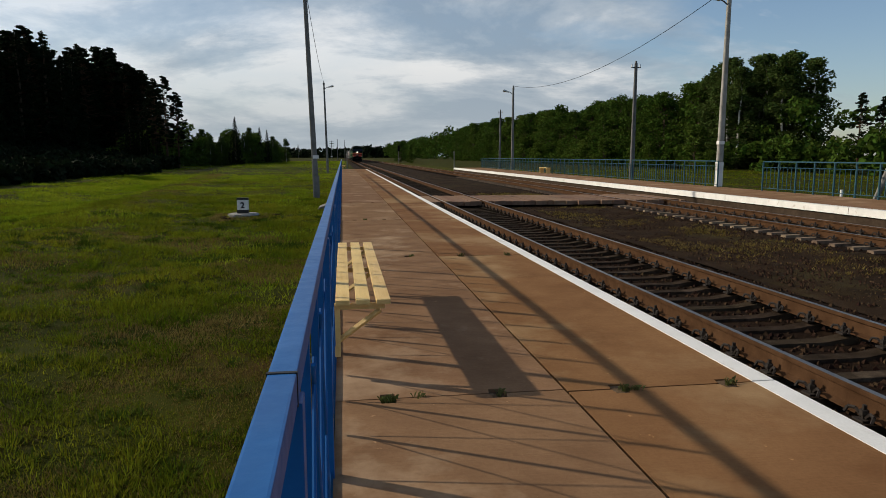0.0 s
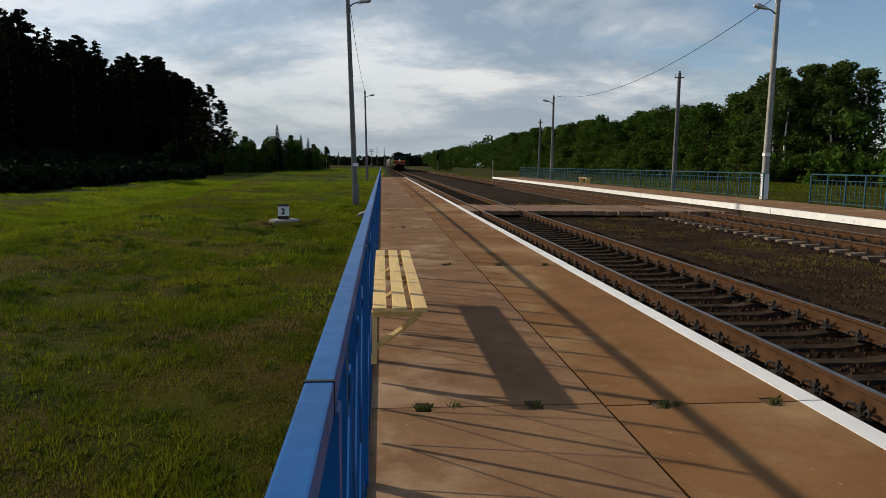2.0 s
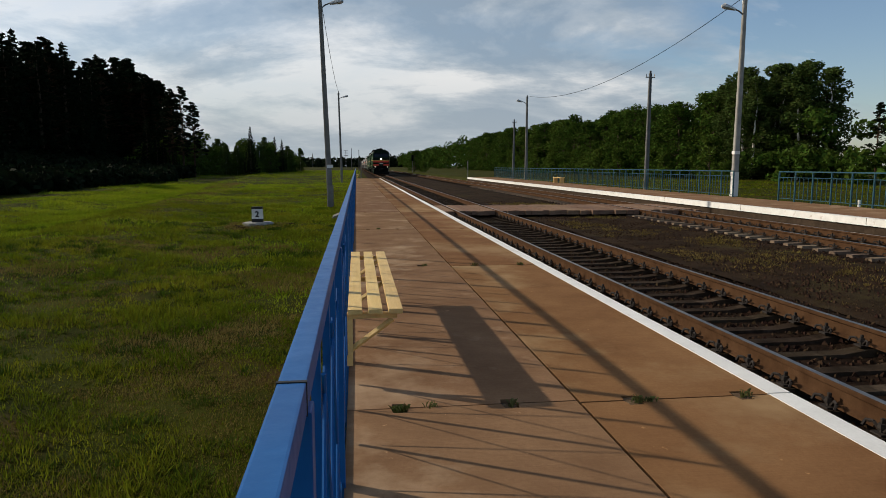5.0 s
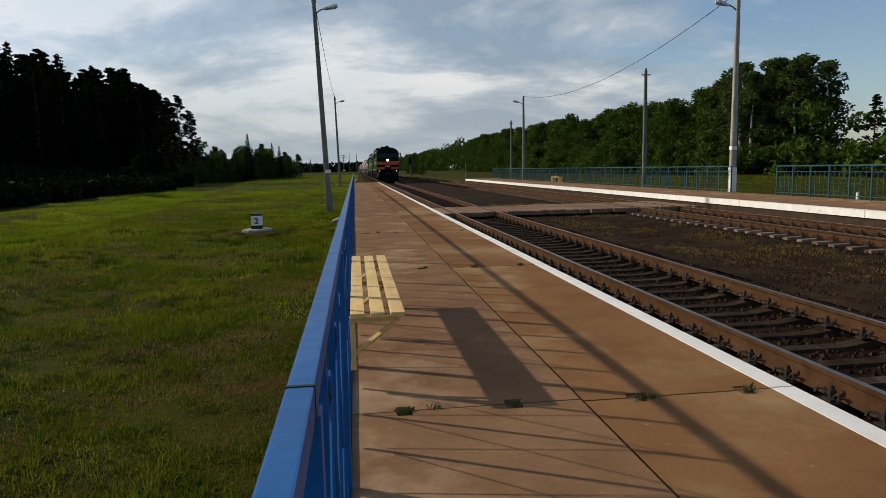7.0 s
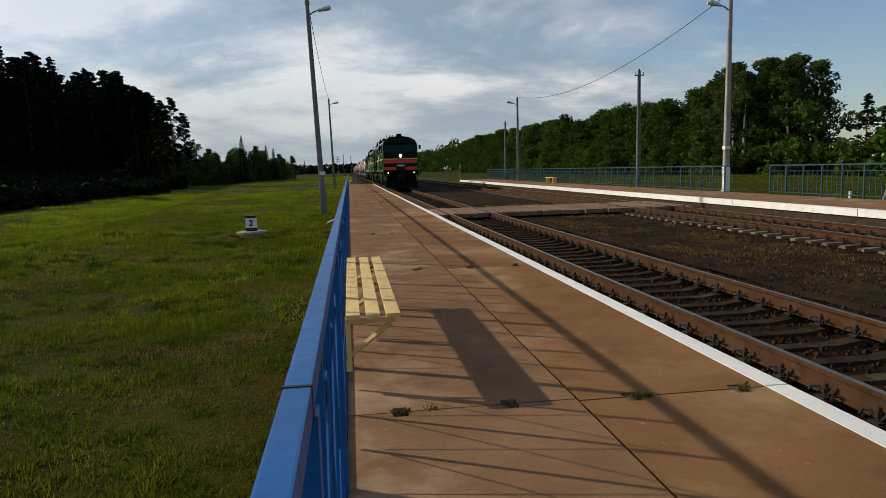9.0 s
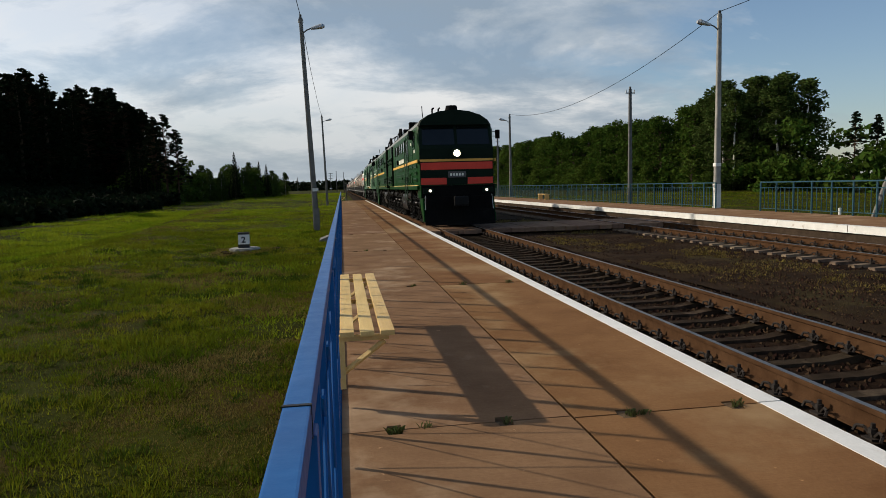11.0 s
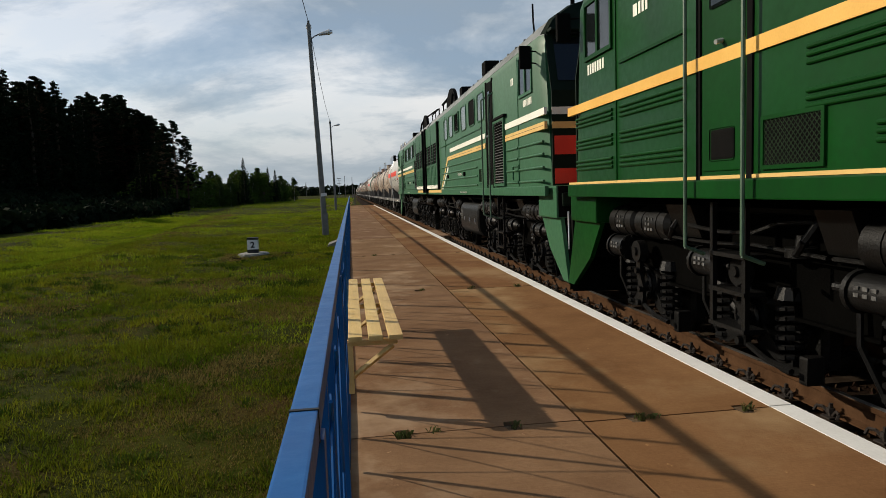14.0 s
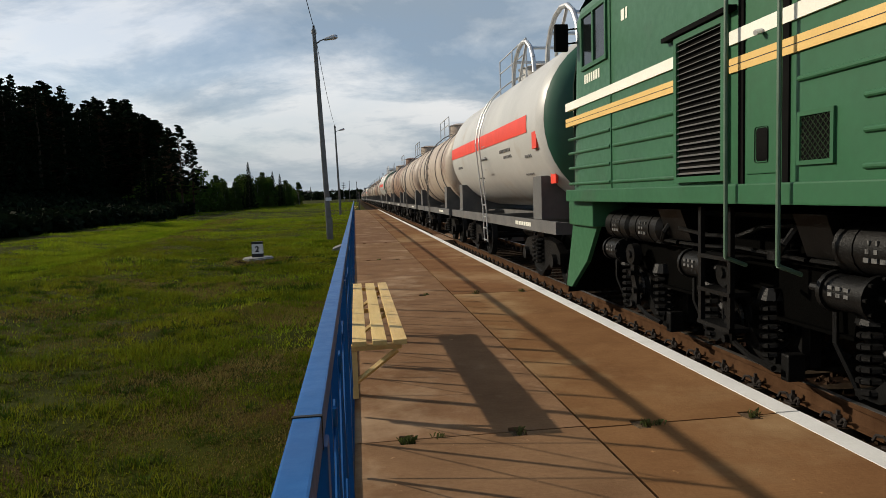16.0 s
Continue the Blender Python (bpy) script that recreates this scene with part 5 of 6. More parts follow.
        for side, row in ((-1, ((4.62, 5.32, "pane_grey"), (5.68, 6.42, "black"), (6.88, 7.6, "pane_grey"), (9.08, 9.78, "pane_grey"), (10.15, 10.8, "pane_grey"))),
                          (1, ((5.7, 6.45, "black"), (6.8, 7.55, "pane_grey"), (7.92, 8.66, "black"), (9.02, 9.76, "pane_grey"), (10.0, 10.74, "black"), (11.3, 12.0, "pane_grey")))):
            for a, b, m_ in row:
                # black sheets again give the open windows their inner shade
                round_window(lo, a, b, 3.2, 3.78, m_, paint, "open side window, black sheet for the shade inside" if m_ == "black" else "rounded side window", (side,))
        louvre(lo, 8.0, 8.64, 3.26, 3.72, 0.05, paint, 0.0, "frame_grey", border=0.03, sides=(-1,))
        flank(lo, "step_lug", 7.2, 7.28, 2.02, 2.12, "black", "", 0.05)
        flank(lo, "step_lug", 10.1, 10.18, 2.02, 2.12, "black", "", 0.05)
        for side in (-1, 1):
            letters(lo, "ТЧ-Гомель", 8.1, 2.05, 0.12, side=side)
            letters(lo, "ОСТЕРЕГАЙСЯ  КОНТАКТНОГО  ПРОВОДА", 7.4, 1.585, 0.05, side=side, proud=0.034)
        letters(lo, "Б", 11.95, 1.86, 0.16, side=-1)
        label_bars(lo, 0.75, 3.02, [0.05] * 7, 0.11)
        label_bars(lo, 1.95, 3.5, [0.09, 0.05], 0.12)
        for a, b in ((12.25, 13.75), (13.85, 15.3)):
            flank(lo, "cabinet", a, b, 1.76, 3.92, paint, "", 0.08, 0.015)
            flank(lo, "cabinet_sill", a, b, 1.74, 1.86, "cream", "white painted sill", 0.085)
            for s in (-1, 1):
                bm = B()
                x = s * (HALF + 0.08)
                # no hole is cut: a black sheet paints the shade behind the shutter
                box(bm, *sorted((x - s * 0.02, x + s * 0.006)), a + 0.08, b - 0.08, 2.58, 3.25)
                hole = part("opening", bm, "black", lo, "open shutter, black sheet for the shade behind")
                bm = B()
                y = (a + b) / 2
                box(bm, *sorted((x, x + s * 0.03)), y - 0.03, y + 0.03, 2.58, 3.25)
                part("mullion", bm, paint, hole)
                for z in (2.68, 2.78, 2.88, 2.98, 3.08, 3.18):
                    bm = B()
                    box(bm, *sorted((x, x + s * 0.012)), a + 0.08, b - 0.08, z - 0.008, z + 0.008)
                    part("bar", bm, "under", hole)
                bm = B()
                for k in range(1, 4):
                    y = a + (b - a) * k / 4
                    box(bm, *sorted((x, x + s * 0.012)), y - 0.01, y + 0.01, 1.82, 2.52)
                for z in (2.15, 2.52):
                    box(bm, *sorted((x, x + s * 0.012)), a, b, z - 0.012, z + 0.012)
                part("panel_rib", bm, paint, lo)
        # shaded gaps at both cabinet ends, drawn as black strips
        flank(lo, "cabinet_edge", 12.12, 12.24, 1.70, 3.92, "black", "", 0.07)
        flank(lo, "cabinet_edge", 15.22, 15.35, 1.60, 3.95, "black", "", 0.14)
        door(lo, 4.35, 4.75, paint, False, (1,))
        door(lo, 3.82, 4.30, paint, True, (-1,))
    flank(lo, "seam", 1.62, 1.645, 1.70, 3.9, paint, "", 0.012)
    flank(lo, "seam", 10.6, 10.625, 1.70, 3.9, paint, "", 0.012)
    # cab side window
    for s in (-1, 1):
        bm = B()
        box(bm, *sorted((s * (HALF - 0.02), s * (HALF + 0.006))), 0.72, 1.5, 3.24, 3.84)
        win = part("cab_window", bm, "pane", lo, "half-open cab side window")
        bm = B()
        for a in ((0.68, 1.54, 3.84, 3.89), (0.68, 1.54, 3.19, 3.24), (0.68, 0.72, 3.24, 3.84), (1.5, 1.54, 3.24, 3.84), (1.08, 1.13, 3.24, 3.84)):
            box(bm, *sorted((s * (HALF - 0.01), s * (HALF + 0.025))), *a)
        part("window_frame", bm, paint, win)
    front_end(lo, paint, not pale)
    roof_gear(lo, paint)
    underframe(lo, paint)
    bm = B()
    box(bm, -0.7, 0.7, LENGTH - 0.02, LENGTH + 0.28, 1.5, 3.7)
    part("gangway", bm, "black", lo, "black rubber gangway bellows")
    bm = B()
    box(bm, -0.2, 0.2, LENGTH - 0.1, LENGTH + 0.4, 0.9, 1.2, 0.03)
    part("coupler", bm, "under", lo)
    return lo


# ---- tank wagons ----
def lathe(bm, prof, y_of, seg=36, zc=0.0):
    """Rings of (y, radius) round the y axis at height zc."""
    rings = []
    for y, r in prof:
        rings.append([bm.verts.new((r * math.cos(a), y, zc + r * math.sin(a))) for a in np.linspace(0, math.tau, seg, endpoint=False)])
    for p, q in zip(rings, rings[1:]):
        for i in range(seg):
            bm.faces.new((p[i], p[(i + 1) % seg], q[(i + 1) % seg], q[i]))
    bm.faces.new(rings[0])
    bm.faces.new(rings[-1][::-1])


def wagon_bogie(parent, yc):
    bm = B()
    for s in (-1, 1):
        prof = [(-1.2, 0.62), (-0.95, 0.78), (-0.35, 0.85), (0.35, 0.85), (0.95, 0.78), (1.2, 0.62), (1.2, 0.42), (0.7, 0.45), (0.3, 0.25), (-0.3, 0.25), (-0.7, 0.45), (-1.2, 0.42)]
        f = [bm.verts.new((s * 1.10, yc + y, z)) for y, z in prof]
        b = [bm.verts.new((s * 0.96, yc + y, z)) for y, z in prof]
        bm.faces.new(f)
        bm.faces.new(b)
        for i in range(12):
            bm.faces.new((f[i], f[(i + 1) % 12], b[(i + 1) % 12], b[i]))
        for d in (-0.925, 0.925):
            tube(bm, (s * 1.0, yc + d, 0.475), (s * 1.18, yc + d, 0.475), 0.13, 0.12, 12)
    box(bm, -1.1, 1.1, yc - 0.2, yc + 0.2, 0.6, 0.95)
    bogie = part("bogie_frame", bm, "under", parent, "rust-black cast bogie")
    for d in (-0.925, 0.925):
        w = share("wheelset", WHEELSET, parent, pose(0, yc + d, 0.525))
        WHEELS.append((w, yc + d))
    for s in (-1, 1):
        for d in (-0.12, 0.12):
            share("spring", COIL, bogie, pose(s * 1.12, yc + d, 0.36))


def build_tank(style):
    white = style == "tank_white"
    words = {"tank_white": "white tank wagon with red stripe and green end", "tank_beige": "dusty beige tank wagon with dark steel bands",
             "tank_brown": "brown stained tank wagon with dark steel bands"}[style]
    tk = thing("tank_wagon", words, "tank wagon", "tank wagons of the train")
    r, zc = (1.5, 2.84) if white else (1.42, 2.66)
    y0, y1 = 0.35, 11.0
    bm = B()
    caps = [(0.0, 0.02), (0.03, 0.55 * r), (0.12, 0.82 * r), (0.26, 0.95 * r), (0.42, r)]
    lathe(bm, [(y0 + 0.42 - 0.0, r), (y1 - 0.42, r)], None, 40, zc)
    part("barrel", bm, style, tk, "", True)
    for end in (0, 1):
        bm = B()
        prof = [(y0 + d if end == 0 else y1 - d, q) for d, q in caps]
        lathe(bm, prof, None, 40, zc)
        part("dished_end", bm, "tank_end" if white and end == 0 else style, tk, "dark green dished end" if white and end == 0 else "", True)
    if white:
        bm = B()
        lathe(bm, [(y0 + 0.30, 0.965 * r), (y0 + 0.42, r + 0.012), (y0 + 0.62, r + 0.012)], None, 40, zc)
        part("rim", bm, style, tk, "", True)
        for s in (-1, 1):
            bm = B()
            a0, a1 = math.asin((2.72 - zc) / r), math.asin((3.02 - zc) / r)
            rows = []
            for a in np.linspace(a0, a1, 5):
                rows.append([bm.verts.new((s * (r + 0.006) * math.cos(a), y, zc + (r + 0.006) * math.sin(a))) for y in (y0 + 1.2, y1 - 0.45)])
            for p, q in zip(rows, rows[1:]):
                bm.faces.new((p[0], p[1], q[1], q[0]))
            part("red_stripe", bm, "red", tk, "red hazard stripe", True)
            bm = B()
            for ya, z, n, h in ((3.0, 2.5, 8, 0.06), (3.0, 2.38, 6, 0.05), (5.4, 2.45, 7, 0.07), (1.6, 2.3, 4, 0.05), (6.6, 2.05, 5, 0.05), (2.0, 2.0, 5, 0.04), (9.0, 2.4, 6, 0.06)):
                for k in range(n):
                    a = math.asin((z - zc) / r)
                    xx = (r + 0.004) * math.cos(a)
                    box(bm, s * xx - 0.012, s * xx + 0.012, ya + k * 0.12, ya + k * 0.12 + 0.08, z, z + h)
            tagged(part("lettering", bm, "frame_grey", tk, "grey lettering bars"), kind="stuff")
            bm = B()
            for z, ya in ((2.55, 0.95), (1.95, 0.75)):
                a = math.asin((z - zc) / r)
                box(bm, s * (r + 0.004) * math.cos(a) - 0.02, s * (r + 0.004) * math.cos(a) + 0.02, ya, ya + 0.28, z - 0.14, z + 0.14)
            part("hazard_placard", bm, "red", tk, "red hazard placard")
    else:
        for y in (1.9, 3.7, 7.6, 9.4):
            bm = B()
            lathe(bm, [(y, r - 0.02), (y, r + 0.018), (y + 0.1, r + 0.018), (y + 0.1, r - 0.02)], None, 36, zc)
            part("strap", bm, "frame_grey", tk, "dark clamp strap", True)
    # saddles, underframe and bogies
    for y in (1.2, 9.7):
        bm = B()
        box(bm, -1.35, 1.35, y, y + 0.55, 1.2, 1.95, 0.01)
        part("saddle", bm, "frame_grey", tk)
    bm = B()
    box(bm, -0.28, 0.28, 0.1, 11.3, 0.95, 1.22)
    for s in (-1, 1):
        box(bm, *sorted((s * 1.36, s * 1.44)), 0.1, 11.3, 1.0, 1.2, 0.005)
    for y in (0.1, 2.4, 5.6, 8.9, 11.2):
        box(bm, -1.36, 1.36, y, y + 0.12, 1.0, 1.19)
    part("underframe", bm, "frame_grey", tk, "dark grey steel underframe")
    for s in (-1, 1):
        bm = B()
        for k in range(9):
            box(bm, *sorted((s * 1.435, s * 1.446)), 1.6 + k * 0.13, 1.69 + k * 0.13, 1.07, 1.14)
        tagged(part("frame_lettering", bm, "cream", tk), kind="stuff")
    for yc in (2.2, 9.2):
        wagon_bogie(tk, yc)
    bm = B()
    tube(bm, (-0.5, 4.2, 0.85), (-0.5, 5.1, 0.85), 0.2, 0.2, 14)
    pipe(bm, [(0.3, 2.6, 0.9), (0.3, 8.8, 0.9)], 0.03, 6)
    part("brake_gear", bm, "under", tk)
    for y in (-0.25, 11.3):
        bm = B()
        box(bm, -0.17, 0.17, y, y + 0.4, 0.9, 1.18, 0.04)
        part("coupler", bm, "under", tk)
    # top walkway, hatch, ladder
    bm = B()
    tube(bm, (0, 5.6, zc + r - 0.05), (0, 5.6, zc + r + (0.2 if white else 0.38)), 0.55, 0.55, 20)
    tube(bm, (0, 5.6, zc + r + (0.2 if white else 0.38)), (0, 5.6, zc + r + (0.28 if white else 0.46)), 0.6, 0.35, 20)
    part("hatch", bm, style, tk, "", True)
    for x in (-0.75, 0.75):
        bm = B()
        for y in (4.3, 5.6, 6.9):
            tube(bm, (x, y, zc + r - 0.25), (x, y, zc + r + 0.62), 0.018, 0.018, 6)
        for z in (0.32, 0.62):
            tube(bm, (x, 4.3, zc + r + z), (x, 6.9, zc + r + z), 0.016, 0.016, 6)
        part("guard_rail", bm, "galv", tk, "galvanised guard rail")
    if white:
        for y in (1.5, 4.2):
            bm = B()
            for x in (-0.85, 0.85):
                pts = [(x, y + 0.9 * math.cos(a), zc + r - 0.28 + 0.78 * math.sin(a)) for a in np.linspace(0, math.pi, 9)]
                pipe(bm, pts, 0.045, 8)
                pipe(bm, [(x, y - 0.3, zc + r + 0.4), (x, y + 0.35, zc + r - 0.25)], 0.03, 6)
            for a in (0.7, 2.4):
                tube(bm, (-0.85, y + 0.9 * math.cos(a), zc + r - 0.28 + 0.78 * math.sin(a)), (0.85, y + 0.9 * math.cos(a), zc + r - 0.28 + 0.78 * math.sin(a)), 0.03, 0.03, 6)
            part("roll_hoop", bm, "galv", tk, "silver tubular roll hoop", True)
    for s in (-1, 1):
        bm = B()
        for y in (5.35, 5.75):
            pts = [(s * 1.48, y, 0.55), (s * 1.5, y, 1.3), (s * (r + 0.14), y, zc)]
            pts += [(s * (r + 0.12) * math.cos(a), y, zc + (r + 0.12) * math.sin(a)) for a in np.linspace(0.2, 1.25, 6)]
            pipe(bm, pts, 0.016, 6)
        for k in range(9):
            tube(bm, (s * 1.5, 5.35, 0.6 + k * 0.27), (s * 1.5, 5.75, 0.6 + k * 0.27), 0.012, 0.012, 5)
        part("ladder", bm, "galv" if white else "frame_grey", tk)
    return tk


def build_train():
    """Sections and wagons in running order: (thing, place of its origin behind the leading nose, turned)."""
    green, pale = build_loco(False), build_loco(True)
    green2, pale2 = copy_thing(green, pose(0, 0, 0)), copy_thing(pale, pose(0, 0, 0))
    tagged(green2, "dark green rear locomotive section coupled back to back")
    tagged(pale2, "pale green rear locomotive section coupled before tank wagons")
    train = [(green, 0.0, 0), (green2, 31.2, 180), (pale, 32.3, 0), (pale2, 63.7, 180)]
    made = {k: build_tank(k) for k in ("tank_white", "tank_beige", "tank_brown")}
    y = 64.6
    order = ["tank_white"] + ["tank_beige", "tank_beige", "tank_brown", "tank_beige", "tank_white", "tank_beige", "tank_brown", "tank_beige"] * 3
    used = set()
    for k in order:
        ob = made[k] if k not in used else copy_thing(made[k], pose(0, 0, 0))
        used.add(k)
        train.append((ob, y, 0))
        y += 11.95
    return train


TRAIN = build_train()


# ---- crossing between the tracks ----
def build_crossing():
    deck = thing("track_crossing", "weathered brown plank crossing over both tracks", "crossing", kind="structure")
    rng = random.Random(4)
    for x0, x1 in ((2.95, 3.62), (3.82, 5.2), (5.42, 10.85), (11.06, 12.44), (12.65, 13.36)):
        n = max(2, round((x1 - x0) / 0.24))
        w = (x1 - x0) / n
        for k in range(n):
            bm = B()
            dy, dz = rng.uniform(-0.12, 0.12), rng.uniform(-0.012, 0.008)
            box(bm, x0 + k * w + 0.006, x0 + (k + 1) * w - 0.006, 25.0 + dy, 28.9 + dy, -0.36, -0.2 + dz)
            part("plank", bm, "planks", deck)


build_crossing()


# ---- far platform, its fence and bench ----
FAR_TOP, FAR_EDGE = 0.12, 13.42


def build_far_platform():
    plat = thing("far_platform", "far railway platform with white painted edge", "platform", kind="structure")
    bm = B()
    box(bm, FAR_EDGE + 0.06, 16.78, -14, END, -0.62, FAR_TOP - 0.1)
    part("bed", bm, "dirt", plat)
    bm = B()
    box(bm, 0, 3.4, 0.01, 5.94, -0.18, 0)
    slab = mesh_of("slab", bm, "slab")
    bm = B()
    box(bm, -0.006, 0.2, 0.012, 5.938, -0.2, 0.004)
    edge = mesh_of("edge_stripe", bm, "white_paint")
    y = 4.4 - 3 * 5.95
    while y < END - 3:
        share("slab", slab, plat, pose(FAR_EDGE, y, FAR_TOP))
        share("edge_stripe", edge, plat, pose(FAR_EDGE, y, FAR_TOP))
        y += 5.95


build_far_platform()


def build_far_fence(y0, y1):
    fence = thing("far_fence", "blue-green painted steel fence on the far platform", "fence", "fences of the far platform", at=(16.65, y0, FAR_TOP))
    n = round((y1 - y0) / 1.02)
    step = (y1 - y0) / n
    bm = B()
    box(bm, -0.025, 0.025, -0.025, 0.025, -0.2, 1.13)
    post = mesh_of("post", bm, "teal_paint")
    bm = B()
    box(bm, -0.01, 0.01, -0.01, 0.01, 0.12, 0.95)
    bar = mesh_of("baluster", bm, "teal_paint")
    for z, h in ((1.13, 0.045), (0.92, 0.022), (0.10, 0.022)):
        bm = B()
        box(bm, -0.025, 0.025, 0, y1 - y0, z, z + h)
        part("rail", bm, "teal_paint", fence)
    for i in range(n + 1):
        share("post", post, fence, pose(0, i * step, 0))
        if i < n:
            for k in (1, 2, 3):
                share("baluster", bar, fence, pose(0, i * step + k * step / 4, 0))


build_far_fence(4.0, 25.0)
build_far_fence(28.3, 81.0)


def build_far_bench():
    b = thing("bench", "small yellow wooden bench by the far fence", "bench", at=(16.15, 52.5, FAR_TOP))
    for k in range(3):
        bm = B()
        box(bm, k * 0.13, k * 0.13 + 0.11, 0, 2.2, 0.42, 0.46, 0.004)
        part("seat_slat", bm, "wood_yellow", b)
    for y in (0.15, 1.95):
        bm = B()
        box(bm, 0.02, 0.36, y, y + 0.08, 0.0, 0.418)
        part("leg", bm, "wood_yellow", b)


build_far_bench()


# ---- lamp poles and wires ----
def lamp_pole(x, y, z0, height, lean_x, arm, name="lamp_pole", label="grey concrete lamp pole with a lamp on an arm", sleeve=None, cap=True, stuff="concrete"):
    p = thing(name, label, "lamp pole" if arm else "utility pole", "poles along the platforms", at=(x, y, z0))
    bm = B()
    tx = math.tan(radians(lean_x)) * height
    rings = []
    for k in range(9):
        f = k / 8
        w = 0.138 - 0.055 * f
        rings.append([bm.verts.new((tx * f + sx * w, sy * w * 0.85, height * f if k else -0.6)) for sx, sy in ((-1, -0.7), (-0.7, -1), (0.7, -1), (1, -0.7), (1, 0.7), (0.7, 1), (-0.7, 1), (-1, 0.7))])
    for a, b in zip(rings, rings[1:]):
        for i in range(8):
            bm.faces.new((a[i], a[(i + 1) % 8], b[(i + 1) % 8], b[i]))
    bm.faces.new(rings[-1])
    part("post", bm, stuff, p, "tapered post")
    if sleeve:
        bm = B()
        box(bm, -0.142, 0.142, -0.122, 0.122, 0.0, 1.1, 0.02)
        part("base_paint", bm, sleeve, p)
        bm = B()
        box(bm, -0.132, 0.132, -0.114, 0.114, 1.9, 2.05)
        part("band", bm, "white_paint", p)
    if cap:
        bm = B()
        box(bm, tx - 0.05, tx + 0.05, -0.05, 0.05, height - 0.75, height + 0.15, 0.01)
        if not arm:
            box(bm, tx - 0.3, tx + 0.3, -0.03, 0.03, height - 0.28, height - 0.22)
        part("bracket", bm, "frame_grey", p)
        for d in ((-0.09, 0.09) if arm else (-0.27, 0.27)):
            bm = B()
            tube(bm, (tx + d, 0, height - 0.22), (tx + d, 0, height - 0.05), 0.035, 0.03, 8)
            part("insulator", bm, "white_paint", p)
    if arm:
        bm = B()
        pipe(bm, [(tx, 0, height - 0.75), (tx + arm * 0.25, 0, height - 0.55), (tx + arm * 0.5, 0, height - 0.45)], 0.03, 8)
        a = part("lamp_arm", bm, "frame_grey", p)
        bm = B()
        lamp = [(arm * 0.45, -0.48, 0.06), (arm * 0.95, -0.36, 0.13), (arm * 1.08, -0.36, 0.06)]
        for (ax, az, ar), (bx, bz, br) in zip(lamp, lamp[1:]):
            tube(bm, (tx + ax, 0, height + az), (tx + bx, 0, height + bz), ar, br, 10)
        part("lamp_head", bm, "galv", a, "cobra-head street lamp", True)
    return (x + tx, y, z0 + height)


def wire(name, a, b, sag):
    cu = bpy.data.curves.new(name, "CURVE")
    cu.dimensions, cu.bevel_depth = "3D", 0.014
    sp = cu.splines.new("POLY")
    sp.points.add(20)
    for k in range(21):
        f = k / 20
        q = Vector(a).lerp(Vector(b), f)
        sp.points[k].co = (q.x, q.y, q.z - sag * 4 * f * (1 - f), 1)
    cu.materials.append(M["black"])
    tagged(new(name, cu), "thin black overhead cable between the poles", "cable", "cables between poles")


TOP_L1 = lamp_pole(-1.23, 32.4, -0.52, 9.85, -1.9, 1, sleeve="concrete")
TOP_L2 = lamp_pole(-1.66, 78.7, -0.52, 10.2, -1.3, 1)
TOP_L0 = lamp_pole(-1.3, -16.0, -0.52, 9.9, -0.5, 1)
TOP_R1 = lamp_pole(17.05, 28.9, FAR_TOP, 8.7, 0.3, -1, sleeve="white_paint", stuff="concrete_pale")
TOP_R2 = lamp_pole(18.3, 41.2, -0.4, 7.65, 0.2, 0, "utility_pole", "dark weathered utility pole with insulators", stuff="frame_grey")
TOP_R3 = lamp_pole(17.0, 67.0, FAR_TOP, 8.2, 0.0, -1)
TOP_R4 = lamp_pole(19.2, 82.0, -0.4, 7.4, 0.3, 0, "utility_pole", "distant dark utility pole with insulators", stuff="frame_grey")
TOP_R0 = lamp_pole(17.05, -9.0, FAR_TOP, 9.3, 0.0, -1)
for a, b, s in ((TOP_L0, TOP_L1, 0.7), (TOP_L1, TOP_L2, 0.6), (TOP_R0, TOP_R1, 0.6), (TOP_R1, TOP_R3, 1.5)):
    wire("cable", (a[0], a[1], a[2] + 0.1), (b[0], b[1], b[2] + 0.1), s)


def strut_pole():
    p = thing("utility_pole", "concrete pole with a slanting strut behind the fence", "utility pole", at=(18.6, 19.4, -0.4))
    bm = B()
    tube(bm, (0, 0, 0), (0.15, 0, 8.8), 0.15, 0.09, 10)
    part("post", bm, "concrete", p)
    bm = B()
    tube(bm, (-1.35, 0.6, 0.0), (0.1, 0.02, 5.2), 0.09, 0.08, 8)
    part("strut", bm, "concrete", p)


strut_pole()


def build_marker():
    """The short chainage post on its whitewashed plinth."""
    p = thing("chainage_post", "short white post with black numeral on concrete plinth", "marker post", at=(-3.18, 22.3, ground_height(-3.18, 22.3) - 0.03))
    bm = B()
    box(bm, -0.17, 0.17, -0.1, 0.1, 0.13, 0.40, 0.015)
    post = part("post", bm, "white_paint", p)
    for z0, z1 in ((0.12, 0.25), (0.56, 0.63)):
        bm = B()
        box(bm, -0.175, 0.175, -0.105, 0.105, z0, z1, 0.01)
        part("black_band", bm, "ink", post)
    bm = B()
    box(bm, -0.168, 0.168, -0.098, 0.098, 0.38, 0.57, 0.01)
    part("post_top", bm, "white_paint", p)
    cu = bpy.data.curves.new("numeral", "FONT")
    cu.body, cu.size, cu.extrude, cu.align_x, cu.offset = "2", 0.26, 0.003, "CENTER", 0.008
    cu.materials.append(M["ink"])
    t = new("numeral", cu)
    t.parent = p
    t.location, t.rotation_euler = (0, -0.108, 0.31), (radians(90), 0, 0)
    bm = B()
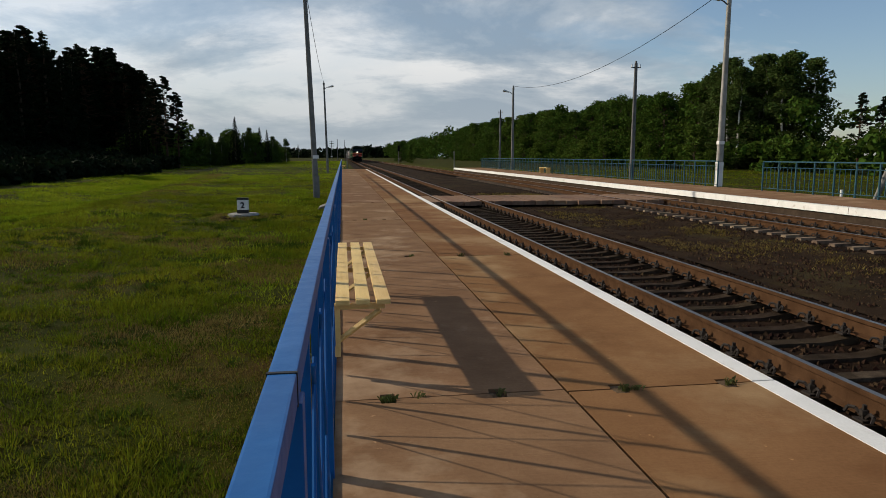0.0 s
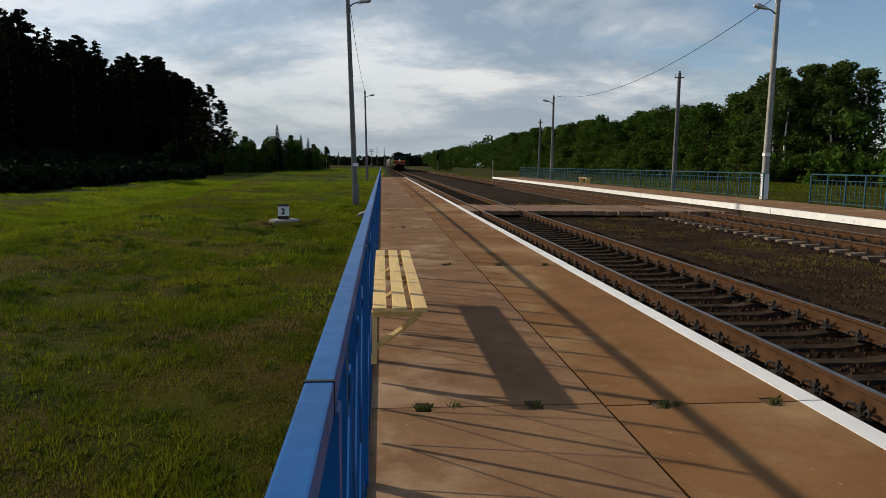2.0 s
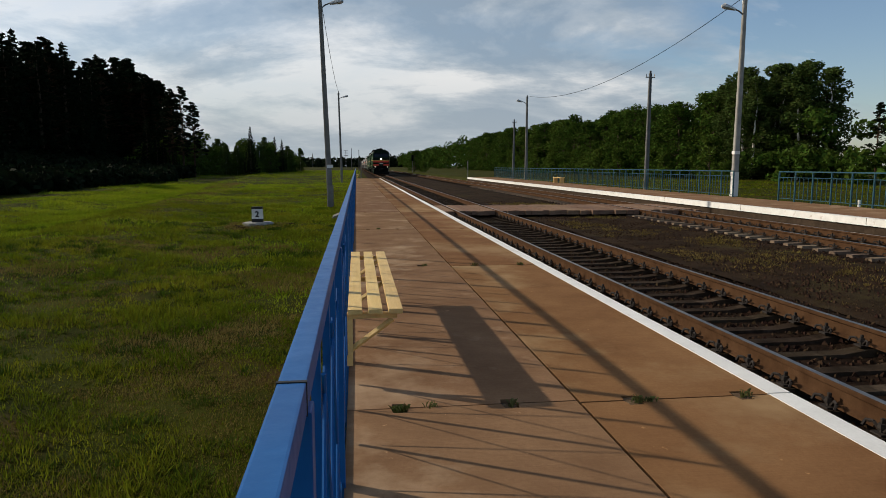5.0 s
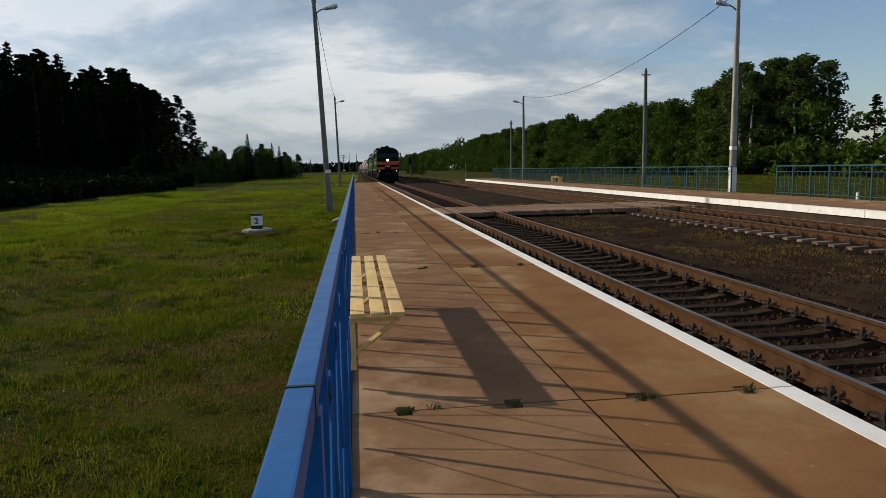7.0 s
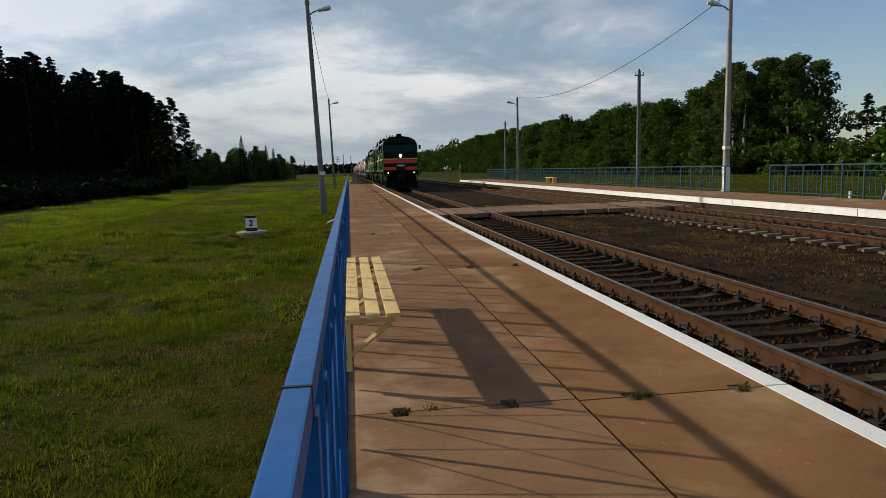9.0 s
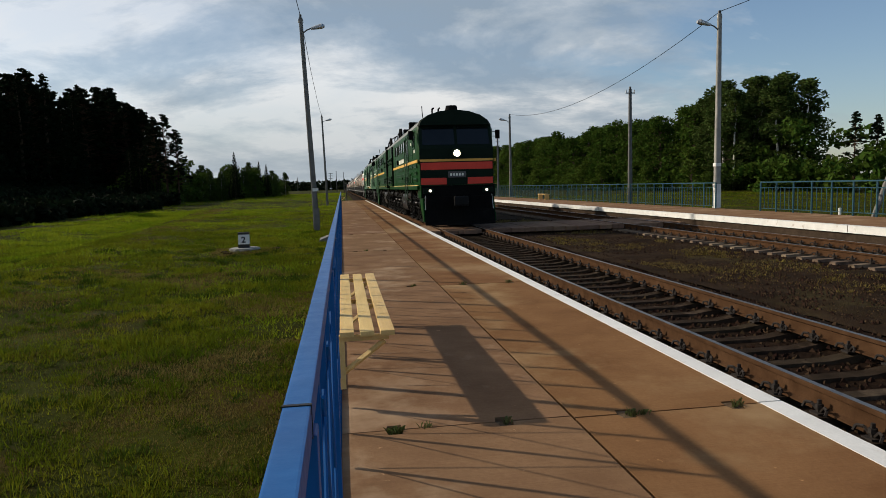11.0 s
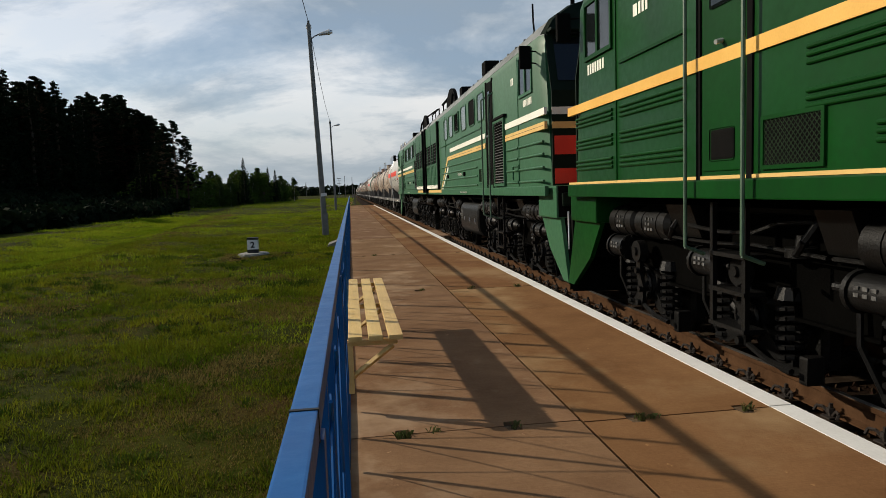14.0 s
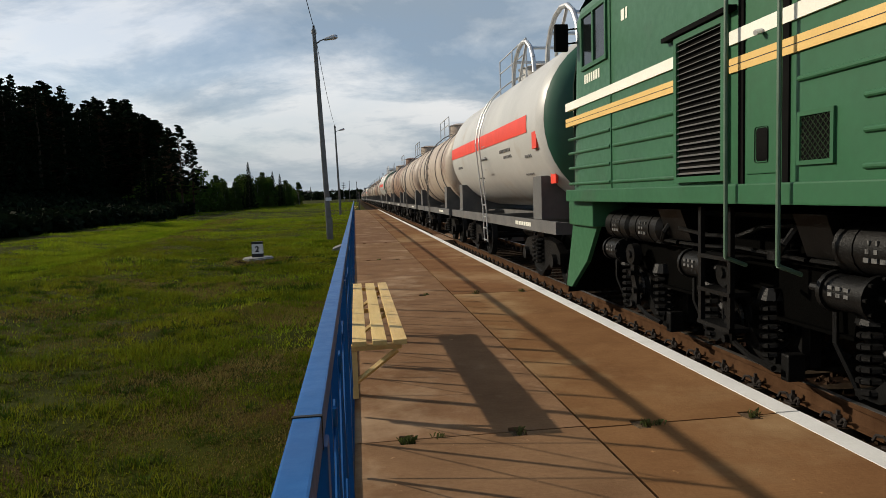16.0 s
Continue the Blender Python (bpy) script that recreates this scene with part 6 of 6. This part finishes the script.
    tube(bm, (0, 0, 0.0), (0, 0, 0.12), 0.52, 0.47, 14)
    part("plinth", bm, "concrete", p, "grey concrete plinth")
    bm = B()
    tube(bm, (0.02, 0, 0.085), (0.02, 0, 0.135), 0.50, 0.44, 11)
    part("plinth_top", bm, "concrete_pale", p, "pale worn top of the plinth")
    bm = B()
    for k in range(14):
        a = k * math.tau / 14
        r = 0.66 + 0.1 * math.sin(k * 2.3)
        box(bm, math.cos(a) * r * 1.25 + 0.02, math.cos(a) * r * 1.25 + 0.3, math.sin(a) * r - 0.1, math.sin(a) * r + 0.1, -0.1, 0.03 + 0.04 * math.sin(k * 1.7), 0.03)
    part("turf_rim", bm, "soil", p)


build_marker()


def loose_slab():
    bm = B()
    v = [bm.verts.new(p) for p in ((-0.95, 25.6, -0.5), (-0.2, 25.6, -0.5), (-0.2, 26.8, -0.5), (-0.95, 26.8, -0.5), (-0.9, 25.6, -0.42), (-0.2, 25.6, -0.16), (-0.2, 26.8, -0.16), (-0.9, 26.8, -0.42))]
    for f in ((0, 1, 5, 4), (1, 2, 6, 5), (2, 3, 7, 6), (3, 0, 4, 7), (4, 5, 6, 7)):
        bm.faces.new([v[i] for i in f])
    solid("concrete_ramp", bm, "concrete", "small tilted concrete slab leaning beside the platform", "slab")


loose_slab()


def stones():
    rng = random.Random(11)
    for x, y, r in ((-1.03, 3.02, 0.022), (-1.02, 2.55, 0.018), (-1.75, 2.4, 0.02), (-8.2, 14.5, 0.035), (-9.5, 11.0, 0.03)):
        bm = B()
        bmesh.ops.create_icosphere(bm, subdivisions=2, radius=r)
        for v in bm.verts:
            v.co *= rng.uniform(0.75, 1.2)
            v.co.z *= 0.7
        ob = solid("white_stone", bm, "white_paint", "small whitish stone lying in the grass", "stone", "white stones", smooth=True)
        ob.location = (x, y, ground_height(x, y) + r * 0.6)


stones()


# ---- trees ----
def leaves(centres, radii, count, size, rng, squash=0.8):
    """Leaf sprays scattered through ellipsoid clumps: vertices and faces."""
    c = np.asarray(centres)
    r = np.asarray(radii)
    pick = rng.choice(len(c), count, p=(r ** 2) / (r ** 2).sum())
    d = rng.normal(size=(count, 3))
    d /= np.linalg.norm(d, axis=1)[:, None]
    p = c[pick] + d * (r[pick] * rng.uniform(0.45, 1.08, count) ** 0.6)[:, None] * np.array([1, 1, squash])
    u = rng.normal(size=(count, 3))
    u /= np.linalg.norm(u, axis=1)[:, None]
    w = np.cross(u, rng.normal(size=(count, 3)))
    w /= np.linalg.norm(w, axis=1)[:, None]
    s = (size * rng.uniform(0.55, 1.35, count))[:, None]
    verts = np.stack([p - u * s * 0.5, p + w * s * 0.32, p + u * s * 0.5, p - w * s * 0.32], 1).reshape(-1, 3)
    return verts, np.arange(count * 4).reshape(-1, 4)


def trunk(bm, h, r, rng, bend=0.3, top=0.25):
    q = Vector((0, 0, -0.3))
    pts = [q]
    for k in range(1, 6):
        pts.append(Vector((rng.uniform(-bend, bend) * k / 5, rng.uniform(-bend, bend) * k / 5, h * k / 5)))
    for k in range(5):
        tube(bm, pts[k], pts[k + 1], r * (1 - (1 - top) * k / 5), r * (1 - (1 - top) * (k + 1) / 5), 7)
    return pts


def make_tree(kind, seed):
    rng, nr = random.Random(seed), np.random.default_rng(seed)
    label = {"broad": "leafy green deciduous tree at the wood's edge", "birch": "tall drooping birch tree with white trunk", "bright": "fresh yellow-green deciduous tree in full leaf",
             "pine": "tall dark pine with bare reddish trunk", "spruce": "dark pointed spruce tree", "bush": "rounded green bushy young tree"}[kind]
    tree = thing("tree", label, "tree", {"pine": "pines", "spruce": "spruces"}.get(kind, "deciduous trees"))
    bm = B()
    cs, rs = [], []
    bark, leaf, count, size = "bark", "leaf_mid", 3000, 0.42
    if kind in ("broad", "bright"):
        h = 15.0
        pts = trunk(bm, h * 0.85, 0.24, rng)
        for k in range(80):
            f = rng.uniform(0.07, 0.97)
            a = rng.uniform(0, 6.28)
            reach = 3.9 * math.sin(math.pi * min(1, 0.25 + f * 0.72)) * rng.uniform(0.45, 1.05)
            c = Vector((math.cos(a) * reach, math.sin(a) * reach, h * f * 0.97))
            tube(bm, (0, 0, max(1.5, c.z - 1.8)), c, 0.07, 0.02, 5)
            cs.append(c)
            rs.append(rng.uniform(0.55, 1.25))
        leaf = "leaf_bright" if kind == "bright" else "leaf_mid"
        count, size = 5200, 0.42
    elif kind == "birch":
        h, bark, leaf, count, size = 17.0, "birch_bark", "leaf_birch", 8500, 0.38
        limbs = B()
        trunk(bm, h * 0.95, 0.2, rng, 0.4, 0.15)
        for k in range(85):
            f = rng.uniform(0.07, 1.0)
            a = rng.uniform(0, 6.28)
            reach = 2.7 * math.sin(math.pi * min(1, 0.3 + f * 0.66)) * rng.uniform(0.4, 1.1)
            c = Vector((math.cos(a) * reach, math.sin(a) * reach, h * f - reach * 0.3))
            tube(limbs, (0, 0, min(h * 0.9, c.z + 0.8)), c, 0.04, 0.012, 5)
            cs.append(c)
            rs.append(rng.uniform(0.6, 1.2))
        part("branchwork", limbs, "bark", tree, "thin dark drooping branchwork")
    elif kind == "pine":
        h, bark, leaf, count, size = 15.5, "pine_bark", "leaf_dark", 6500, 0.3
        trunk(bm, h * 0.96, 0.22, rng, 0.3, 0.2)
        for k in range(130):
            f = rng.uniform(0.28, 1.0)
            a = rng.uniform(0, 6.28)
            reach = (3.4 * (1.02 - f) ** 0.8 + 0.15) * rng.uniform(0.4, 1.15)
            c = Vector((math.cos(a) * reach, math.sin(a) * reach, h * f + rng.uniform(-0.2, 0.5)))
            tube(bm, (0, 0, c.z - 0.5), c, 0.06, 0.02, 5)
            cs.append(c)
            rs.append(rng.uniform(0.16, 0.46))
    elif kind == "spruce":
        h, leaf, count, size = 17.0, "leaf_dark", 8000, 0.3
        trunk(bm, h, 0.22, rng, 0.1, 0.08)
        for k in range(110):
            f = (k + 0.5) / 110
            a = k * 2.4
            reach = (2.9 * (1 - f) ** 0.85 + 0.08) * rng.uniform(0.7, 1.1)
            for q in (0.45, 1.0):
                cs.append(Vector((math.cos(a) * reach * q, math.sin(a) * reach * q, h * (0.08 + 0.91 * f) - reach * q * 0.25)))
                rs.append(0.12 + 0.32 * (1 - f))
    else:
        h, leaf, count, size = 5.0, "leaf_bright", 2200, 0.3
        trunk(bm, h * 0.8, 0.08, rng, 0.2)
        for k in range(22):
            a = rng.uniform(0, 6.28)
            f = rng.uniform(0.08, 1.0)
            reach = 1.9 * math.sin(math.pi * min(1, 0.35 + f * 0.6)) * rng.uniform(0.3, 1)
            c = Vector((math.cos(a) * reach, math.sin(a) * reach, h * f))
            tube(bm, (0, 0, c.z * 0.5), c, 0.03, 0.012, 5)
            cs.append(c)
            rs.append(rng.uniform(0.5, 0.9))
    part("trunk", bm, bark, tree)
    v, f = leaves(cs, rs, count, size, nr, 0.5 if kind == "pine" else 0.85)
    crown = new("crown", raw("crown", v, f, leaf))
    crown.parent = tree
    return tree


PLANTS = {(k, s): make_tree(k, s) for k, s in (("broad", 1), ("broad", 2), ("broad", 3), ("bright", 4), ("birch", 5), ("birch", 6), ("pine", 7), ("pine", 8), ("spruce", 9), ("spruce", 10), ("bush", 11), ("bush", 12))}
PLACED = set()


def plant(kind, x, y, height, rng, width=1.0):
    keys = [k for k in PLANTS if k[0] == kind]
    key = rng.choice(keys)
    base = {"broad": 15.0, "bright": 15.0, "birch": 17.0, "pine": 15.5, "spruce": 17.0, "bush": 5.0}[kind]
    src = PLANTS[key]
    k = height / base
    ob = src if key not in PLACED else copy_thing(src, pose(0, 0, 0))
    PLACED.add(key)
    ob.location, ob.rotation_euler, ob.scale = (x, y, ground_height(x, y)), (0, 0, rng.uniform(0, 6.28)), (k * width, k * width, k)


def plant_all():
    rng = random.Random(21)
    # dark wood beyond the meadow
    for row, x in enumerate((-67, -75, -84)):
        y = 18.0 + row * 3
        while y < 230:
            kind = rng.choice(["pine", "spruce", "spruce"])
            plant(kind, x + rng.uniform(-2.3, 2.3), y, rng.uniform(24.6, 30.0) + (1.5 if row else -0.8) + max(0, y - 123) * 0.03, rng, rng.uniform(1.2, 1.6))
            y += rng.uniform(3.6, 5.4)
    for x, y, h in ((-61.5, 200, 28.0), (-58.0, 201, 26.5), (-56.0, 206, 25.5), (-53.5, 199, 23.5), (-52.0, 204, 20.0), (-60.0, 209, 27.0), (-57.0, 195, 24.0), (-54.0, 194, 19.0)):
        plant("pine", x, y, h, rng, 1.45)
    for x, y, h in ((-36.0, 124.0, 10.0), (-34.0, 122.5, 8.0), (-32.5, 121.0, 6.0), (-30.5, 120.5, 5.0)):
        plant("spruce", x, y, h, rng, 1.5)
    for x, y, h in ((-31.5, 123.0, 14.6), (-29.3, 121.0, 15.0), (-32.8, 126.0, 14.0), (-27.8, 122.5, 12.5)):
        plant("pine", x, y, h, rng)
    # younger trees down the line
    y = 128.0
    while y < 235:
        f = (y - 128) / 107
        plant(rng.choice(["bush", "bush", "birch"]), -34 + 14 * f + rng.uniform(-2, 2), y, rng.uniform(5.5, 8.2), rng, 1.2)
        plant("bush", -37 + 14 * f + rng.uniform(-2, 2), y + 2, rng.uniform(4.5, 7.5), rng, 1.3)
        y += 3.6
    plant("spruce", -23.6, 158.0, 10.8, rng, 1.0)
    for x, y, h in ((-25.5, 196.0, 9.5), (-23.2, 200.0, 10.3), (-21.5, 203.0, 9.6), (-24.0, 160.0, 7.5)):
        plant(rng.choice(["spruce", "birch"]), x, y, h, rng, 1.0)
    # wood along the far side
    for row, x in enumerate((57, 62)):
        y = 85.0
        while y < 330:
            near = y < 101
            kind = "birch" if near else rng.choice(["broad", "broad", "bright", "broad"])
            h = rng.uniform(13.4, 16.0) if near else rng.uniform(11.8, 14.6) + (y - 90) * 0.010
            plant(kind, x + rng.uniform(-2.2, 2.2), y, h + row * 0.6, rng, 1.35 if near else 1.2)
            y += rng.uniform(2.6, 3.8) if near else rng.uniform(3.4, 5.4) if row == 0 else rng.uniform(4.5, 6.5)
    for x, y, h in ((52, 95, 6.0), (53, 118, 5.0), (51, 108, 4.0), (52, 140, 6.5), (53, 160, 5.5), (50.5, 88, 3.0), (51, 128, 5.2), (53, 150, 6.0), (52, 175, 6.5), (53, 195, 7)):
        plant("bush", x, y, h, rng, 1.2)
    for x, y, h in ((59.5, 71.5, 9.0), (61.5, 70.5, 8.5)):
        plant("pine", x, y, h, rng)
    for x, y, h in ((58, 64, 5.6), (60, 61, 6.2), (57, 58, 6.0), (59, 55, 6.5), (62, 66, 6.2), (60, 51, 7.0), (57, 47, 7)):
        plant("broad", x, y, h, rng, 1.3)
    plant("broad", 17.5, 205.0, 6.5, rng, 1.2)
    plant("bush", 20.5, 208.0, 3.5, rng, 1.2)


plant_all()


def undergrowth():
    """Thick bushes that close the two wood edges; the low dark front lines stand in for shaded ground."""
    for name, seed, lines, mat_name, label in (
            # lines at x -25 to -36 are added to blacken the ground in the wood's shade
            ("wood_undergrowth", 41, ((-25, 10, 92, 0.7), (-28.5, 10, 118, 1.1), (-36, 10, 150, 2.2), (-61, 10, 240, 4.0), (-65, 10, 240, 7.2), (-69, 10, 240, 13.0), (-73, 10, 240, 19.0), (-81, 10, 240, 21.0)), "leaf_dark", "near-black undergrowth standing in for the wood's shade"),
            ("edge_undergrowth", 42, ((54, 74, 330, 3.6), (57, 76, 330, 8.5), (61, 44, 330, 7.0), (55, 44, 76, 3.2)), "leaf_mid", "green bushes under the trees of the far wood")):
        nr = np.random.default_rng(seed)
        cs, rs = [], []
        for x, y0, y1, tall in lines:
            for y in np.arange(y0, y1, tall * 0.16):
                z = tall * nr.random() ** 0.8
                cs.append((x + nr.uniform(-1.6, 1.6), y, z - 0.3))
                rs.append(nr.uniform(0.5, 1.1) + tall * 0.05)
        v, f = leaves(cs, rs, 110000 if seed == 41 else 62000, 0.68, nr, 0.85)
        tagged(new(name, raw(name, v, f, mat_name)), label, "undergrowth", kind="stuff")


undergrowth()


def far_woods():
    """Distant woods: clumps of foliage along the horizon and on down the far side."""
    nr = np.random.default_rng(31)
    cs, rs = [], []
    for _ in range(420):
        y = nr.uniform(330, 900)
        cs.append((58 + nr.uniform(-3, 14), y, nr.uniform(2, 15)))
        rs.append(nr.uniform(2.0, 3.6))
    v, f = leaves(cs, rs, 26000, 1.5, nr, 1.0)
    ob = new("far_wood", raw("far_wood", v, f, "leaf_mid"))
    tagged(ob, "long green wood running far down the line", "wood", kind="stuff")
    cs, rs = [], []
    for _ in range(1100):
        x = nr.uniform(-620, 120)
        cs.append((x, 1000 + nr.uniform(-60, 60) - abs(x) * 0.2, nr.uniform(0, 11 + 3 * math.sin(x * 0.03))))
        rs.append(nr.uniform(4, 8))
    v, f = leaves(cs, rs, 30000, 5.0, nr, 0.7)
    ob = new("horizon_wood", raw("horizon_wood", v, f, "leaf_dark"))
    tagged(ob, "hazy dark wood along the horizon", "wood", kind="stuff")
    cs, rs = [], []
    for _ in range(260):
        y = nr.uniform(230, 480)
        cs.append((-20 - (y - 230) * 0.12 + nr.uniform(-14, 2), y, nr.uniform(0, 4.5)))
        rs.append(nr.uniform(1.2, 2.4))
    v, f = leaves(cs, rs, 14000, 0.9, nr, 0.8)
    ob = new("far_scrub", raw("far_scrub", v, f, "leaf_mid"))
    tagged(ob, "low green scrub on the meadow's far edge", "scrub", kind="stuff")


far_woods()


def far_mast(x, y, h, name, label, cat):
    p = thing(name, label, cat, "far masts", at=(x, y, -0.5))
    bm = B()
    tube(bm, (0, 0, 0), (0, 0, h), 0.5 * h / 40 + 0.1, 0.15 * h / 40 + 0.06, 6)
    part("mast", bm, "concrete" if cat == "wind turbine" else "frame_grey", p)
    if cat == "wind turbine":
        for a in (90, 210, 330):
            bm = B()
            tube(bm, (0, -1, h), (math.cos(radians(a)) * h * 0.45, -1, h + math.sin(radians(a)) * h * 0.45), 0.8, 0.25, 5)
            part("blade", bm, "concrete", p)
    else:
        bm = B()
        for z in ((0.72, 0.85, 0.97) if h > 10 else (0.97,)):
            box(bm, -h * (0.11 if h > 10 else 0.02), h * (0.11 if h > 10 else 0.02), -0.1, 0.1, h * z - 0.12, h * z + 0.12)
        part("cross_arm", bm, "frame_grey", p)


for x, y, h in ((-78, 900, 13), (-55, 880, 12)):
    far_mast(x, y, h, "wind_turbine", "tiny distant white wind turbine on the horizon", "wind turbine")
for x, y, h in ((-6.0, 400, 11), (-2.0, 300, 9.5), (1.0, 260, 8)):
    far_mast(x, y, h, "signal_mast", "thin distant grey line-side mast", "mast")


def line_signal():
    p = thing("signal_post", "distant dark railway signal beside the track", "signal", at=(15.6, 190.0, -0.5))
    bm = B()
    tube(bm, (0, 0, 0), (0, 0, 4.6), 0.08, 0.07, 8)
    part("mast", bm, "frame_grey", p)
    bm = B()
    box(bm, -0.3, 0.3, -0.15, 0.15, 3.4, 5.0, 0.05)
    part("signal_head", bm, "black", p)


line_signal()
for x, y in ((0.55, 81.5), (13.6, 82.6)):
    bm = B()
    box(bm, -0.06, 0.06, -0.06, 0.06, -0.5, 2.1, 0.01)
    ob = solid("end_post", bm, "concrete", "short grey post at the platform end", "post", "platform end posts")
    ob.location = (x, y, 0)


def white_peg():
    bm = B()
    tube(bm, (0, 0, 0), (0, 0, 0.55), 0.055, 0.055, 10)
    ob = solid("white_peg", bm, "white_paint", "small white post in the grass behind the fence", "post", smooth=True)
    ob.location = (20.6, 25.5, -0.45)


white_peg()


# ---- grass ----
def blades(name, n, area, dens, tall, material, seed, label, patch, keep, tuft=1, spread=0.05, slant=0.0):
    """Grass blades in tufts, thicker near the platform, in patches."""
    rng = np.random.default_rng(seed)
    (x0, x1), (y0, y1) = area
    x = x0 + (x1 - x0) * rng.random(n) ** dens[0]
    y = y0 + (y1 - y0) * rng.random(n) ** dens[1]
    x = x + slant * y
    verts, faces = [], []
    for cx, cy, q in zip(x, y, rng.random(n)):
        v = noise.noise(Vector((cx * patch, cy * patch, seed))) + 0.6 * noise.noise(Vector((cx * patch * 3.1, cy * patch * 3.1, seed)))
        if v * keep[0] + keep[1] < q * 0.8 - 0.1:
            continue
        z = ground_height(cx, cy) if (cx < -0.3 or cx > 16.9) else -0.44
        far = 1 + max(0.0, cy - 5) * 0.06
        size = tall * (0.5 + 0.8 * q) * (0.6 + 0.9 * max(v, 0)) * (1 + 0.3 * (far - 1))
        for a, w, g, d in zip(rng.uniform(0, 6.28, tuft), rng.random(tuft), rng.random(tuft), rng.random(tuft)):
            c, s = math.cos(a), math.sin(a)
            px, py = cx + c * d * spread * far, cy + s * d * spread * far
            h = size * (0.5 + 0.8 * g)
            t = 0.0052 * far * (0.6 + w)
            lean = h * (0.15 + 0.8 * w)
            k = len(verts)
            verts += [(px - s * t, py + c * t, z - 0.01), (px + s * t, py - c * t, z - 0.01), (px + c * lean, py + s * lean, z + h * (1 - 0.4 * w))]
            faces.append((k, k + 1, k + 2))
    tagged(new(name, raw(name, verts, faces, material)), label, "grass", kind="stuff")


blades("meadow_grass", 42000, ((-0.2, -16.0), (0.6, 34.0)), (1.5, 1.7), 0.11, "grass", 3, "uneven tufts of green meadow grass", 0.6, (1.5, 0.38), 13, 0.10)
blades("short_grass", 230000, ((-0.2, -20.0), (0.6, 60.0)), (1.25, 1.5), 0.055, "grass", 4, "short mown green grass", 0.5, (0.6, 0.5), 1)
blades("dry_meadow_grass", 40000, ((-0.2, -9.0), (0.6, 20.0)), (1.4, 1.6), 0.05, "dry_grass", 5, "dry straw-coloured grass among the green", 0.45, (1.6, 0.25), 6, 0.09)
blades("mown_strip", 11000, ((-4.6, -6.6), (6.0, 75.0)), (1.0, 1.1), 0.05, "dry_grass", 6, "paler strip of mown dry grass", 0.3, (0.7, 0.5), 4, 0.1, -0.105)
blades("lush_grass", 26000, ((-7.4, -12.5), (4.0, 80.0)), (1.0, 1.25), 0.13, "lush", 17, "lush bright green grass in the shallow ditch", 0.25, (0.9, 0.5), 4, 0.1, -0.105)
blades("track_grass", 5200, ((6.7, 10.0), (3.0, 34.0)), (1.0, 1.3), 0.075, "dry_grass", 8, "sparse dry weeds between the tracks", 0.5, (1.6, 0.1), 7, 0.07)
blades("far_meadow_grass", 16000, ((17.2, 50.0), (8.0, 90.0)), (1.0, 1.2), 0.13, "grass", 9, "green meadow grass behind the far platform", 0.3, (0.8, 0.6), 3, 0.1)
blades("rough_grass", 46000, ((-0.3, -22.0), (9.0, 75.0)), (1.0, 1.3), 0.10, "lush", 14, "longer green grass of the outer meadow", 0.2, (1.2, 0.35), 3, 0.1)
blades("distant_grass", 42000, ((-0.6, -60.0), (66.0, 280.0)), (1.2, 1.3), 0.06, "lush", 18, "distant bright meadow grass", 0.08, (0.7, 0.7), 2, 0.2)
blades("dead_grass", 12000, ((-0.22, -2.6), (0.7, 8.0)), (1.2, 1.3), 0.032, "dry_grass", 19, "brown dead grass trodden beside the platform", 0.9, (1.3, 0.25), 6, 0.05)
blades("mound_grass", 420, ((-4.1, -2.2), (21.3, 22.9)), (1.0, 1.0), 0.11, "dry_grass", 20, "rough dry grass round the chainage post", 0.9, (0.6, 0.7), 9, 0.05)
blades("meadow_weeds", 1500, ((-0.3, -12.0), (1.0, 24.0)), (1.3, 1.4), 0.10, "weed_dark", 12, "dark green weed clumps in the meadow", 0.4, (1.0, 0.5), 70, 0.13)


# ---- movement ----
def nose_at(t):
    """Where the leading nose is along the track."""
    return 5.0 - 16.4 * (t - 12.3) if t < 12.3 else 5.0 - 16.1 * (t - 12.3)


def motions():
    times = [0, 2, 4, 6, 8, 10, 11, 12, 12.3, 12.6, 13, 14, 15, 16]
    for ob, back, turn in TRAIN:
        walk(ob, [(t, pose(AXIS_NEAR, nose_at(t) + back, RAIL_TOP, 0, 0, turn)) for t in times])
    # the wheels of the locomotives and of the first wagons roll at the train's pace
    for ob, back, turn in TRAIN[:6]:
        for wheel in [c for c in ob.children if c.name.startswith("wheelset")]:
            x, y, z = wheel.location
            way = 1 if turn else -1
            walk(wheel, [(k / FPS, pose(x, y, z, way * math.degrees((206.7 - nose_at(k / FPS)) / 0.525) % 360)) for k in range(481)])


motions()
